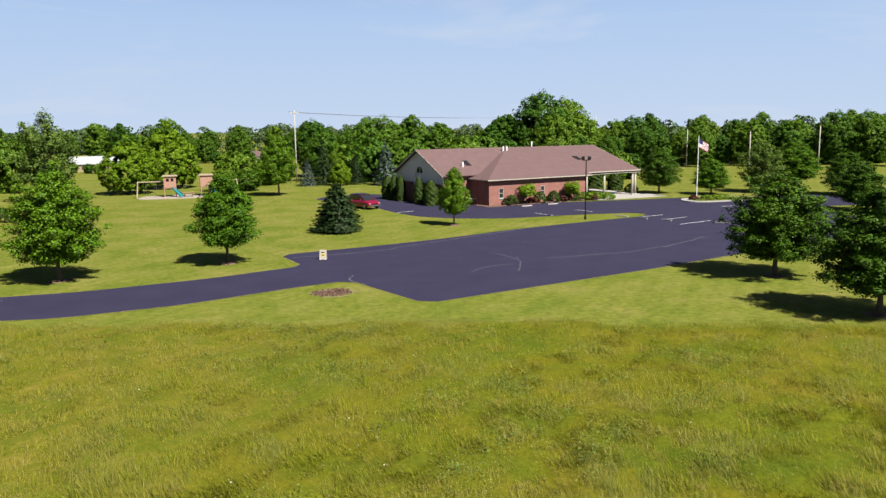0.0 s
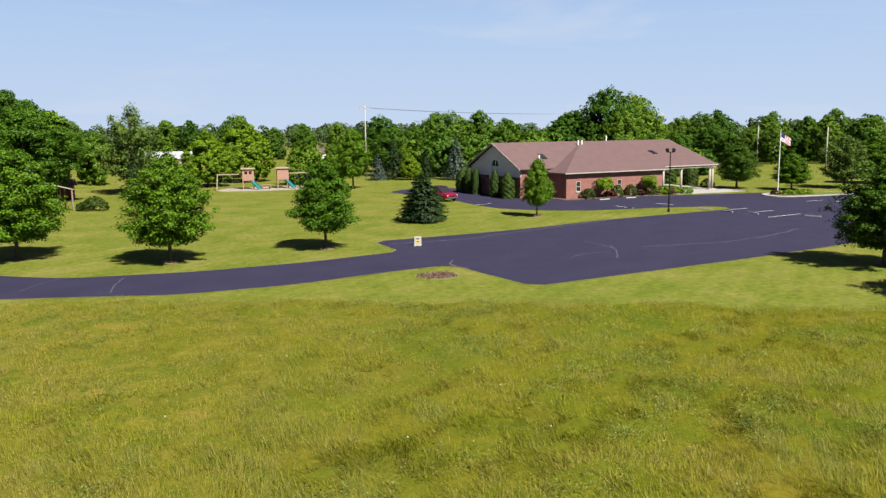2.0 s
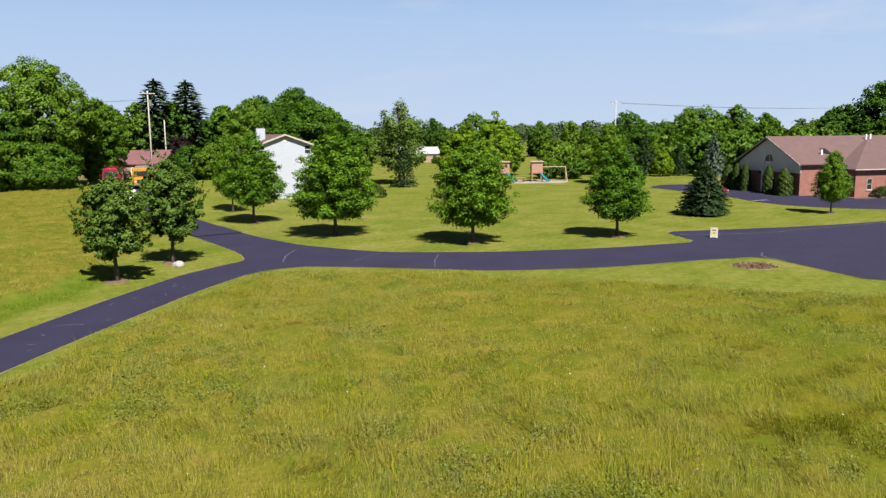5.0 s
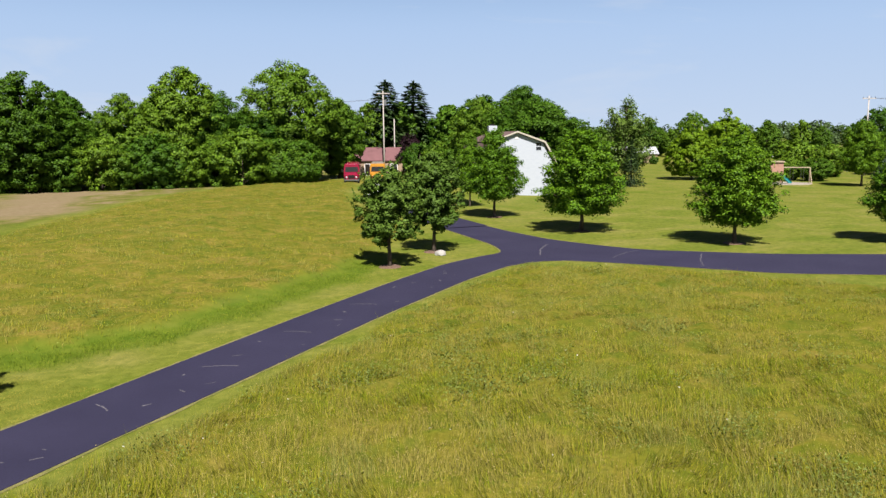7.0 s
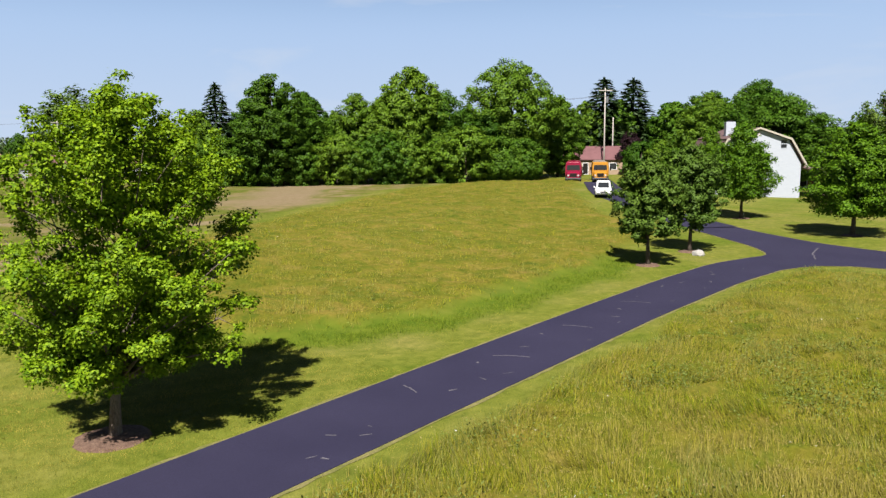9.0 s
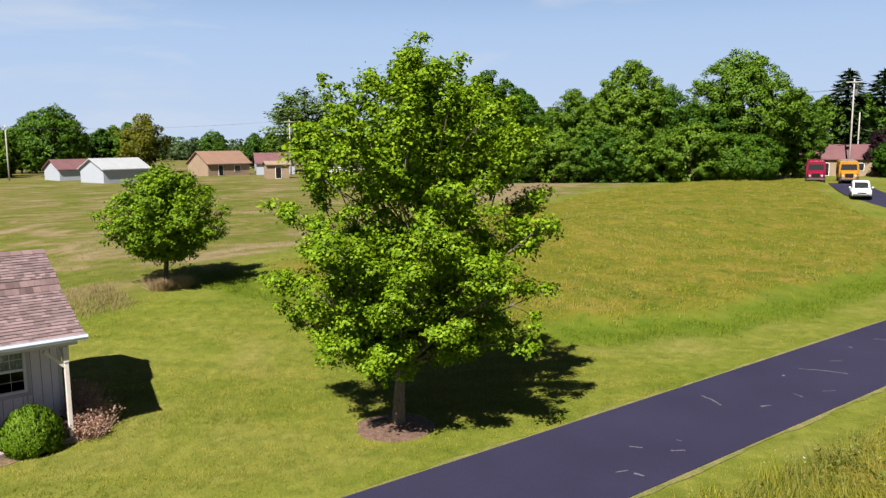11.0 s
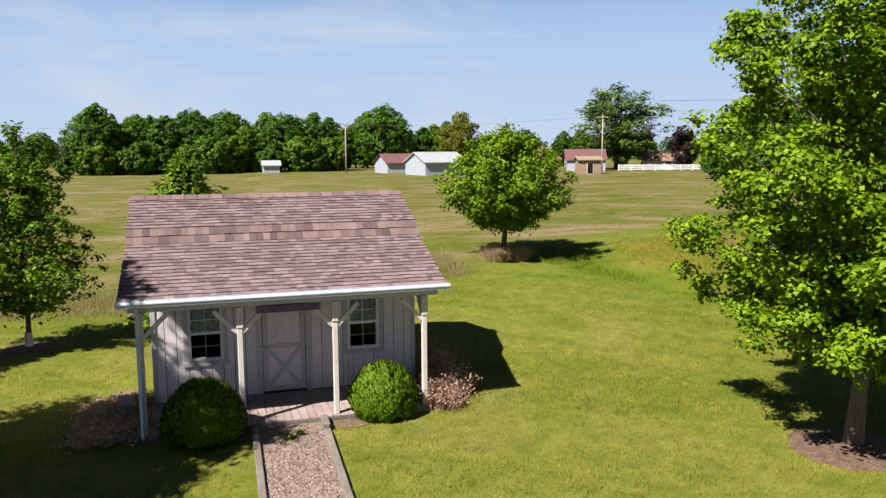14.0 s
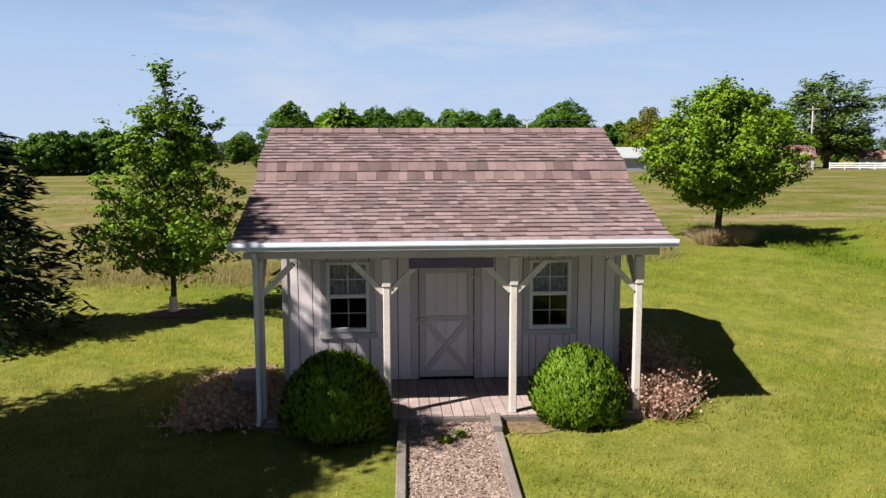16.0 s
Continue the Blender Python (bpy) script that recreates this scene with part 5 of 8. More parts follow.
step = (SX1 - SX0) / 24
for i in range(24):
    x0, x1 = SX0 + i * step, SX0 + (i + 1) * step
    cuts = [(max(o[0], x0), min(o[1], x1), o[2], o[3]) for o in OPEN if o[0] < x1 - 0.01 and o[1] > x0 + 0.01]
    if not cuts:
        board(x0, x1, FLOOR, 3.0)
        continue
    o = cuts[0]
    if o[0] - x0 > 0.03:
        board(x0, o[0], FLOOR, 3.0)
    if x1 - o[1] > 0.03:
        board(o[1], x1, FLOOR, 3.0)
    if o[2] > FLOOR + 0.05:
        board(o[0], o[1], FLOOR, o[2])
    board(o[0], o[1], o[3], 3.0)
for side in (1, 2):
    for i in range(20):
        y0, y1 = 0.03 + i * (SD - 0.03) / 20, 0.03 + (i + 1) * (SD - 0.03) / 20
        ym = (y0 + y1) / 2
        zt = float(np.interp(ym, [0, 0.28, 0.58, 2.0, 3.44, 4.0], [3.08, 3.16, 3.46, 4.02, 3.46, 2.7]))
        board(y0, y1, FLOOR, zt, side)
b = Build()
for sx in (SX0, SX1 - 0.06):
    b.prism([(0.05, 3.08), (0.28, 3.16), (0.58, 3.46), (2.0, 4.02), (3.42, 3.46), (3.95, 2.62), (3.95, 2.5), (0.05, 2.5)], sx + 0.005, sx + 0.055, "x")
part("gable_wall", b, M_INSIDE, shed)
# corner trim
for x in (SX0 - 0.028, SX1 - 0.062):
    part("corner_trim", Build().box(x, x + 0.09, -0.032, -0.009, FLOOR, 2.6, 0.004), M_TRIM, shed)
part("head_trim", Build().box(SX0, SX1, -0.03, -0.009, 2.44, 2.56, 0.004), M_TRIM, shed)


def shed_window(x0, x1, z0, z1):
    w = part("window", Build().box(x0 - 0.13, x1 + 0.13, -0.045, -0.009, z0 - 0.135, z0 - 0.045, 0.006).box(x0 - 0.10, x0 - 0.012, -0.028, -0.009, z0 - 0.045, z1 + 0.02, 0.004).box(x1 + 0.012, x1 + 0.10, -0.028, -0.009, z0 - 0.045, z1 + 0.02, 0.004), M_TRIM, shed, "grey window trim with a sill board")
    f = 0.05
    part("window_frame", Build().box(x0 - 0.01, x0 + f, -0.045, 0.05, z0 - 0.03, z1 + 0.01, 0.006).box(x1 - f, x1 + 0.01, -0.045, 0.05, z0 - 0.03, z1 + 0.01, 0.006)
         .box(x0 + f, x1 - f, -0.045, 0.05, z1 - f + 0.01, z1 + 0.01, 0.006).box(x0 + f, x1 - f, -0.045, 0.05, z0 - 0.03, z0 + f - 0.02, 0.006), M_WHITE, w, "white vinyl window frame")
    zm = (z0 + z1) / 2
    part("meeting_rail", Build().box(x0 + f, x1 - f, -0.035, 0.02, zm - 0.03, zm + 0.035, 0.005), M_WHITE, w)
    xm = (x0 + x1) / 2
    for za, zb in ((z0 + 0.03, zm - 0.03), (zm + 0.035, z1 - 0.04)):
        g = 0.009 if za > zm else 0.006
        part("glazing_bar", Build().box(xm - g, xm + g, -0.012, 0.004, za, zb).box(x0 + f, x1 - f, -0.013, 0.003, (za + zb) / 2 - g, (za + zb) / 2 + g), M_WHITE if za > zm else M_TRIM, w)
        p = part("pane", Build().face((x0 + f, 0.008, za), (x1 - f, 0.008, za), (x1 - f, 0.008, zb), (x0 + f, 0.008, zb)), M_PANE, w, "clear glass pane")
        p.visible_shadow = False
    # gathered lace behind the upper sash
    bm = bmesh.new()
    n = 36
    pts = [(x0 + 0.03 + (x1 - x0 - 0.06) * i / n, 0.045 + 0.012 * math.sin(i * 1.7)) for i in range(n + 1)]
    for (ax, ay), (bx, by) in zip(pts, pts[1:]):
        drop = 0.03 * math.sin(ax * 40)
        bm.faces.new([bm.verts.new(v) for v in ((ax, ay, zm - 0.01 + drop), (bx, by, zm - 0.01 + drop), (bx, by, z1), (ax, ay, z1))])
    part("curtain", bm, M_CURTAIN, w, "patterned lace curtain")


shed_window(*OPEN[0])
shed_window(*OPEN[1])

# the door: boards, frame, and a crossed brace below
d0, d1 = -0.59, 0.29
door = part("door", Build().box(d0, d1, 0.0, 0.05, 0.16, 1.97, 0.004), M_SIDING, shed, "lilac-grey plank door with a crossed brace")
for i in range(4):
    x = d0 + 0.1 + i * (d1 - d0 - 0.2) / 4
    part("plank", Build().box(x + 0.006, x + (d1 - d0 - 0.2) / 4 - 0.006, -0.010, -0.001, 0.2, 1.93, 0.003), M_SIDING, door)
part("door_rail", Build().box(d0, d0 + 0.1, -0.028, -0.011, 0.16, 1.97, 0.004).box(d1 - 0.1, d1, -0.028, -0.011, 0.16, 1.97, 0.004).box(d0 + 0.1, d1 - 0.1, -0.028, -0.011, 0.16, 0.26, 0.004)
     .box(d0 + 0.1, d1 - 0.1, -0.028, -0.011, 1.08, 1.17, 0.004).box(d0 + 0.1, d1 - 0.1, -0.028, -0.011, 1.87, 1.97, 0.004), M_TRIM, door)
cx, cz, hw, hh = (d0 + d1) / 2, 0.67, (d1 - d0) / 2 - 0.11, 0.40
for s in (1, -1):
    a = math.degrees(math.atan2(hh, hw * s))
    part("brace", Build().box(-math.hypot(hw, hh), math.hypot(hw, hh), -0.030 - 0.002 * s, -0.012, -0.045, 0.045, 0.003), M_TRIM, door, m=pose(cx, 0, cz, 0, -a, 0))
part("latch", Build().box(d0 - 0.05, d0 + 0.12, -0.05, -0.030, 1.10, 1.13, 0.004).box(d0 + 0.0, d0 + 0.07, -0.07, -0.050, 1.085, 1.15, 0.006), M_CHROME, door, "silver hasp latch")
for z in (0.42, 1.12, 1.8):
    part("hinge", Build().box(d1 - 0.09, d1 + 0.07, -0.042, -0.030, z - 0.02, z + 0.02, 0.003), M_TRIM, door)
part("door_trim", Build().box(d0 - 0.13, d0 - 0.012, -0.035, -0.009, FLOOR, 2.08, 0.004), M_TRIM, shed)
part("door_trim", Build().box(d1 + 0.012, d1 + 0.13, -0.035, -0.009, FLOOR, 2.08, 0.004), M_TRIM, shed)
part("lintel_board", Build().box(-0.79, 0.38, PY - 0.01, PY + 0.03, 2.21, 2.345, 0.008), M_PURPLE, shed, "dark purple-grey board hung between the posts")

# porch: deck, posts, braces, beam
deck = part("deck", Build().box(-2.92, 2.56, PY - 0.056, PY + 0.03, -0.05, FLOOR - 0.03, 0.006).box(-2.92, 2.56, -0.06, -0.035, -0.05, FLOOR - 0.03).box(-2.92, -2.87, PY + 0.03, -0.06, -0.05, FLOOR - 0.03).box(2.51, 2.56, PY + 0.03, -0.06, -0.05, FLOOR - 0.03), M_WOOD_GREY, shed, "weathered deck frame")
n = 36
for i in range(n):
    x = -2.94 + i * 5.52 / n
    part("deck_board", Build().box(x + 0.005, x + 5.52 / n - 0.005, PY - 0.05, -0.036, FLOOR - 0.028, FLOOR, 0.004), M_DECK, deck)
POSTS = (-2.83, -1.10, 0.67, 2.45)
for i, x in enumerate(POSTS):
    y = PY + 0.06
    post = part("post", Build().box(x - 0.05, x + 0.05, y - 0.05, y + 0.05, 0.12 if i in (1, 2) else -0.1, 1.95, 0.010).box(x - 0.064, x + 0.064, y - 0.064, y + 0.064, 1.95, 2.35, 0.012), M_POST, shed, "pale painted porch post")
    for s in (-1, 1):
        if (i == 0 and s < 0) or (i == 3 and s > 0):
            continue
        part("brace", Build().box(-0.30, 0.30, -0.035, 0.035, -0.042, 0.042, 0.006), M_POST, post, m=pose(x + s * 0.25, y, 2.08, 0, -45 * s, 0))
    if i in (0, 3):
        part("brace", Build().box(-0.035, 0.035, -0.3, 0.3, -0.042, 0.042, 0.006), M_POST, post, m=pose(x, y + 0.26, 2.08, 45, 0, 0))
part("porch_beam", Build().box(-3.02, 2.72, PY + 0.0, PY + 0.11, 2.36, 2.48, 0.008), M_TRIM, shed, "grey porch beam under the eaves")

# roof: porch slope, short steep band, upper slope, and the same behind
RX0, RX1 = -3.17, 2.89
PROF = [(-1.84, 2.58), (0.28, 3.34), (0.54, 3.64), (2.0, 4.20), (3.46, 3.64), (4.25, 2.55)]
b = Build()
outer = PROF
inner = [(y, z - 0.07) for y, z in PROF]
b.prism(outer + inner[::-1], RX0, RX1, "x")
roof = part("roof", b, M_SHINGLE_BASE_SHADOW, shed, "mauve asphalt shingle roof with a kink above the porch")


def shingle_profile(e, lift=0.021):
    """A tab lifted at its butt, its head tucked under the course above."""
    return [(0.0, 0.0), (0.0, lift), (e * 1.18, 0.003), (e * 1.18, -0.006)]


rs = random.Random(17)
WIDTHS = (0.10, 0.14, 0.18, 0.24)
LIFTS = (0.026, 0.017)  # laminated tabs stand proud, the tabs between them lie flatter
SH = {(w, l): mesh_of(Build().prism(shingle_profile(0.142, l), -w / 2 + 0.0015, w / 2 - 0.0015, "x"), "shingle", M_SHINGLE) for w in WIDTHS for l in LIFTS}


def slope_courses(i, exposure):
    (y0, z0), (y1, z1) = PROF[i], PROF[i + 1]
    length = math.hypot(y1 - y0, z1 - z0)
    n = round(length / exposure)
    for k in range(n):
        yield y0 + (y1 - y0) * k / n, z0 + (z1 - z0) * k / n, math.degrees(math.atan2(z1 - z0, y1 - y0)), length / n


def tab(x0, x1, e, m, lift):
    b = Build().prism(shingle_profile(e, lift), x0 + 0.0015, x1 - 0.0015, "x")
    bmesh.ops.transform(b.bm, matrix=m, verts=b.bm.verts[:])
    return b


bm_rest, bm_shadow = Build(), Build()
count = 0
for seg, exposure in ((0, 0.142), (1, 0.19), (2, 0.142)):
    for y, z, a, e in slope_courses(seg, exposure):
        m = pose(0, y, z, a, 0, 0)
        # a dark strip drawn in as the shadow line under the butts
        bm_shadow.box(RX0, RX1, -0.009, 0.02, 0.0, 0.0145, m=m)
        x = RX0 - rs.uniform(0, 0.2)
        while x < RX1:
            i = rs.choice((1, 2) if seg == 1 else (0, 1, 2, 3))
            w, lift = WIDTHS[i], rs.choice(LIFTS)
            xa, xb = max(x, RX0 - 0.01), min(x + w, RX1 + 0.01)
            if xb - xa > 0.03:
                if seg == 1:
                    part("shingle", tab(xa, xb, e, m, lift), M_SHINGLE_BAND, roof)
                elif seg == 0 and xa == x and xb == x + w and count < 300:
                    part("shingle", SH[w, lift], None, roof, m=pose(x + w / 2, y, z, a, 0, 0))
                    count += 1
                else:
                    bm_rest.join(tab(xa, xb, e, m, lift).bm)
            x += w
rest = part("shingles", bm_rest, M_SHINGLE_FLAT, roof)
rest["kind"] = "stuff"
part("shingle_shadow_line", bm_shadow, M_SHINGLE_BASE_SHADOW, roof, "dark strips laid in as shadow lines between the shingle courses")["kind"] = "stuff"
for k in range(22):
    x = RX0 + k * (RX1 - RX0) / 22
    part("ridge_shingle", Build().prism([(1.78, 4.142), (2.0, 4.225), (2.22, 4.142), (2.22, 4.157), (2.0, 4.242), (1.78, 4.157)], x, x + (RX1 - RX0) / 22 + 0.03, "x"), M_SHINGLE_BAND, roof)
for xa, xb in ((RX0 + 0.010, RX0 + 0.030), (RX1 - 0.030, RX1 - 0.010)):
    part("rake_trim", Build().prism([(y, z - 0.012) for y, z in PROF] + [(y, z - 0.15) for y, z in PROF[::-1]], xa, xb, "x"), M_TRIM, roof)
# gutter and downpipe
gut = part("gutter", Build().prism([(-1.985, 2.49), (-1.85, 2.49), (-1.845, 2.60), (-1.86, 2.60), (-1.86, 2.505), (-1.955, 2.505), (-1.955, 2.60), (-1.975, 2.60), (-1.995, 2.578), (-2.006, 2.560), (-2.006, 2.545), (-1.992, 2.535)], RX0 - 0.02, RX1 + 0.02, "x"), M_GUTTER, shed, "pale metal gutter along the eaves")
part("end_cap", Build().prism([(-1.96, 2.49), (-1.85, 2.49), (-1.845, 2.59), (-2.0, 2.595)], RX1 + 0.02, RX1 + 0.026, "x"), M_GUTTER, gut)
part("downpipe", Build().tube([(-2.86, -1.92, 2.48), (-2.86, -1.90, 2.40), (-2.86, -1.83, 2.28), (-2.86, -1.825, 2.1), (-2.86, -1.825, 0.2), (-2.86, -1.93, 0.08)], [0.04] * 6, 8), M_GUTTER, shed, "pale metal downpipe with a bent foot", smooth=True)

# ---- things round the shed ----


def globe_bush(x, y, r, h, label, seed):
    ob = thing("globe_bush", pose(x, y, 0), label, "bush", "bushes by the porch")
    part("stem", Build().tube([(0, 0, -0.05), (0.02, 0.01, h * 0.4)], [0.05, 0.03], 6), M_BARK, ob)
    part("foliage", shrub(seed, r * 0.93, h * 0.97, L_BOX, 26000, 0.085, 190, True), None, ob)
    # darker inner sprays: the shade between the outer ones put into colour
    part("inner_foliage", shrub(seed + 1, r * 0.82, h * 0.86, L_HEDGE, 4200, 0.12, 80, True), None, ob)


globe_bush(-42.1, 0.52, 0.74, 1.08, "clipped round bright green arborvitae bush by the porch", 301)
globe_bush(-41.65, -2.88, 0.80, 1.17, "clipped round dark green arborvitae bush in shade by the porch", 305)


def twig_clump(x, y, r, h, leaf, label, name, category, seed, n=900, sprays=3):
    rng = np.random.default_rng(seed)
    root = np.stack([rng.normal(0, r * 0.35, n), rng.normal(0, r * 0.35, n), np.zeros(n)], 1)
    tip = root * rng.uniform(1.2, 2.4, (n, 1)) + np.stack([rng.normal(0, r * 0.2, n), rng.normal(0, r * 0.2, n), h * rng.uniform(0.45, 1.0, n)], 1)
    s = unit(np.cross(tip - root, rng.normal(size=(n, 3)))) * 0.008
    q = [np.stack([root - s, root + s, tip], 1)]
    me = quads_mesh("stem_tuft", q[0], 3, leaf)
    ob = thing(name, pose(x, y, float(height(x, y))), label, category)
    part("stem_tuft", me, None, ob)
    if not sprays:
        return
    k = rng.integers(0, n, n * 3)
    f = rng.uniform(0.35, 1.0, (n * 3, 1))
    p = root[k] * (1 - f) + tip[k] * f + rng.normal(0, 0.02, (n * 3, 3))
    part("spray", quads_mesh("spray", leaf_quads(p, rng.normal(size=p.shape), 0.05, rng), 4, leaf), None, ob)


for x, y, r, h, seed in ((-42.9, 1.98, 0.42, 0.62, 401), (-43.7, 2.05, 0.42, 0.75, 402), (-44.7, 2.05, 0.4, 0.75, 403), (-42.2, 1.75, 0.36, 0.5, 404)):
    twig_clump(x, y, r, h, L_DEAD, "dead pinkish-brown shrub against the shed's side", "dead_shrub", "shrub", seed, 700)
for i in range(11):
    # low dry tufts in two loose rows, taller against the wall
    x, y = -42.1 - 0.36 * (i // 2) + rs.uniform(-0.1, 0.1), (-4.35 if i % 2 else -4.8) + rs.uniform(-0.1, 0.1)
    twig_clump(x, y, 0.34, rs.uniform(0.22, 0.34) if i % 2 else rs.uniform(0.10, 0.18), L_DRYTUFT, "low clump of dry pinkish-tan grass beside the shed", "dry_grass_clump", "grass clump", 411 + i, 1500, 1)
for x, y, seed in ((-56.3, 8.0, 421), (-56.2, 8.9, 422), (-57.3, 8.2, 423)):
    twig_clump(x, y, 0.45, 0.6, L_STRAW, "dry tan grass round the foot of a tree", "dry_grass_clump", "grass clump", seed, 1200, 0)

# gravel path with timber edging
path = tagged(new("path", slab("path", [(-42.0, -1.92), (-42.0, -0.70), (-36.2, -0.80), (-36.2, -1.96)], -0.1, 0.02, M_GRAVEL)), "pale pink gravel path to the shed", "path", kind="structure")
rng_ = np.random.default_rng(77)
n = 6500
px = rng_.uniform(-42.1, -36.3, n)
w = np.interp(px, [-42.15, -36.2], [0, 1])
py = rng_.uniform(0, 1, n) * 1.13 + (-1.90 - 0.02 * w)
pebbles = leaf_quads(np.stack([px, py, np.full(n, 0.03)], 1), np.tile([0, 0, 1.0], (n, 1)), 0.035, rng_, 0.8, 0.5)
L_PEB = leaf_mat("gravel_chips", (0.26, 0.17, 0.135), (0.66, 0.52, 0.45), 0.0, 0.0, 0.9)
tagged(new("gravel_chips", quads_mesh("gravel_chips", pebbles, 4, L_PEB)), "loose pinkish gravel chips on the path", "gravel", kind="stuff")
for (x0, y0), (x1, y1), nn in (((-42.05, -1.98), (-36.2, -1.97), 3), ((-41.35, -0.69), (-36.2, -0.76), 2)):
    for i in range(nn):
        a = (x0 + (x1 - x0) * i / nn, y0 + (y1 - y0) * i / nn)
        c = (x0 + (x1 - x0) * (i + 1) / nn, y0 + (y1 - y0) * (i + 1) / nn)
        L_ = math.dist(a, c)
        ob = tagged(new("edging_timber", mesh_of(Build().box(0.01, L_ - 0.01, -0.06, 0.06, -0.08, 0.09, 0.012), "edging_timber", M_WOOD_GREY)), "weathered grey timber edging a gravel path", "timber edging", "path edging")
        ob.matrix_basis = pose(a[0], a[1], 0, 0, 0, math.degrees(math.atan2(c[1] - a[1], c[0] - a[0])))
ob = tagged(new("edging_timber", mesh_of(Build().box(0, 0.5, -0.07, 0.07, -0.08, 0.16, 0.015), "edging_timber", M_WOOD_GREY)), "short weathered timber block by the porch", "timber edging", "path edging")
ob.matrix_basis = pose(-41.9, -0.68, 0, 0, 0, -2)
tagged(new("planting_bed", slab("planting_bed", soften([(-42.3, -0.55), (-41.55, -0.52), (-41.42, -0.2), (-41.6, 0.25), (-41.75, 0.9), (-42.3, 1.3), (-42.5, 1.2), (-42.45, -0.5)]), -0.1, 0.015, M_DIRT)), "bare brown soil bed by the porch", "planting bed", kind="structure")
tagged(new("planting_bed", slab("planting_bed", soften([(-42.3, -1.98), (-41.5, -2.0), (-41.3, -2.6), (-41.5, -3.4), (-42.2, -4.7), (-43.2, -4.95), (-45.2, -4.85), (-45.2, -4.25), (-42.7, -4.2), (-42.35, -3.6)]), -0.1, 0.015, M_DIRT)), "bare brown soil bed by the porch", "planting bed", kind="structure")
# small bench at the shed's side
bench = thing("garden_bench", pose(-43.0, -4.35, 0.0, 0, 0, 5), "small weathered wooden bench beside the shed", "bench")
part("seat", Build().box(-0.32, 0.32, -0.16, 0.16, 0.40, 0.45, 0.01), M_WOOD_GREY, bench)
for x in (-0.26, 0.26):
    part("leg", Build().box(x - 0.03, x + 0.03, -0.14, 0.14, -0.02, 0.40, 0.008), M_WOOD_GREY, bench)
part("stretcher", Build().box(-0.23, 0.23, -0.02, 0.02, 0.15, 0.21, 0.005), M_WOOD_GREY, bench)
# boulders by the crabapples
rng = random.Random(9)


def boulder(x, y, r, label):
    bm = bmesh.new()
    bmesh.ops.create_icosphere(bm, subdivisions=2, radius=1)
    for v in bm.verts:
        k = 1 + 0.22 * noise.noise(v.co * 1.7 + Vector((x, y, 0)))
        v.co = Vector((v.co.x * r * 1.3 * k, v.co.y * r * k, max(v.co.z * r * 0.75 * k, -0.1)))
    ob = tagged(new("boulder", mesh_of(bm, "boulder", M_CONC)), label, "boulder")
    ob.matrix_basis = pose(x, y, float(height(x, y)) + r * 0.2, 0, 0, x * 40)


boulder(-36.7, 48.2, 0.38, "pale boulder in the grass by the drive")
boulder(-37.0, 48.9, 0.22, "small pale boulder in the grass by the drive")
for x, y, seed in ((-41.35, -1.2, 431), (-41.15, -1.42, 432)):
    twig_clump(x, y, 0.05, 0.11, L_LUSH, "small green weed in the gravel path", "weed_tuft", "weed", seed, 60)


# ---- the brick building ----
hall = thing("brick_building", pose(26.6, 105.3, 0.0, 0, 0, 21), "low red-brick hall with a rose-brown hipped roof and a columned porch", "building")
# local: x along the front, y towards the back
WH = 3.62


def wall_x(x0, x1, y, t, z0, z1, holes):
    """A wall along x with openings (x0, x1, z0, z1) through it."""
    b = Build()
    xs = sorted({x0, x1, *(v for h in holes for v in h[:2])})
    for a, c in zip(xs, xs[1:]):
        z = z0
        for h in sorted((h for h in holes if h[0] <= a + 1e-6 and h[1] >= c - 1e-6), key=lambda h: h[2]):
            if h[2] > z + 1e-6:
                b.box(a, c, y, y + t, z, h[2])
            z = h[3]
        b.box(a, c, y, y + t, z, z1)
    bmesh.ops.remove_doubles(b.bm, verts=b.bm.verts[:], dist=0.0005)
    return b


front_holes = [(x - 0.38, x + 0.38, 1.0, 2.45) for x in (2.1, 9.6, 14.6)]
part("wall", wall_x(0, 18.0, 0, 0.25, -0.1, WH, front_holes), M_BRICK, hall, "red brick front wall")
part("wall", Build().box(0, 0.25, 0.25, 4.7, -0.1, WH), M_BRICK, hall, "red brick side wall")
part("wall", Build().box(17.75, 18.0, 0.25, 22.75, -0.1, WH), M_BRICK, hall, "red brick porch wall")
part("wall", Build().box(0, 18.0, 22.75, 23.0, -0.1, WH), M_BRICK, hall, "red brick back wall")
part("wall", Build().box(0, 0.25, 18.6, 22.75, -0.1, WH), M_BRICK, hall)
for x0, x1, z0, z1 in front_holes:
    w = part("window", Build().box(x0, x0 + 0.06, -0.03, 0.16, z0, z1).box(x1 - 0.06, x1, -0.03, 0.16, z0, z1).box(x0 + 0.06, x1 - 0.06, -0.03, 0.16, z1 - 0.06, z1).box(x0 + 0.06, x1 - 0.06, -0.03, 0.16, z0, z0 + 0.1).box(x0 + 0.06, x1 - 0.06, -0.01, 0.12, 1.70, 1.77), M_CREAM, hall, "cream sash window")
    part("pane", Build().box(x0 + 0.09, x1 - 0.09, 0.05, 0.07, z0 + 0.1, z1 - 0.09), M_GLASS, w, "dark window glass")
    part("sill", Build().box(x0 - 0.08, x1 + 0.08, -0.10, -0.032, z0 - 0.10, z0), M_CONC, w)

# wing with the gable end and its door
part("wall", Build().box(-4.6, 0, 4.7, 4.95, -0.1, 4.2), M_BRICK, hall, "red brick wing wall")
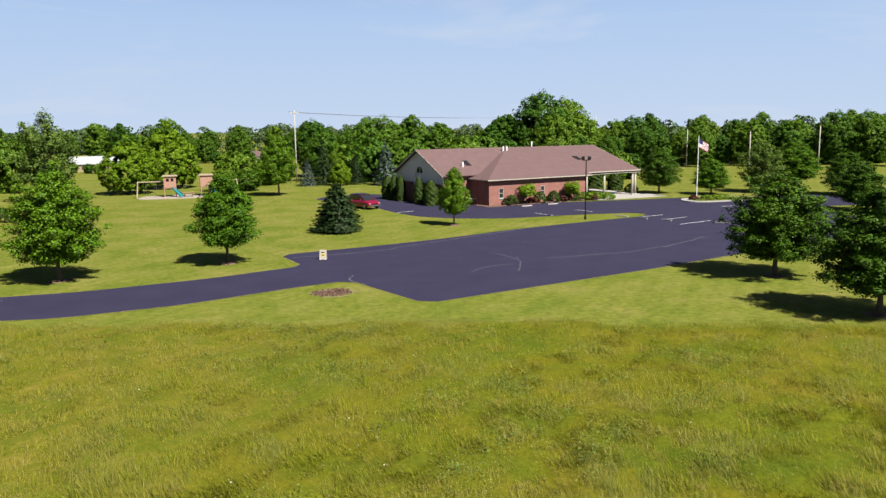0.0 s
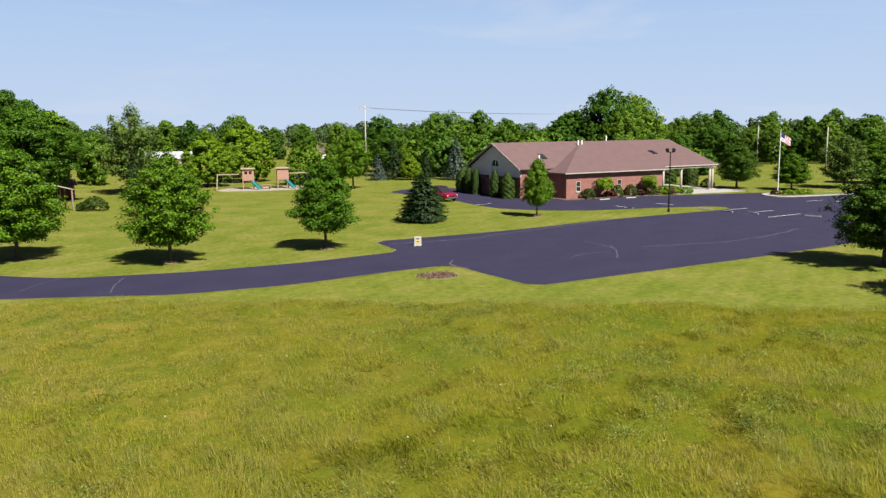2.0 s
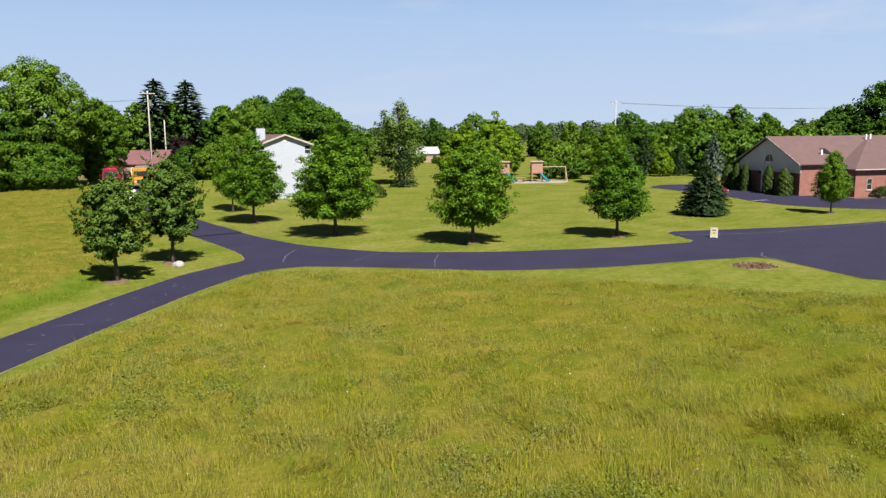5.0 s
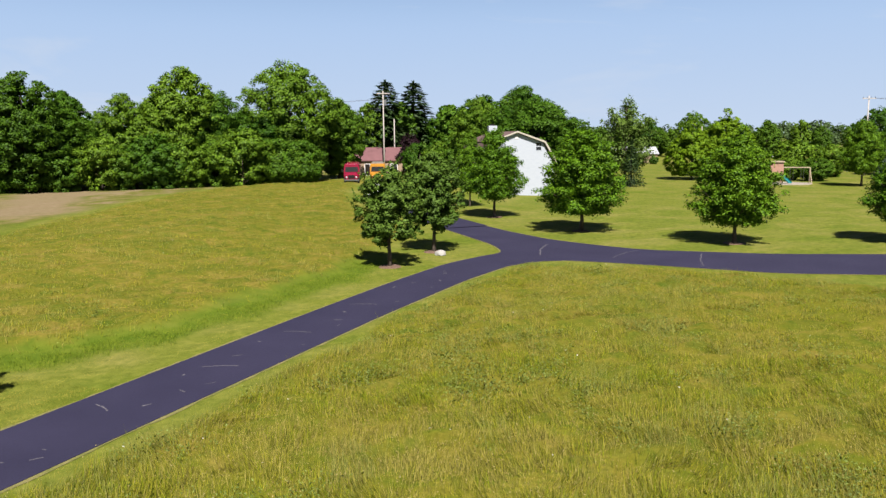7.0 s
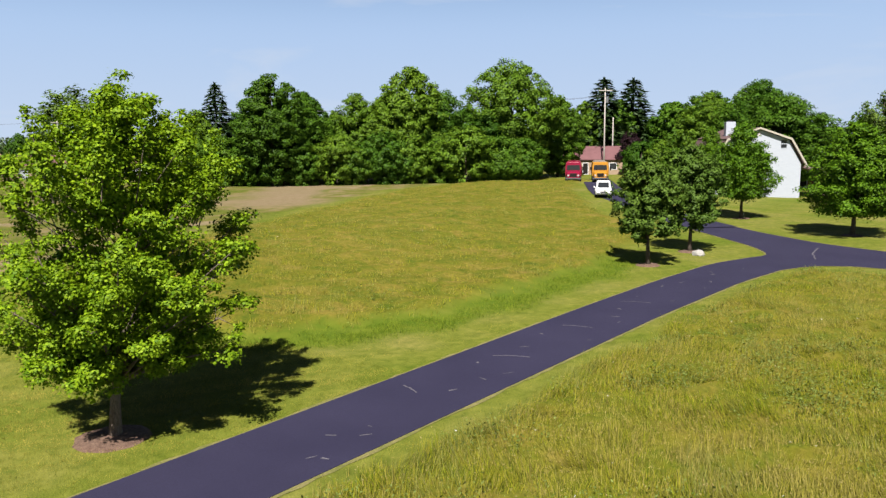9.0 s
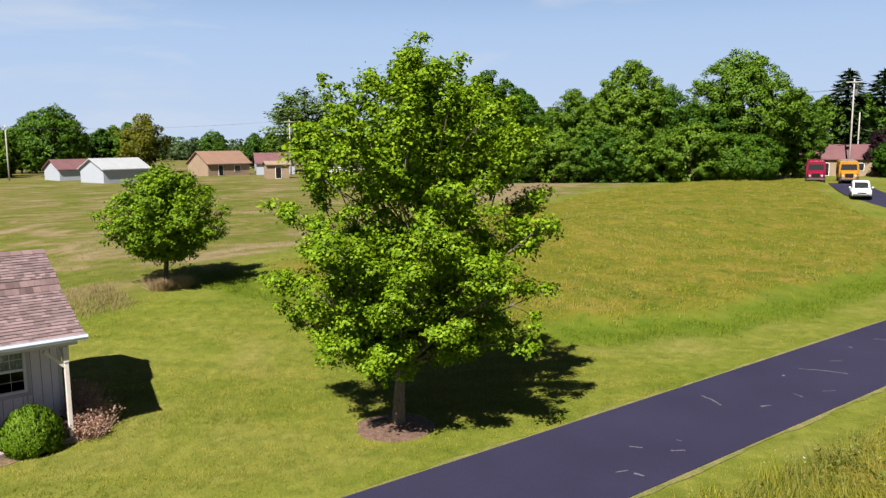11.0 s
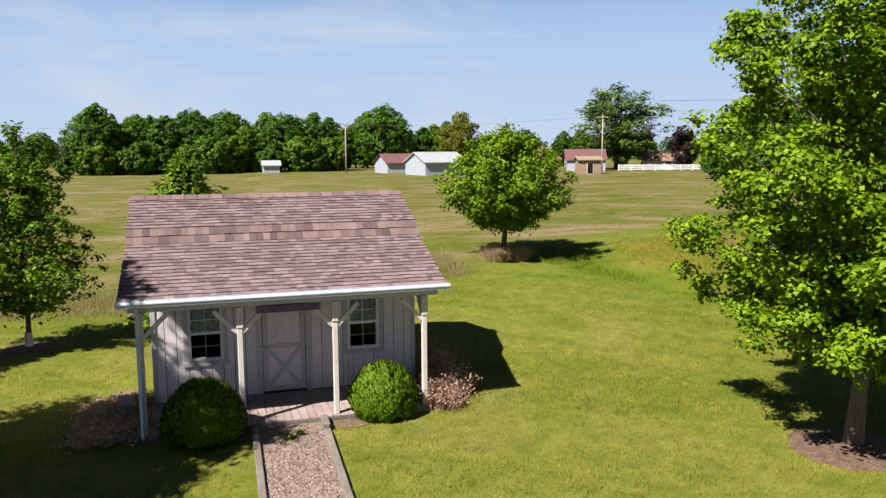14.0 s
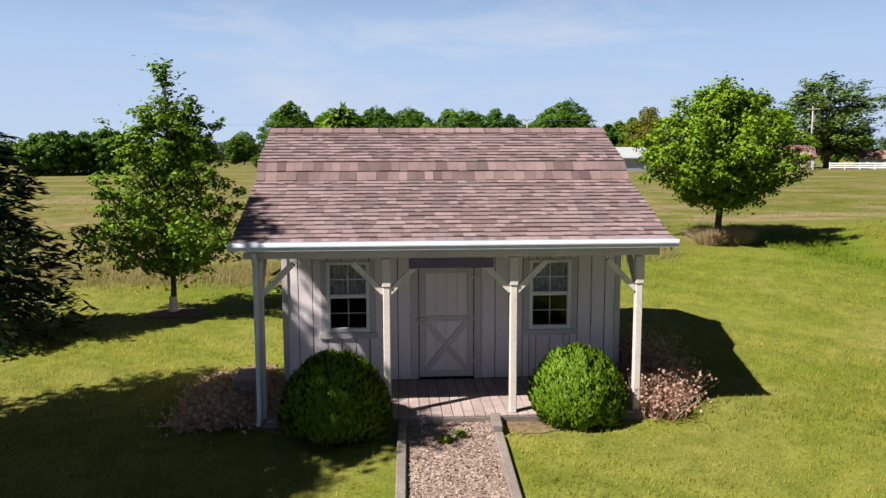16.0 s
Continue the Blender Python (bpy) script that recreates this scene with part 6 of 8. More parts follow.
part("wall", Build().box(-4.6, 0, 18.35, 18.6, -0.1, 4.2), M_BRICK, hall)


def wall_y(y0, y1, x, t, z0, z1, holes):
    b = wall_x(y0, y1, 0, t, z0, z1, holes)
    bmesh.ops.transform(b.bm, matrix=Matrix(((0, 1, 0, x), (1, 0, 0, 0), (0, 0, 1, 0), (0, 0, 0, 1))), verts=b.bm.verts[:])
    return b


part("wall", wall_y(4.95, 18.35, -4.6, 0.25, -0.1, 3.0, [(11.0, 12.5, 0.05, 2.9)]), M_BRICK, hall, "red brick gable wall")
gable = Build()
ys = [4.7 + 13.9 * i / 112 for i in range(113)]
arch_c, arch_r = 11.5, 0.95
for a, c in zip(ys, ys[1:]):
    zt = lambda y: 4.2 + min(y - 4.7, 18.6 - y) * 0.52
    mid = (a + c) / 2
    inside = abs(mid - arch_c) < arch_r
    if inside:
        za = 4.45 + math.sqrt(max(arch_r ** 2 - (mid - arch_c) ** 2, 0))
        gable.prism([(a, 3.0), (c, 3.0), (c, 4.4), (a, 4.4)], -4.62, -4.4, "x")
        gable.prism([(a, za), (c, za), (c, zt(c)), (a, zt(a))], -4.62, -4.4, "x")
    else:
        gable.prism([(a, 3.0), (c, 3.0), (c, zt(c)), (a, zt(a))], -4.62, -4.4, "x")
bmesh.ops.remove_doubles(gable.bm, verts=gable.bm.verts[:], dist=0.0005)
part("gable_wall", gable, M_STUCCO, hall, "pale lilac-grey gable siding")
aw = part("window", Build().prism([(arch_c + arch_r * math.cos(t), 4.42 + arch_r * math.sin(t)) for t in (math.pi * i / 14 for i in range(15))], -4.52, -4.47, "x"), M_GLASS, hall, "dark half-round window over the door")
part("mullion", Build().box(-4.56, -4.52, arch_c - 0.03, arch_c + 0.03, 4.42, 5.36), M_WHITE, aw)
part("pilaster", Build().box(-4.80, -4.625, 12.3, 12.85, 0, 4.3), M_STUCCO, hall)
part("pilaster", Build().box(-4.80, -4.625, 10.75, 11.1, 0, 4.3), M_STUCCO, hall)
part("door_panel", Build().box(-4.52, -4.46, 11.0, 12.5, 0.05, 2.9), M_WHITE, hall, "white entrance door panel")
dd = part("door", Build().box(-4.50, -4.44, 11.15, 12.0, 0.05, 2.2).box(-4.51, -4.505, 11.3, 11.85, 1.1, 2.0), M_WHITE, hall, "white entrance door")
part("door_handle", Build().box(-4.56, -4.51, 11.2, 11.24, 1.0, 1.15), M_BRONZE, dd)
for y in (10.3, 13.3):
    part("wall_lamp", Build().box(-4.85, -4.7, y - 0.1, y + 0.1, 2.6, 3.0, 0.02), M_BRONZE, hall)


def roof_slab(pts, t=0.14):
    """A roof plane with thickness, its corners given in order."""
    b = Build()
    lo = [(x, y, z - t) for x, y, z in pts]
    top = [b.bm.verts.new(p) for p in pts]
    low = [b.bm.verts.new(p) for p in lo]
    b.bm.faces.new(top)
    b.bm.faces.new(low[::-1])
    for i in range(len(pts)):
        j = (i + 1) % len(pts)
        b.bm.faces.new((top[i], low[i], low[j], top[j]))
    return b


RZ, EZ = 7.85, 3.72
roofh = part("roof", roof_slab([(-0.6, -0.6, EZ), (18.8, -0.6, EZ), (18.8, 0.35, EZ + 0.33), (30.0, 0.35, EZ + 0.33), (30.0, 11.5, RZ), (11.5, 11.5, RZ)]), M_ROOF_FAR, hall, "rose-brown shingled roof")
part("roof_slope", roof_slab([(-0.6, 23.6, EZ), (-0.6, -0.6, EZ), (11.5, 11.5, RZ)]), M_ROOF_FAR, roofh)
part("roof_slope", roof_slab([(30.0, 23.6, EZ), (-0.6, 23.6, EZ), (11.5, 11.5, RZ), (30.0, 11.5, RZ)]), M_ROOF_FAR, roofh)
part("roof_slope", roof_slab([(-5.2, 4.1, 4.28), (3.0, 4.1, 4.28), (11.6, 11.55, RZ + 0.03), (-5.2, 11.55, RZ + 0.03)]), M_ROOF_FAR, roofh)
part("roof_slope", roof_slab([(11.6, 11.55, RZ + 0.03), (3.0, 19.0, 4.28), (-5.2, 19.0, 4.28), (-5.2, 11.55, RZ + 0.03)]), M_ROOF_FAR, roofh)
part("fascia", Build().box(-0.66, 18.84, -0.66, -0.605, EZ - 0.13, EZ + 0.01), M_CREAM, roofh, "cream eaves board")
part("fascia", Build().box(-0.66, -0.605, -0.6, 4.0, EZ - 0.13, EZ + 0.01), M_CREAM, roofh)
part("fascia", Build().box(18.84, 30.05, 0.29, 0.345, EZ + 0.18, EZ + 0.34), M_CREAM, roofh)
for s, (ya, yb) in ((1, (4.0, 11.55)), (-1, (19.1, 11.55))):
    part("rake_board", Build().prism([(ya, 4.22), (yb, RZ + 0.02), (yb, RZ - 0.2), (ya, 4.0)], -5.28, -5.21, "x"), M_CREAM, roofh, "cream rake board")
part("rake_board", Build().prism([(0.3, EZ + 0.3), (11.5, RZ), (23.6, EZ), (23.6, EZ - 0.22), (11.5, RZ - 0.22), (0.3, EZ + 0.08)], 30.005, 30.06, "x"), M_CREAM, roofh, "cream rake board")
part("gable_wall", Build().prism([(0.8, WH), (22.2, WH), (11.5, RZ - 0.22)], 29.5, 29.6, "x"), M_STUCCO, hall)
part("soffit", Build().box(18.0, 29.9, 0.4, 22.6, WH, WH + 0.06), M_CREAM, hall, "cream porch ceiling")
for x, y in ((18.9, 0.75), (22.6, 0.75), (28.7, 0.75), (29.3, 0.75), (22.6, 12), (29.2, 12), (29.2, 22.2), (22.6, 22.2)):
    col = part("column", Build().tube([(x, y, 0.25), (x, y, 1.8), (x, y, 3.45)], [0.19, 0.18, 0.16], 12), M_CREAM, hall, "cream porch column", smooth=True)
    part("plinth", Build().box(x - 0.27, x + 0.27, y - 0.27, y + 0.27, 0.05, 0.25, 0.02), M_CREAM, col)
    part("capital", Build().box(x - 0.25, x + 0.25, y - 0.25, y + 0.25, 3.45, 3.62, 0.02), M_CREAM, col)
# skylights and vents
for x, y in ((1.0, 7.2), (21.5, 6.0)):
    z = (4.28 + (y - 4.1) * 0.483) if x < 5 else EZ + (y + 0.6) * 0.3413
    a = 25.8 if x < 5 else 18.9
    sk = part("skylight", Build().box(-0.45, 0.45, -0.75, 0.75, 0.0, 0.10, 0.02), M_BRONZE, hall, "dark framed skylight", m=pose(x, y, z, a, 0, 0))
    part("pane", Build().box(-0.36, 0.36, -0.66, 0.66, 0.102, 0.115), M_GLASS, sk)
for x, y, h in ((-0.2, 6.4, 0.7), (9.9, 10.2, 0.7), (10.6, 10.2, 0.7), (17.0, 12.0, 1.3)):
    z = 4.28 + (y - 4.1) * 0.483 if x < 5 else RZ - 0.5
    part("vent_pipe", Build().tube([(x, y, z - 0.1), (x, y, z + h)], [0.13, 0.13], 8), M_WHITE, hall, "white roof vent pipe")
part("handrail", Build().tube([(-2.6, 3.6, 0.0), (-2.6, 3.6, 0.95), (-0.4, 2.4, 0.95), (-0.4, 2.4, 0.0)], [0.04] * 4, 6), M_CREAM, hall, "pale stair handrail")
apron = slab("concrete_apron", [(18.2, -2.6), (21, -3.2), (31.5, -4.4), (32.0, 23.5), (18.2, 23.5)], -0.1, 0.06, M_CONC)
ap = tagged(new("concrete_apron", apron), "pale concrete drive under the porch", "pavement", kind="structure")
ap.matrix_basis = hall.matrix_basis.copy()
walkp = tagged(new("pavement", slab("pavement", [(-1.2, -1.4), (5, -1.5), (18, -1.5), (18, -0.05), (-0.05, -0.05), (-0.05, 4.0), (-1.2, 4.0)], -0.1, 0.10, M_MULCH)), "brown mulched bed along the brick wall", "planting bed", kind="structure")
walkp.matrix_basis = hall.matrix_basis.copy()
HM = hall.matrix_basis.copy()


def by_hall(x, y):
    return HM @ Vector((x, y, 0))


def columnar(seed, r, h, leaf, n, size):
    """A dense upright evergreen column with a pointed top and ribbed sides."""
    rng = np.random.default_rng(seed)
    f = rng.random(n)
    a = rng.uniform(0, 2 * np.pi, n)
    rad = r * np.minimum(1.0, (1.02 - f) * 2.6) ** 0.6 * (0.86 + 0.14 * np.sin(a * 5 + f * 9 + seed) * np.sin(f * 23 + a * 2)) * rng.uniform(0.82, 1.06, n)
    p = np.stack([rad * np.cos(a), rad * np.sin(a), f * h], 1)
    d = unit(np.stack([np.cos(a), np.sin(a), np.full(n, 0.45)], 1) + 0.25 * rng.normal(size=(n, 3)))
    return quads_mesh("foliage", leaf_quads(p, d, size, rng, 0.55, 0.5), 4, leaf, d)


col_me, col_me2 = columnar(501, 0.80, 3.9, L_HEDGE, 4200, 0.20), columnar(502, 1.15, 3.6, L_HEDGE, 5200, 0.22)
for x, y, me in ((-6.0, 14.8, col_me), (-5.9, 17.2, col_me), (-6.0, 9.4, col_me), (-5.9, 6.0, col_me2), (-5.8, 19.4, col_me2)):
    p = by_hall(x, y)
    ob = thing("arborvitae", pose(p.x, p.y, 0, 0, 0, x * 90 + y * 30), "upright dark green arborvitae against the gable wall", "shrub", "gable arborvitae")
    part("stem", Build().tube([(0, 0, -0.05), (0, 0, 2.0)], [0.07, 0.03], 6), M_BARK, ob)
    part("foliage", me, None, ob)
for x, y, s in ((20.5, 24.4, 1.0), (23.0, 24.4, 1.05), (26.4, 24.6, 1.1), (29.0, 24.8, 1.0), (32.6, 14.0, 1.0), (33.0, 9.0, 0.85)):
    p = by_hall(x, y)
    ob = thing("arborvitae", Matrix.LocRotScale((p.x, p.y, 0), Euler((0, 0, x)), (1.5 * s, 1.5 * s, s)), "broad upright dark green arborvitae by the porch", "shrub")
    part("foliage", col_me2, None, ob)
low_me = [shrub(510 + i, r, h, leaf, 1500, 0.13, 40) for i, (r, h, leaf) in enumerate(((0.95, 1.1, L_HEDGE), (0.8, 1.25, L_HEDGE), (0.75, 0.7, L_REDSHRUB), (1.2, 0.95, L_BOX), (1.0, 0.75, L_BOX)))]
for x, y, i, lab in ((3.1, -1.0, 0, "low green shrub by the brick wall"), (6.9, -0.9, 2, "dark red barberry by the brick wall"), (8.4, -0.9, 1, "clipped round green shrub by the brick wall"), (11.0, -0.9, 1, "clipped round green shrub by the brick wall"),
                     (12.8, -1.0, 2, "dark red barberry by the brick wall"), (14.6, -1.0, 0, "low green shrub by the brick wall"), (16.6, -1.4, 3, "bright green spreading shrub by the porch"), (18.4, -1.8, 3, "bright green spreading shrub by the porch"),
                     (20.4, -2.3, 4, "bright green spreading shrub by the porch"), (17.6, -2.2, 2, "dark red barberry by the porch"), (31.8, 4.0, 0, "low green shrub by the porch")):
    p = by_hall(x, y)
    ob = thing("low_shrub", Matrix.LocRotScale((p.x, p.y, 0.05), Euler((0, 0, x * 70)), (1.25, 1.25, 1.35)), lab, "shrub", "front shrubs")
    part("foliage", low_me[i], None, ob)
stand = [broadleaf(520, 2.7, [(1.1, 0.8), (1.6, 1.25), (2.1, 1.2), (2.55, 0.6)], 40, 0.4, 2600, 0.14, L_BRIGHT, 0.07, 5)]
for x, y in ((5.7, -1.3), (13.9, -1.6)):
    p = by_hall(x, y)
    plant("topiary_tree", stand[0], p.x, p.y, "small round-headed tree by the brick wall", s=1.18, turn=x * 50)

# ---- the white barn house ----
barn = thing("barn", pose(-47.7, 99.5, 0.3, 0, 0, 33), "white gambrel-roofed barn house with a brown roof", "barn")
GA = [(-5.3, 0), (-5.3, 4.1), (-3.7, 7.0), (0, 8.35), (3.7, 7.0), (5.3, 4.1), (5.3, 0)]
ATTIC = ((-3.45, -2.75), (2.75, 3.45))
HZ0, HZ1 = 6.0, 7.0
part("front_wall", Build().prism([(-5.3, -0.4), (-5.3, 4.1), (-4.253, HZ0), (4.253, HZ0), (5.3, 4.1), (5.3, -0.4)], 0, 0.2, "y")
     .prism([(-4.253, HZ0), (-3.7, HZ1), (-3.45, HZ1), (-3.45, HZ0)], 0, 0.2, "y").prism([(4.253, HZ0), (3.7, HZ1), (3.45, HZ1), (3.45, HZ0)], 0, 0.2, "y")
     .box(-2.75, 2.75, 0, 0.2, HZ0, HZ1).prism([(-3.7, HZ1), (0, 8.35), (3.7, HZ1)], 0, 0.2, "y"), M_BARNWHITE, barn, "white sided gambrel end wall")
part("side_wall", Build().box(-5.3, -5.1, 0.2, 15, -0.4, 4.1), M_BARNWHITE, barn)
part("side_wall", Build().box(5.1, 5.3, 0.2, 15, -0.4, 4.1), M_BARNWHITE, barn)
part("back_wall", Build().prism([(x, z - (0.4 if z == 0 else 0)) for x, z in GA], 15, 15.2, "y"), M_BARNWHITE, barn)
for hx0, hx1 in ATTIC:
    w = part("window", Build().box(hx0, hx1, 0.04, 0.08, HZ0, HZ1), M_GLASS, barn, "small dark attic window")
    part("window_frame", Build().box(hx0 - 0.06, hx1 + 0.06, -0.03, -0.004, HZ0 - 0.08, HZ0).box(hx0, hx1, -0.03, 0.03, 6.46, 6.56).box(hx0 - 0.06, hx1 + 0.06, -0.03, -0.004, HZ1, HZ1 + 0.1), M_BARNWHITE, w)
part("gable_vent", Build().box(-0.22, 0.22, -0.03, -0.004, 7.5, 7.95), M_TRIM, barn)
for s in (-1, 1):
    part("roof_slope", Build().prism([(s * 5.65, 3.75), (s * 3.85, 7.02), (s * 3.75, 7.2), (s * 5.8, 3.85)], -0.45, 15.5, "y"), M_ROOF_FAR, barn, "brown shingled roof slope")
    part("roof_slope", Build().prism([(s * 3.85, 7.02), (0, 8.42), (0, 8.58), (s * 3.9, 7.18)], -0.45, 15.5, "y"), M_ROOF_FAR, barn, "brown shingled roof slope")
    part("rake_board", Build().prism([(s * 5.8, 3.7), (s * 3.82, 7.0), (0, 8.4), (0, 8.62), (s * 3.95, 7.22), (s * 6.0, 3.8)], -0.53, -0.455, "y"), M_CREAM, barn, "pale rake board")
ch = part("chimney", Build().box(-2.9, -1.7, 4.2, 5.2, 6.8, 9.4), M_BARNWHITE, barn, "white chimney")
part("chimney_cap", Build().box(-2.6, -2.0, 4.4, 5.0, 9.4, 9.6), M_BRONZE, ch)
# lean-to shelter on its far side
part("shelter_roof", Build().prism([(5.3, 4.0), (10.2, 2.5), (10.2, 2.38), (5.3, 3.86)], 0.4, 8.0, "y"), M_CREAM, barn, "pale sloping shelter roof")
part("eave_return", Build().prism([(5.55, 3.75), (7.2, 3.2), (7.2, 3.05), (5.5, 3.5)], -0.4, 0.35, "y"), M_ROOF_FAR, barn)
for x, y in ((10.0, 0.6), (10.0, 4.2), (10.0, 7.8)):
    part("shelter_post", Build().box(x - 0.09, x + 0.09, y - 0.09, y + 0.09, -0.3, 2.45, 0.01), M_WOOD_GREY, barn)
for x, y, r, h in ((-36.6, 104.6, 1.7, 1.9), (-38.0, 105.0, 1.2, 1.2)):
    ob = thing("low_shrub", pose(x, y, float(height(x, y))), "rounded dark green shrub by the shelter", "shrub")
    part("foliage", shrub(530 + int(r * 10), r, h, L_HEDGE, 1800, 0.2, 40), None, ob)


# ---- houses and sheds ----
def house(name, x, y, turn, w, d, hw, hr, wall_m, roof_m, label, openings=(), cat="house"):
    """A gabled house: ridge along local x."""
    z = float(height(x, y))
    ob = thing(name, pose(x, y, z, 0, 0, turn), label, cat)
    b = Build()
    b.prism([(-d / 2, -0.3), (-d / 2, hw), (0, hw + hr), (d / 2, hw), (d / 2, -0.3)], -w / 2, w / 2, "x")
    part("wall", b, wall_m, ob)
    o = 0.4
    k = hr / (d / 2)
    for s in (-1, 1):
        part("roof_slope", Build().prism([(s * (d / 2 + o), hw - o * k + 0.02), (0, hw + hr + 0.02), (0, hw + hr + 0.18), (s * (d / 2 + o), hw - o * k + 0.18)], -w / 2 - o, w / 2 + o, "x"), roof_m, ob)
    for side, c, z0, ww, hh, kind in openings:
        if side == "front":
            q = part(kind, Build().box(c - ww / 2 - 0.08, c + ww / 2 + 0.08, -d / 2 - 0.06, -d / 2 - 0.002, z0 - 0.08, z0 + hh + 0.08), M_WHITE, ob)
            part("pane", Build().box(c - ww / 2, c + ww / 2, -d / 2 - 0.075, -d / 2 - 0.062, z0, z0 + hh), M_GLASS if kind == "window" else M_BRONZE, q)
        else:
            q = part(kind, Build().box(w / 2 + 0.002, w / 2 + 0.06, c - ww / 2 - 0.08, c + ww / 2 + 0.08, z0 - 0.08, z0 + hh + 0.08), M_WHITE, ob)
            part("pane", Build().box(w / 2 + 0.062, w / 2 + 0.075, c - ww / 2, c + ww / 2, z0, z0 + hh), M_GLASS if kind == "window" else M_BRONZE, q)
    return ob


house("house", -85.5, 131.5, 26, 12.5, 7, 2.9, 2.1, M_HOUSE_TAN, M_ROOF_RED, "low tan house with a dull red roof behind parked trucks", (("front", 2.5, 1.0, 1.2, 1.1, "window"), ("front", -2.5, 0.1, 0.9, 2.0, "door")))
house("outbuilding", -168, 35.5, 104, 8.5, 8, 2.4, 1.7, M_BARNWHITE, M_ROOF_GREY, "white outbuilding with a pale metal roof", (), "outbuilding")
house("house", -186, 33, 98, 9, 8, 2.1, 1.7, M_BARNWHITE, M_ROOF_RED, "white house with a dull red roof", (("front", 0, 0.9, 1.2, 1.1, "window"), ("side", 0, 0.9, 1.2, 1.1, "window")))
house("house", -184, 61, 100, 10, 8, 2.6, 2.4, M_HOUSE_TAN, M_ROOF_TERRA, "tan house with an orange-brown roof", (("front", 2, 0.9, 1.4, 1.2, "window"), ("front", -2, 0.1, 1.0, 2.1, "door")))
house("house", -180, 72, 70, 8, 7, 2.5, 2.0, M_BARNWHITE, M_ROOF_RED, "pale house with a red-brown roof", (("front", 0, 0.9, 1.4, 1.2, "window"),))
house("garden_booth", -158, 62, 75, 4, 4, 2.6, 0.5, M_HOUSE_TAN, M_HOUSE_TAN, "square tan wooden booth at the field's edge", (("front", 0, 0.1, 1.0, 2.0, "door"),), "booth")
house("garden_hut", -199, 7, 92, 3.4, 3, 1.7, 0.8, M_BARNWHITE, M_ROOF_GREY, "small white hut at the field's edge", (), "hut")
house("house", -183, 93, 60, 9, 7, 2.1, 1.6, M_BARNWHITE, M_ROOF_TERRA, "white house with a brown roof beyond a fence", (("front", 1, 0.8, 1.4, 1.1, "window"),))
house("house", -16.4, 286, 10, 8.5, 8, 2.0, 1.5, M_WHITE, M_ROOF_FAR, "white house with a brown roof behind the wood", (("front", 0, 0.9, 1.4, 1.2, "window"),))
house("house", -53, 222, 20, 12, 9, 2.2, 1.7, M_HOUSE_TAN, M_ROOF_GREY, "tan house with a pale roof beyond the north field", (("front", 0, 0.9, 1.4, 1.1, "window"),))
house("red_hut", -47.5, 123, 8, 4, 3, 2.0, 0.8, M_REDBARN, M_ROOF_FAR, "small red wooden hut behind the barn", (("front", 0, 0.1, 1.0, 1.9, "door"),), "hut")

# white rail fence by the far houses
fence = thing("fence", pose(-176, 78, float(height(-176, 78)), 0, 0, 72), "long white rail fence by the far houses", "fence")
for i in range(17):
    part("fence_post", Build().box(i * 2.6 - 0.08, i * 2.6 + 0.08, -0.08, 0.08, -0.2, 1.4), M_WHITE, fence)
for z in (0.4, 0.8, 1.2):
    part("rail", Build().box(0, 41.6, -0.03, 0.03, z - 0.11, z + 0.11), M_WHITE, fence)

# ---- vehicles ----
def wheel(parent, x, y, r, wd):
    t = part("wheel", Build().tube([(x, y - wd / 2, r), (x, y - wd / 2 + 0.03, r), (x, y + wd / 2 - 0.03, r), (x, y + wd / 2, r)], [r * 0.9, r, r, r * 0.9], 18), M_TYRE, parent, smooth=False)
    s = 1 if y > 0 else -1
    part("rim", Build().tube([(x, y + s * wd * 0.3, r), (x, y + s * (wd / 2 + 0.012), r)], [r * 0.62, r * 0.55], 14), M_CHROME, t)


def loft(sections):
    """Sections of (x, half width, z low, z high) joined into a rounded body."""
    b = Build()
    rings = []
    for x, hw, z0, z1 in sections:
        h = z1 - z0
        ring = [(-hw * 0.92, z0), (hw * 0.92, z0), (hw, z0 + h * 0.25), (hw, z0 + h * 0.7), (hw * 0.9, z0 + h * 0.95), (hw * 0.7, z1), (-hw * 0.7, z1), (-hw * 0.9, z0 + h * 0.95), (-hw, z0 + h * 0.7), (-hw, z0 + h * 0.25)]
        rings.append([b.bm.verts.new((x, y, z)) for y, z in ring])
    for a, c in zip(rings, rings[1:]):
        for i in range(10):
            b.bm.faces.new((a[i], a[(i + 1) % 10], c[(i + 1) % 10], c[i]))
    b.bm.faces.new(rings[0][::-1])
    b.bm.faces.new(rings[-1])
    return b


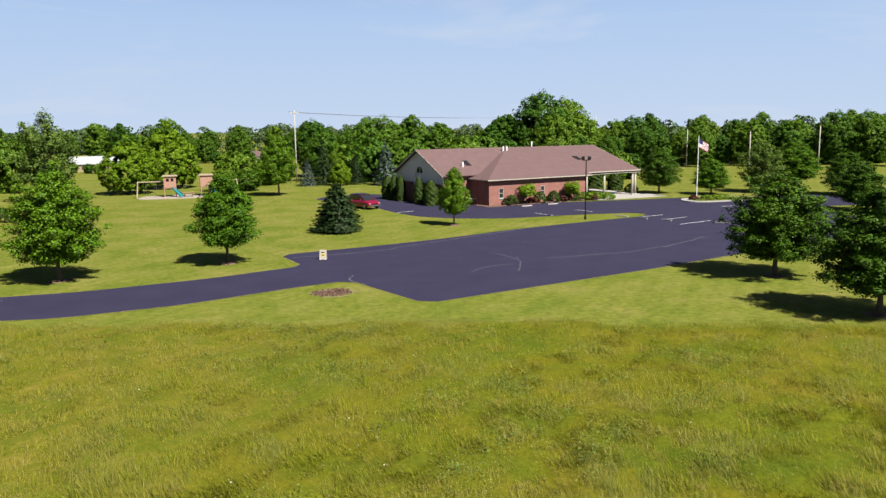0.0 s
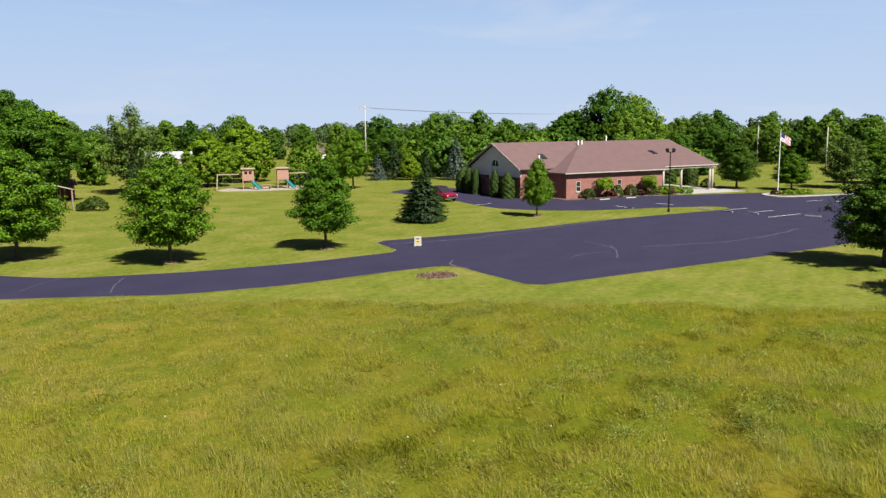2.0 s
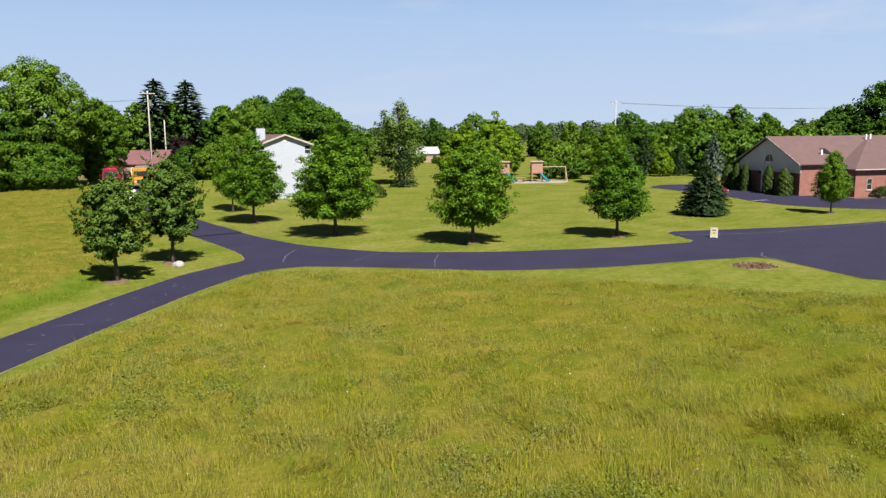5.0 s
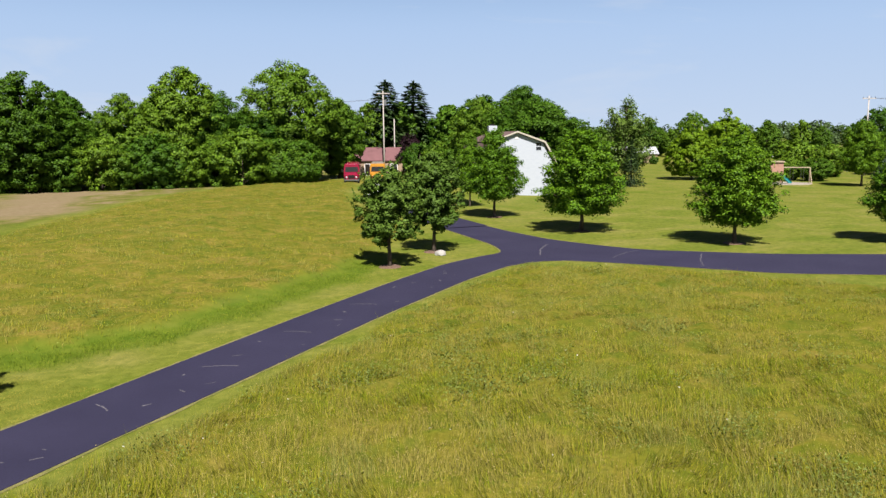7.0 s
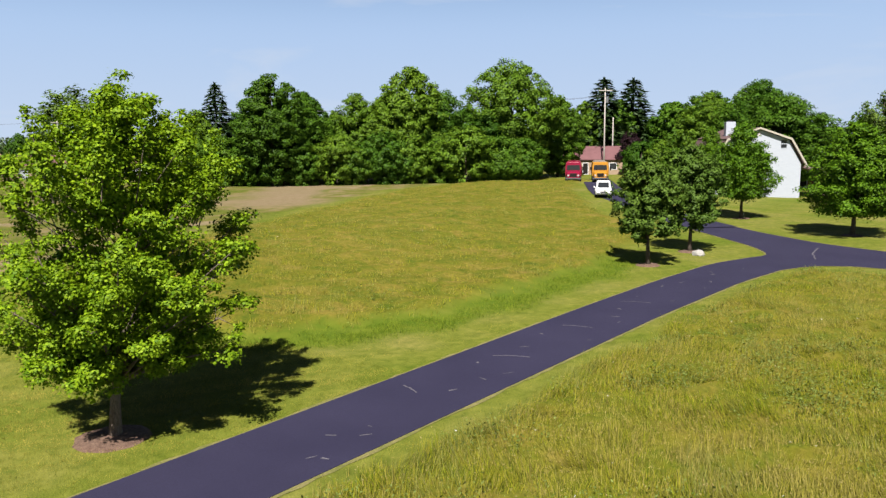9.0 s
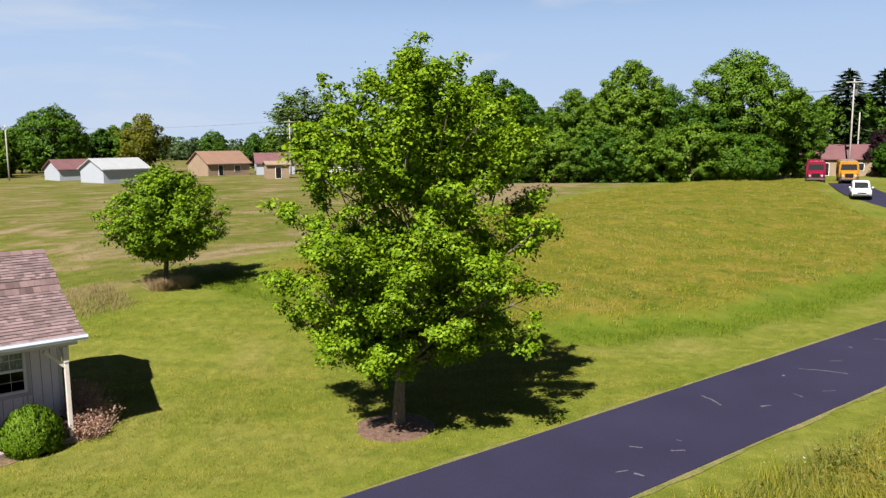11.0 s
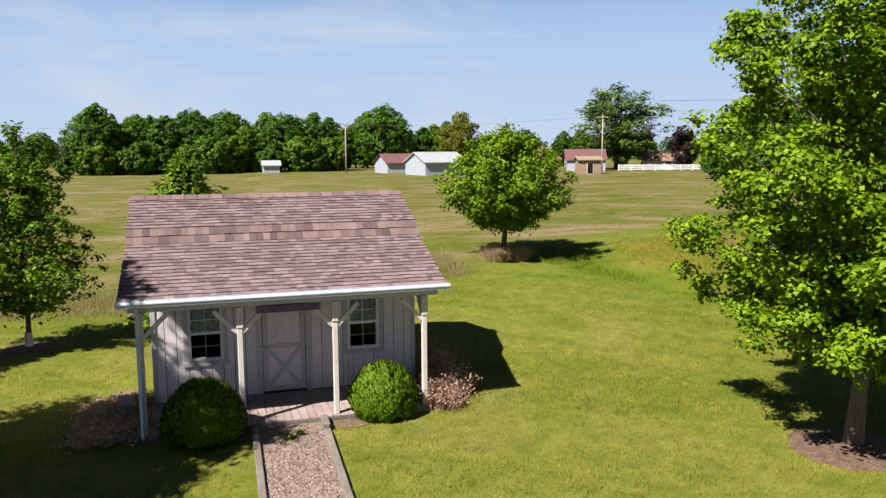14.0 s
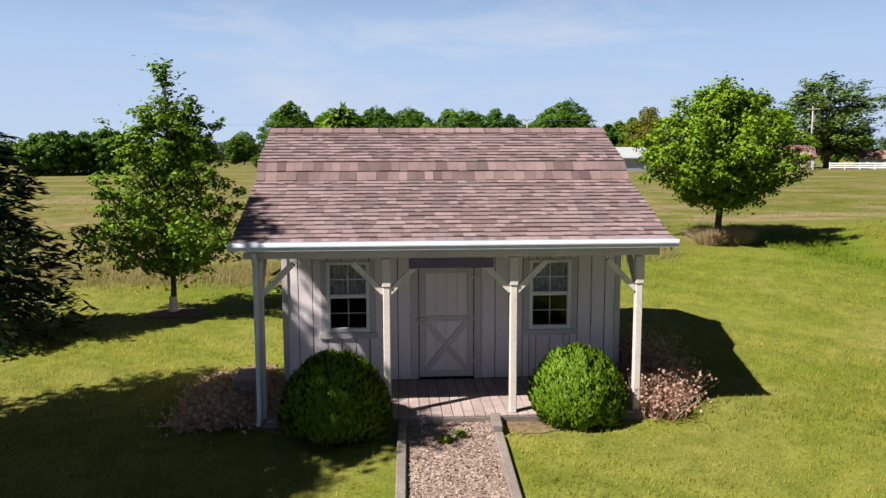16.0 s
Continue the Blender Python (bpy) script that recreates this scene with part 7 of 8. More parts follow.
def car(name, x, y, turn, body_m, upper_m, label, van=False, cat="car", s=1.0):
    ob = thing(name, Matrix.LocRotScale((x, y, float(height(x, y)) + 0.04), Euler((0, 0, radians(turn))), (s, s, s)), label, cat)
    # local x points to the front
    part("body", loft([(-2.35, 0.72, 0.42, 0.86), (-2.2, 0.88, 0.30, 0.98), (-1.2, 0.92, 0.24, 1.0), (0.8, 0.92, 0.24, 1.0), (1.5, 0.90, 0.26, 0.96), (2.15, 0.82, 0.32, 0.84), (2.35, 0.62, 0.42, 0.72)]), body_m, ob, smooth=False)
    back = -2.15 if van else -1.6
    cab = part("cabin", loft([(back, 0.72, 0.95, 1.02), (back + 0.3, 0.76, 0.95, 1.62 if van else 1.45), (-0.8, 0.78, 0.95, 1.70 if van else 1.5), (0.2, 0.77, 0.95, 1.66 if van else 1.46), (1.25, 0.74, 0.93, 1.0)]), upper_m, ob)
    part("windscreen", Build().face((1.22, -0.62, 1.02), (1.22, 0.62, 1.02), (0.36, 0.56, 1.56 if van else 1.37), (0.36, -0.56, 1.56 if van else 1.37)), M_GLASS, cab, "dark windscreen")
    for s in (-1, 1):
        part("side_window", Build().box(back + 0.45, 0.25, s * 0.765 - 0.012, s * 0.765 + 0.012, 1.08, 1.48 if van else 1.36), M_GLASS, cab)
        part("headlight", Build().box(2.16, 2.30, s * 0.58 - 0.14, s * 0.58 + 0.14, 0.60, 0.76, 0.02), M_LAMPGLASS, ob)
        part("mirror", Build().box(0.75, 0.9, s * 0.98 - 0.09, s * 0.98 + 0.09, 1.0, 1.15, 0.03), body_m, ob)
    part("bumper", Build().box(2.22, 2.42, -0.75, 0.75, 0.34, 0.52, 0.04), M_CHROME, ob, "pale front bumper")
    part("rear_bumper", Build().box(-2.44, -2.25, -0.75, 0.75, 0.36, 0.54, 0.04), M_CHROME, ob)
    part("grille", Build().box(2.3, 2.38, -0.38, 0.38, 0.56, 0.68, 0.01), M_BRONZE, ob)
    for wx in (-1.4, 1.45):
        for wy in (-0.82, 0.82):
            wheel(ob, wx, wy, 0.33, 0.22)
    return ob


car("parked_car", 9.2, 108.2, -62, M_RED, M_CARSHADE, "crimson estate car parked on the asphalt, its cabin's shade painted plum", True, s=1.2)
car("parked_car", -59.4, 80.2, -63, M_WHITE, M_WHITE, "white car parked on the lane", True, s=1.05)


def truck(x, y, turn, body_m, roof_m, label):
    ob = thing("box_truck", pose(x, y, float(height(x, y)) + 0.05, 0, 0, turn), label, "truck", "parked trucks")
    part("body", loft([(-5.0, 1.2, 0.7, 2.9), (-4.9, 1.25, 0.6, 3.05), (2.2, 1.25, 0.6, 3.05), (2.5, 1.2, 0.7, 2.95)]), body_m, ob)
    part("roof_panel", Build().prism([(-1.0, 3.0), (1.0, 3.0), (0.8, 3.16), (-0.8, 3.16)], -4.8, 2.2, "x"), roof_m, ob)
    part("bonnet", loft([(2.45, 1.1, 0.65, 1.75), (3.5, 1.02, 0.65, 1.65), (3.75, 0.9, 0.7, 1.5)]), body_m, ob)
    part("windscreen", Build().prism([(-1.0, 1.85), (1.0, 1.85), (0.92, 2.6), (-0.92, 2.6)], 2.47, 2.54, "x"), M_GLASS, ob, "dark windscreen")
    part("grille", Build().box(3.70, 3.80, -0.5, 0.5, 0.85, 1.4, 0.02), M_BRONZE, ob)
    part("bumper", Build().box(3.72, 3.95, -1.15, 1.15, 0.5, 0.75, 0.04), M_CHROME, ob)
    for s in (-1, 1):
        part("headlight", Build().box(3.70, 3.84, s * 0.75 - 0.12, s * 0.75 + 0.12, 0.95, 1.2, 0.03), M_LAMPGLASS, ob)
        part("mirror", Build().box(2.6, 2.7, s * 1.45 - 0.1, s * 1.45 + 0.1, 1.8, 2.3, 0.02), M_BRONZE, ob)
    for wx in (-3.2, 2.9):
        for wy in (-1.05, 1.05):
            wheel(ob, wx, wy, 0.48, 0.3)


truck(-76.9, 105.4, -62, M_RED, M_RED, "crimson box truck parked by the hedge")
truck(-73.4, 107.4, -62, M_ORANGE, M_WOOD_GREY, "orange box truck parked beside a red one")

# ---- lamp post, flag, sign, playground ----
lamp = thing("lamp_post", pose(33.8, 86.9, 0), "dark bronze car-park lamp with two heads", "lamp post")
part("pole", Build().tube([(0, 0, 0.3), (0, 0, 7.1)], [0.09, 0.06], 8), M_BRONZE, lamp)
part("base", Build().tube([(0, 0, -0.1), (0, 0, 0.35)], [0.16, 0.14], 10), M_BRONZE, lamp)
part("cross_arm", Build().box(-0.42, 0.42, -0.04, 0.04, 7.0, 7.08), M_BRONZE, lamp)
for s in (-1, 1):
    part("lamp_head", Build().prism([(s * 0.22, 7.08), (s * 0.50, 7.05), (s * 0.58, 7.45), (s * 0.28, 7.52)], -0.16, 0.16, "y"), M_BRONZE, lamp)
flag = thing("flagpole", pose(59.3, 107.0, 0), "white flagpole with a flag of red and white stripes", "flagpole")
part("pole", Build().tube([(0, 0, -0.1), (0, 0, 9.3)], [0.07, 0.045], 8), M_WHITE, flag)
part("finial", Build().tube([(0, 0, 9.3), (0, 0, 9.38), (0, 0, 9.46)], [0.05, 0.09, 0.03], 8), M_YELLOW, flag)


def flag_cell(u0, u1, v0, v1):
    b = Build()
    n = 5
    P = lambda u, v: (0.06 + u * 1.75 * 0.86, 0.12 * math.sin(u * 5.5) * u, 8.95 - v * 1.25 - u * 0.75 + 0.05 * math.sin(u * 6))
    for i in range(n):
        a, c = u0 + (u1 - u0) * i / n, u0 + (u1 - u0) * (i + 1) / n
        b.face(P(a, v0), P(c, v0), P(c, v1), P(a, v1))
    return b


for i in range(13):
    part("stripe", flag_cell(0.42 if i < 7 else 0.0, 1.0, i / 13, (i + 1) / 13), M_FLAGRED if i % 2 == 0 else M_WHITE, flag)
part("canton", flag_cell(0.0, 0.42, 0.0, 7 / 13), M_FLAGBLUE, flag)
tagged(new("kerb_island", slab("kerb_island", soften([(55, 102.2), (57.5, 100.8), (63.5, 101.8), (69, 103), (70, 106), (63, 109), (56, 106.3)], 2), -0.1, 0.16, M_CONC)), "pale kerbed island in the car park", "kerb", kind="structure")
tagged(new("kerb_island_grass", slab("kerb_island_grass", soften([(56.4, 102.3), (58.2, 101.5), (63.5, 102.3), (68.6, 103.5), (69.4, 105.8), (63, 108.4), (56.9, 105.9)], 2), 0.1, 0.18, mat("island_grass", (0.14, 0.19, 0.02), (0.19, 0.21, 0.03), 0.95, 2, 25, 0.3, 0.4))), "grass on the kerbed island", "lawn", kind="structure")
for x, y, i, lab in ((57.2, 104.0, 2, "red flowering shrub under the flagpole"), (59.0, 103.6, 4, "low green hedge under the flagpole"), (60.6, 103.8, 4, "low green hedge under the flagpole"), (62.0, 104.0, 4, "low green hedge under the flagpole")):
    ob = thing("low_shrub", pose(x, y, 0.15, 0, 0, x * 70), lab, "shrub")
    part("foliage", low_me[i], None, ob)

sign = thing("sandwich_board", Matrix.LocRotScale((2.0, 65.75, 0.035), Euler((0, 0, radians(-12))), (0.78, 0.8, 0.66)), "cream folding pavement sign with a yellow poster", "sign")
for s in (-1, 1):
    p = part("panel", Build().box(-0.38, 0.38, -0.025, 0.025, 0, 1.25, 0.01), M_CREAM, sign, m=pose(0, s * 0.30, 0.03, 13 * s, 0, 0))
    part("poster", Build().box(-0.2, 0.2, -0.031 if s < 0 else 0.026, -0.026 if s < 0 else 0.031, 0.42, 0.82), M_YELLOW, p, "yellow poster")
    part("lettering_bar", Build().box(-0.18, 0.18, -0.036 if s < 0 else 0.032, -0.032 if s < 0 else 0.036, 0.86, 0.99), M_BRONZE, p)
    part("lettering_bar", Build().box(-0.12, 0.12, -0.036 if s < 0 else 0.032, -0.032 if s < 0 else 0.036, 0.5, 0.62), M_BRONZE, p)
    for x in (-0.3, 0.3):
        part("foot", Build().box(x - 0.05, x + 0.05, -0.04, 0.04, -0.03, 0.03), M_WHITE, p)
tagged(new("bare_patch", slab("bare_patch", soften([(0.4, 51.9), (0.6, 52.7), (1.2, 52.9), (2.0, 53.5), (2.6, 53.0), (3.3, 53.1), (3.5, 52.4), (4.1, 52.0), (3.3, 51.4), (3.2, 50.7), (2.2, 50.3), (1.4, 50.5), (1.0, 51.2)], 1), -0.05, 0.012, M_EDGE)), "ring of bleached grass in the lawn", "ground patch", kind="structure")
tagged(new("bare_patch", slab("bare_patch", soften([(0.7, 51.9), (1.0, 52.6), (1.6, 52.7), (2.0, 53.2), (2.5, 52.7), (3.0, 52.8), (3.2, 52.1), (3.6, 51.9), (2.9, 51.3), (2.4, 50.7), (1.7, 51.0), (1.2, 51.3)], 1), -0.05, 0.022, M_MULCH)), "bare brown patch of soil in the lawn", "ground patch", kind="structure")

rng_ = np.random.default_rng(88)
n = 420
a, f = rng_.uniform(0, 6.28, n), np.sqrt(rng_.random(n)) * rng_.uniform(0.8, 1.1, n)
chips = np.stack([2.1 + 1.45 * f * np.cos(a), 51.95 + 1.25 * f * np.sin(a), np.full(n, 0.05)], 1)
L_CHIP = leaf_mat("dead_stems", (0.07, 0.04, 0.03), (0.28, 0.18, 0.13), 0.0, 0.0, 0.95)
tagged(new("dead_stems", quads_mesh("dead_stems", leaf_quads(chips, np.tile([0, -0.4, 1.0], (n, 1)), 0.22, rng_, 0.35, 0.7), 4, L_CHIP)), "dead brown stems on the bare patch", "dead plants", kind="stuff")
tagged(new("play_area", slab("play_area", soften([(-26, 132.5), (-18, 132.8), (-10, 134.8), (-9.5, 140), (-16, 142), (-25.5, 139)], 2), -0.1, 0.10, M_SAND)), "pale gravel bed under the swings", "play area", kind="structure")


def playset(x, y, turn, label):
    way = -48 - turn
    ob = thing("playset", pose(x, y, 0.08, 0, 0, turn), label, "playset", "playsets")
    for px_ in (-0.9, 0.9):
        for py_ in (-0.9, 0.9):
            part("tower_post", Build().box(px_ - 0.08, px_ + 0.08, py_ - 0.08, py_ + 0.08, -0.1, 3.6, 0.01), M_PLAYWOOD, ob)
    part("platform", Build().box(-1, 1, -1, 1, 1.45, 1.58, 0.01), M_PLAYWOOD, ob)
    hut = part("hut_panel", wall_x(-0.98, 0.98, -1.02, 0.06, 1.6, 3.5, [(-0.6, -0.15, 2.6, 3.1), (0.15, 0.6, 2.6, 3.1)]), M_PLAYWOOD, ob, "rose-brown timber hut wall")
    part("hut_panel", Build().box(-0.98, 0.98, 0.96, 1.02, 1.6, 3.5), M_PLAYWOOD, ob)
    part("hut_panel", Build().box(-1.02, -0.985, -0.95, 0.95, 1.6, 2.6), M_PLAYWOOD, ob)
    part("hut_roof", Build().prism([(-1.25, 3.45), (1.25, 3.45), (1.1, 3.62), (-1.1, 3.62)], -1.25, 1.25, "y"), M_PLAYPALE, ob)
    sl = Build()
    pts = [(1.0 + 0.28 * k, 1.55 - 0.2 * k + 0.004 * k * k) for k in range(9)]
    outline = [(px_ - 0.0, pz) for px_, pz in pts] + [(px_, pz - 0.07) for px_, pz in pts[::-1]]
    m = pose(0, 0, 0, 0, 0, way)
    sl.prism(outline, -0.3, 0.3, "y")
    for s in (-1, 1):
        sl.prism([(px_, pz + 0.18) for px_, pz in pts] + [(px_, pz - 0.07) for px_, pz in pts[::-1]], s * 0.32 - 0.02, s * 0.32 + 0.02, "y")
    part("slide", sl, M_TEAL, ob, "teal plastic slide", m=m)
    part("swing_beam", Build().box(-5.2, -1.0, -0.07, 0.07, 2.5, 2.66, 0.01), M_PLAYPALE, ob, "pale timber swing beam")
    for s in (-1, 1):
        part("swing_leg", Build().tube([(-5.1, 0, 2.6), (-5.3, s * 1.2, -0.1)], [0.08, 0.08], 6), M_PLAYPALE, ob)
    for sx in (-4.0, -2.4):
        sw = part("swing_seat", Build().box(sx - 0.25, sx + 0.25, -0.1, 0.1, 0.55, 0.59, 0.01), M_BRONZE, ob)
        for s in (-1, 1):
            part("chain", Build().tube([(sx + s * 0.22, 0, 0.58), (sx + s * 0.22, 0, 2.52)], [0.015, 0.015], 4), M_STEEL, sw)


playset(-21.0, 136.8, 8, "cedar play tower with a teal slide and swings")
playset(-15.2, 137.6, 188, "cedar play tower with a teal slide and swings")
tbl = thing("picnic_table", pose(-18.0, 136.2, 0.08, 0, 0, 15), "brown wooden picnic table by the swings", "picnic table")
part("tabletop", Build().box(-0.9, 0.9, -0.38, 0.38, 0.70, 0.75, 0.01), M_PLAYWOOD, tbl)
for s in (-1, 1):
    part("bench", Build().box(-0.9, 0.9, s * 0.72 - 0.13, s * 0.72 + 0.13, 0.41, 0.46, 0.01), M_PLAYWOOD, tbl)
    part("leg", Build().box(s * 0.65 - 0.05, s * 0.65 + 0.05, -0.72, 0.72, 0.32, 0.40).box(s * 0.65 - 0.05, s * 0.65 + 0.05, -0.3, -0.2, -0.05, 0.7).box(s * 0.65 - 0.05, s * 0.65 + 0.05, 0.2, 0.3, -0.05, 0.7), M_PLAYWOOD, tbl)


# ---- utility poles and cables ----
def utility_pole(x, y, h, turn=0.0, can=False, arm=True, lab="tall weathered utility pole with a cross-arm"):
    ob = thing("utility_pole", pose(x, y, float(height(x, y)), 0, 0, turn), lab, "utility pole", "utility poles")
    part("pole", Build().tube([(0, 0, -0.3), (0, 0, h * 0.5), (0, 0, h)], [0.15, 0.13, 0.10], 8), M_POLEWOOD, ob, smooth=True)
    if arm:
        a = part("cross_arm", Build().box(-1.2, 1.2, -0.2, -0.08, h - 0.55, h - 0.40), M_POLEWOOD, ob)
        for sx in (-1.05, -0.4, 0.4, 1.05):
            part("insulator", Build().tube([(sx, -0.14, h - 0.4), (sx, -0.14, h - 0.2)], [0.05, 0.04], 6), M_BRONZE, a)
    if can:
        part("transformer", Build().tube([(0.3, -0.2, h - 2.6), (0.3, -0.2, h - 1.6)], [0.26, 0.26], 10), M_STEEL, ob)
    return ob


utility_pole(0.15, 165.8, 15.0, 15)
utility_pole(-81.0, 124.2, 15.4, 40, True)
utility_pole(-88.0, 142.2, 10.8, 40, arm=False, lab="shorter weathered utility pole without an arm")
utility_pole(78.0, 205.0, 14.5, 15)
utility_pole(86.0, 214.0, 14.0, 15, arm=False, lab="weathered utility pole without an arm")
for x, y, h in ((95, 150, 9.5), (116, 156, 10.5), (102, 190, 10), (92, 196, 10.5)):
    utility_pole(x, y, h, 30, arm=False, lab="far weathered utility pole above the trees")
utility_pole(-190, 22, 10.5, 95)
utility_pole(-170, 71, 11.5, 80, True)
utility_pole(-33, 205, 10.0, 10, arm=False, lab="far weathered utility pole above the trees")


def cable(a, c, sag, r=0.018):
    pts = [Vector(a).lerp(Vector(c), i / 16) - Vector((0, 0, sag * 4 * (i / 16) * (1 - i / 16))) for i in range(17)]
    tagged(new("cable", mesh_of(Build().tube(pts, [r] * 17, 4, False), "cable", M_WIRE)), "thin sagging overhead cable", "cable", "overhead cables")


for dz, off in ((0, -0.9), (0, 0.9), (-1.6, 0)):
    cable((-81.0 + off * 0.7, 124.2 + off * 0.6, 15.0 + dz), (-135 + off * 0.6, 62 + off * 0.7, 12.6 + dz), 1.1)
for off in (-1, 0, 1):
    cable((0.15 + off, 165.8, 14.6), (78 + off, 205, 14.2), 1.0, 0.018)
cable((-190, 22, 10.6), (-170, 71, 12.0), 0.8)
cable((-190, 22, 10.6), (-200, -60, 10.6), 0.8)


# ---- far woods on the horizon ----
def far_woods(name, d0, d1, a0, a1, n, h0, h1, size, per, seed):
    """A belt of distant trees between two bearings (degrees left of north), seen round the place's middle."""
    rng = np.random.default_rng(seed)
    a = np.radians(rng.uniform(a0, a1, n))
    d = rng.uniform(d0, d1, n)
    h = rng.uniform(h0, h1, n)
    base = np.stack([-20 - np.sin(a) * d, 20 + np.cos(a) * d, np.zeros(n)], 1)
    lobes = 16
    u = unit(rng.normal(size=(n, lobes, 3)))
    c = base[:, None] + (u * np.array([0.36, 0.36, 0.36]) + np.array([0, 0, 0.5])) * h[:, None, None]
    k = np.repeat(np.arange(n * lobes), per // lobes)
    dr = unit(rng.normal(size=(len(k), 3)) + np.array([0, 0, 0.5]))
    p = c.reshape(-1, 3)[k] + dr * (0.2 * np.repeat(h, lobes)[k] * rng.uniform(0.8, 1.1, len(k)))[:, None]
    p[:, 2] = np.maximum(p[:, 2], 0.1)
    tagged(new(name, quads_mesh(name, leaf_quads(p, dr, size, rng, 0.8, 0.2), 4, L_FAR, unit(dr + 0.5 * (u.reshape(-1, 3)[k])))), "belt of hazy green woods on the horizon", "woods", kind="stuff")


far_woods("far_woods", 330, 430, -45, 140, 430, 7, 10.8, 0.9, 400, 701)
far_woods("far_woods", 600, 800, -45, 145, 420, 11, 17, 2.2, 224, 702)


# ---- grass ----
def blades(x, y, blen, width, bend, rng, per, z_extra=0.0, spread=0.06, sweep=None):
    """Tufts of leaning blades, each a long thin triangle; also their tips and the way that they face."""
    n = len(x)
    z = height(x, y) + z_extra
    k = np.repeat(np.arange(n), per)
    m = n * per
    root = np.stack([x[k] + rng.normal(0, spread, m), y[k] + rng.normal(0, spread, m), z[k] - 0.03], 1)
    a = rng.normal(2.2, 1.1, m) if sweep is None else sweep[k] + rng.normal(0, 0.5, m)
    length = (blen[k] if np.ndim(blen) else blen) * rng.uniform(0.55, 1.2, m)
    lean = np.clip(bend * rng.uniform(0.2, 1.0, m), 0, 1.25)
    d = np.stack([np.cos(a), np.sin(a), np.zeros(m)], 1)
    tip = root + (np.array([0, 0, 1.0]) * np.cos(lean)[:, None] + d * np.sin(lean)[:, None]) * length[:, None]
    b = a + np.pi / 2 + rng.normal(0, 0.35, m)
    side = np.stack([np.cos(b), np.sin(b), np.zeros(m)], 1) * (width * rng.uniform(0.6, 1.4, m))[:, None]
    face = unit(np.array([0, 0, 1.0]) - (0.3 if sweep is None else 0.55) * d + 0.18 * rng.normal(size=(m, 3)))
    return np.stack([root - side, root + side, tip], 1), tip, face


def zone_scatter(rng, n, x0, x1, y0, y1, keep):
    x, y = rng.uniform(x0, x1, n), rng.uniform(y0, y1, n)
    ok = rng.random(n) < keep(x, y)
    return x[ok], y[ok]


def patch(x, y, s, seed):
    r = np.random.default_rng(seed)
    v = np.zeros_like(x)
    for i in range(9):
        a, f = r.uniform(0, 6.28), s * r.uniform(0.4, 3.2)
        v += np.sin((x * np.cos(a) + y * np.sin(a)) * f + r.uniform(0, 6.28) + 1.3 * np.sin(x * 0.31 * s + y * 0.47 * s + i))
    return v / 5


def add_stuff(name, q, nper, leaf, label, cat="grass", face=None):
    tagged(new(name, quads_mesh(name, q, nper, leaf, face)), label, cat, kind="stuff")


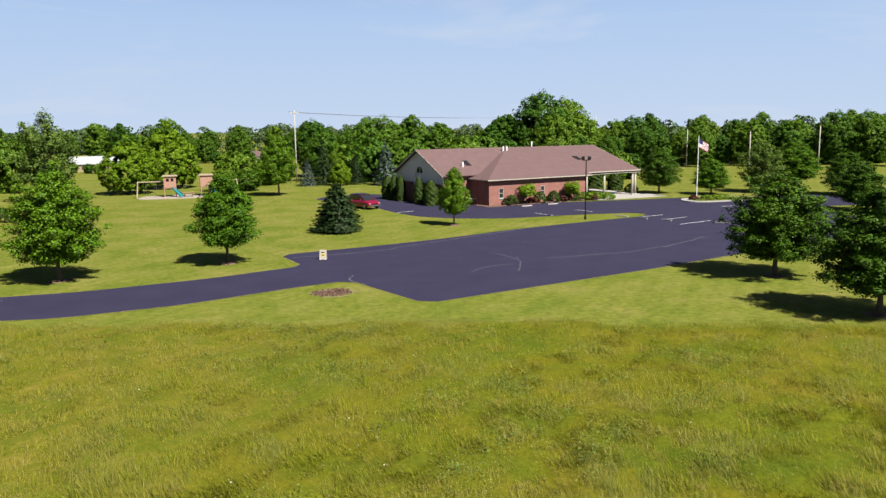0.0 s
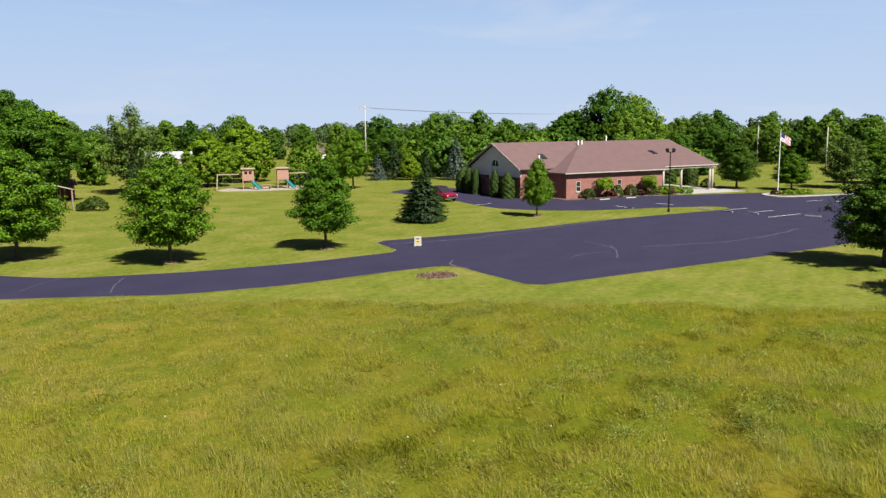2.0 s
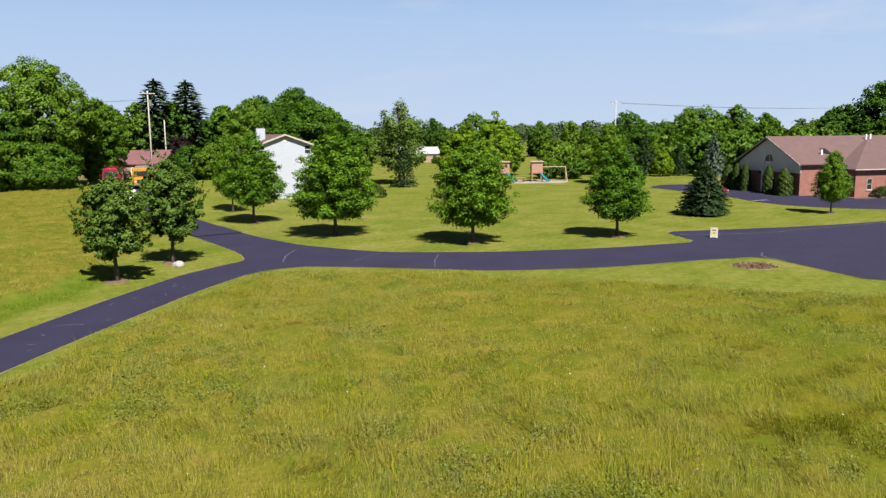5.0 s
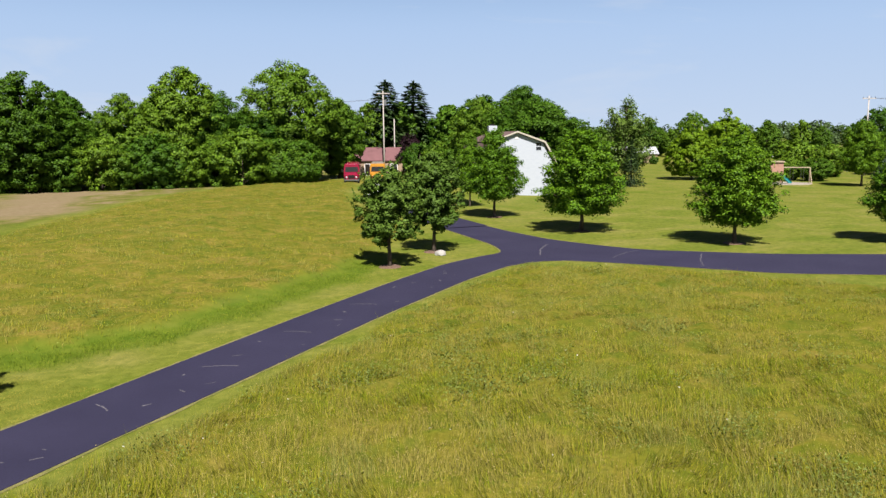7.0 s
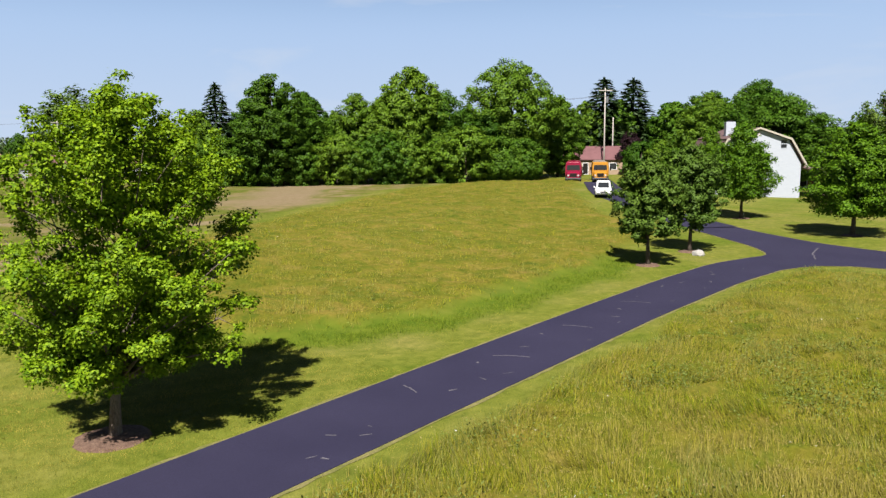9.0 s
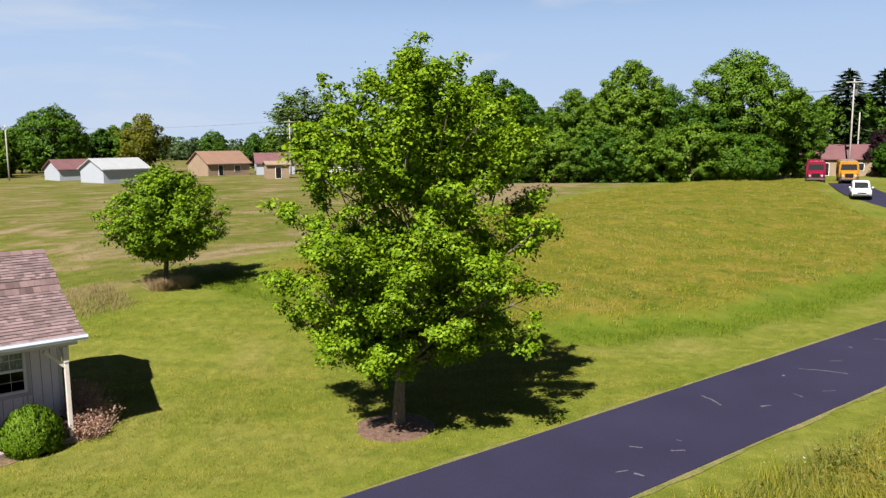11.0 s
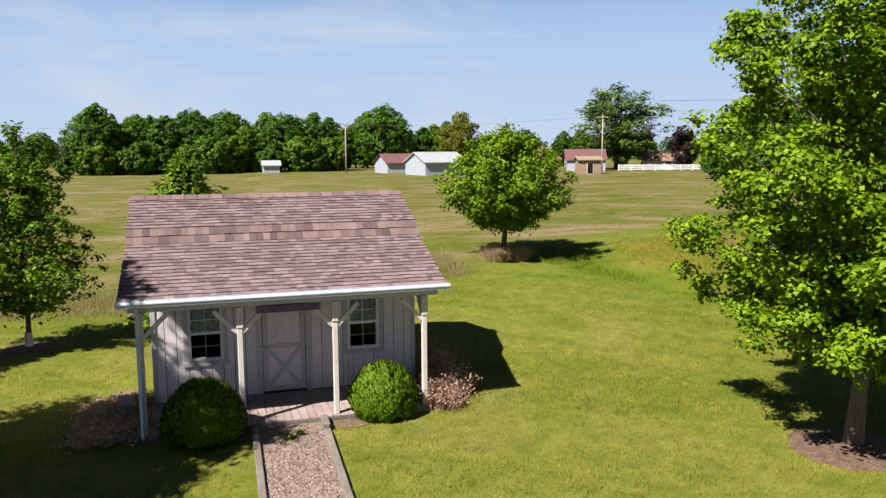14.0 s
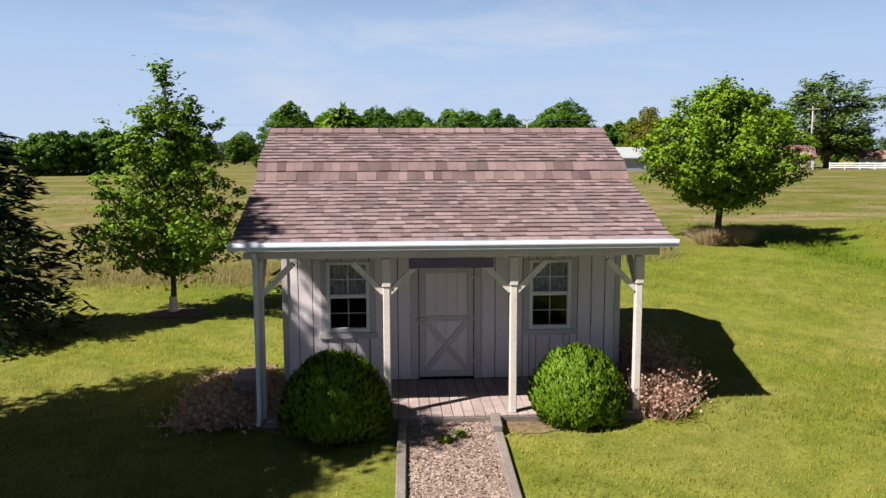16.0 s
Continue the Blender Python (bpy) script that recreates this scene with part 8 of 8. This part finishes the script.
def meadow(x, y, size, width, per, seed, label):
    """Tall grass in drifts: fresh green, ripe gold and the common green-gold, with clumps of weeds and loose seed heads."""
    rng = np.random.default_rng(seed)
    zt = SWARD * tall_zone(x, y)
    pt = 0.12 + 0.6 * patch(x, y, 0.4, seed) + 0.5 * patch(x, y, 1.3, seed + 9) + 0.65 * rng.normal(size=len(x)) + 0.2 * dry_zone(x, y) + 0.25 * smooth(-38, -43, x)
    # the sward stands in tussocks, and each lies over its own way
    tuft = 0.7 * patch(x, y, 1.2, seed + 21) + 0.7 * patch(x, y, 2.6, seed + 22)
    stand = 0.6 + 1.1 * smooth(-0.6, 1.1, tuft)
    sweep = 2.2 + 1.5 * patch(x, y, 0.7, seed + 31) + 0.7 * patch(x, y, 2.2, seed + 32)
    for leaf, name, sel, kind in ((L_GREENTALL, "meadow_grass", pt < -0.35, "fresh green"), (L_TALL, "meadow_grass", (pt >= -0.35) & (pt < 0.55), "green-gold"), (L_GOLDTALL, "meadow_grass", pt >= 0.55, "ripe gold")):
        q, tip, face = blades(x[sel], y[sel], size[sel] * rng.uniform(0.6, 1.1, sel.sum()) * stand[sel], width, 1.3, rng, per, zt[sel], 0.17, sweep[sel])
        add_stuff(name, q, 3, leaf, "tall uncut %s meadow grass %s" % (kind, label), face=face)
        s = rng.random(len(tip)) < (0.05 if kind == "fresh green" else 0.13)
        add_stuff("seed_heads", leaf_quads(tip[s], np.tile([0.2, -0.2, 0.9], (s.sum(), 1)), 0.05, rng, 0.4, 0.8), 4, L_SEED, "pale gold grass seed heads %s" % label)
    # long nodding stems above the tussocks, pale and feathery
    sel = (patch(x, y, 0.6, seed + 41) + 0.5 * patch(x, y, 1.9, seed + 42) > 0.35) & (rng.random(len(x)) < 0.45)
    q, tip, face = blades(x[sel], y[sel], size[sel] * rng.uniform(1.5, 2.3, sel.sum()), width * 0.7, 1.15, rng, 2, zt[sel], 0.12, sweep[sel])
    add_stuff("meadow_grass", q, 3, L_PLUME, "long pale feathery meadow grass %s" % label, face=face)
    # broad-leaved weeds stand in drifts
    w = patch(x, y, 0.55, seed + 3) + 0.35 * patch(x, y, 2.0, seed + 4)
    sel = rng.random(len(x)) < np.clip((w - 0.15) * 0.4, 0, 0.32)
    m = 8
    k = np.repeat(np.flatnonzero(sel), m)
    p = np.stack([x[k] + rng.normal(0, 0.14, len(k)), y[k] + rng.normal(0, 0.14, len(k)), height(x[k], y[k]) + zt[k] + size[k] * rng.uniform(0.05, 1.25, len(k))], 1)
    add_stuff("meadow_weeds", leaf_quads(p, np.tile([0, 0, 1.0], (len(k), 1)), 0.075, rng, 0.5, 0.6), 4, L_WEED, "grey-green weeds among the meadow grass %s" % label, "weeds", unit(np.tile([0.0, 0, 1.0], (len(k), 1)) + 0.4 * rng.normal(size=(len(k), 3))))
    s = rng.random(len(x)) < 0.0012
    p = np.stack([x[s], y[s], height(x[s], y[s]) + zt[s] + size[s] * 0.95], 1)
    add_stuff("wild_flowers", leaf_quads(p, np.tile([0, 0, 1.0], (s.sum(), 1)), 0.055, rng, 0.9, 0.4), 4, L_FLOWER, "small white wild flowers %s" % label, "flowers")


rng = np.random.default_rng(801)
x, y = zone_scatter(rng, 860000, -31.5, 46, -22, 48, lambda x, y: np.clip(tall_zone(x, y) * np.interp(y, [-22, -4, 6, 14, 26, 48], [0.0, 0.12, 0.42, 0.6, 0.45, 0.25]), 0, 1))
meadow(x, y, np.interp(y, [8, 20, 32], [0.36, 0.32, 0.24]), 0.009, 4, 811, "beside the drive")
x, y = zone_scatter(rng, 140000, -96, -39, 11, 112, lambda x, y: tall_zone(x, y) * np.interp(y, [11, 30, 60, 112], [0.7, 0.5, 0.25, 0.14]))
meadow(x, y, np.full(len(x), 0.26), 0.012, 3, 821, "on the rise")


def lawn_keep(x, y):
    k = 1 - np.clip(tall_zone(x, y) * 1.4, 0, 1)
    k *= ~((x > -35.5) & (x < -31.6))
    k *= ~((x > -42.5) & (x < -36) & (y > -2.35) & (y < -0.55))
    lx, ly = (y + 1.13), -(x + 43.74)
    k *= ~((lx > -3.0) & (lx < 2.75) & (ly > -1.95) & (ly < 4.1))
    k *= 1 - np.clip(crop_zone(x, y)[0] * 1.2, 0, 1)
    return k


# short mown grass round the shed and along the drive
x, y = zone_scatter(rng, 110000, -57, -35.4, -12, 17, lambda x, y: lawn_keep(x, y) * np.interp(x, [-57, -50, -44, -36], [0.3, 0.5, 0.9, 1.0]))
q, tip, face = blades(x, y, 0.10 + 0.025 * patch(x, y, 0.8, 3), 0.007, 1.3, rng, 5, 0.0, 0.05)
add_stuff("lawn_grass", q, 3, L_LAWNBLADE, "short mown green lawn grass round the shed", face=face)
x, y = zone_scatter(rng, 52000, -40.5, -29.6, 10, 50, lambda x, y: lawn_keep(x, y) * np.interp(y, [10, 25, 50], [1, 0.8, 0.5]))
q, tip, face = blades(x, y, 0.07 + 0.02 * patch(x, y, 0.8, 4), 0.008, 1.3, rng, 4, 0.0, 0.07)
add_stuff("verge_grass", q, 3, L_LAWNBLADE, "short green verge grass along the drive", face=face)
x, y = zone_scatter(rng, 90000, -60, -36.5, 5, 52, lambda x, y: lush_zone(x, y) * np.interp(y, [5, 25, 52], [1, 0.8, 0.4]))
q, tip, face = blades(x, y, 0.16 + 0.10 * smooth(-0.5, 0.8, patch(x, y, 1.1, 55)), 0.010, 1.2, rng, 4, 0.0, 0.08)
add_stuff("long_grass", q, 3, L_LUSH, "half-long deep green grass at the meadow's edge", face=face)
# dry grass along the farm field's edge, and stubble and young weeds over the field
x, y = zone_scatter(rng, 16000, -59.5, -53, -26, 6.5, lambda x, y: np.clip(crop_zone(x, y)[0] * 1.5, 0, 1) * np.interp(x, [-59.5, -57.5, -54, -53], [0.1, 0.8, 1, 0.4]))
q, tip, face = blades(x, y, 0.36, 0.010, 1.1, rng, 3, 0.0, 0.12)
add_stuff("dry_grass", q, 3, L_DRYEDGE, "dry straw-coloured grass along the field's edge", face=face)
x, y = zone_scatter(rng, 70000, -118, -57, -34, 46, lambda x, y: np.clip(crop_zone(x, y)[0], 0, 1) * np.clip(0.5 + patch(x, y, 0.25, 41), 0.05, 1) * np.interp(x, [-118, -80, -57], [0.4, 0.7, 1]))
w = patch(x * 0.5, y * 2.0, 0.3, 43) + 0.4 * rng.normal(size=len(x))
for sel, leaf, name, label in ((w > 0.1, L_DRYEDGE, "stubble", "tan stubble over the farm field"), (w <= 0.1, L_LUSH, "field_weeds", "low green weeds over the farm field")):
    q, tip, face = blades(x[sel], y[sel], 0.13, 0.022, 1.4, rng, 2, 0.0, 0.2)
    add_stuff(name, q, 3, leaf, label, "stubble" if name == "stubble" else "weeds", face=face)
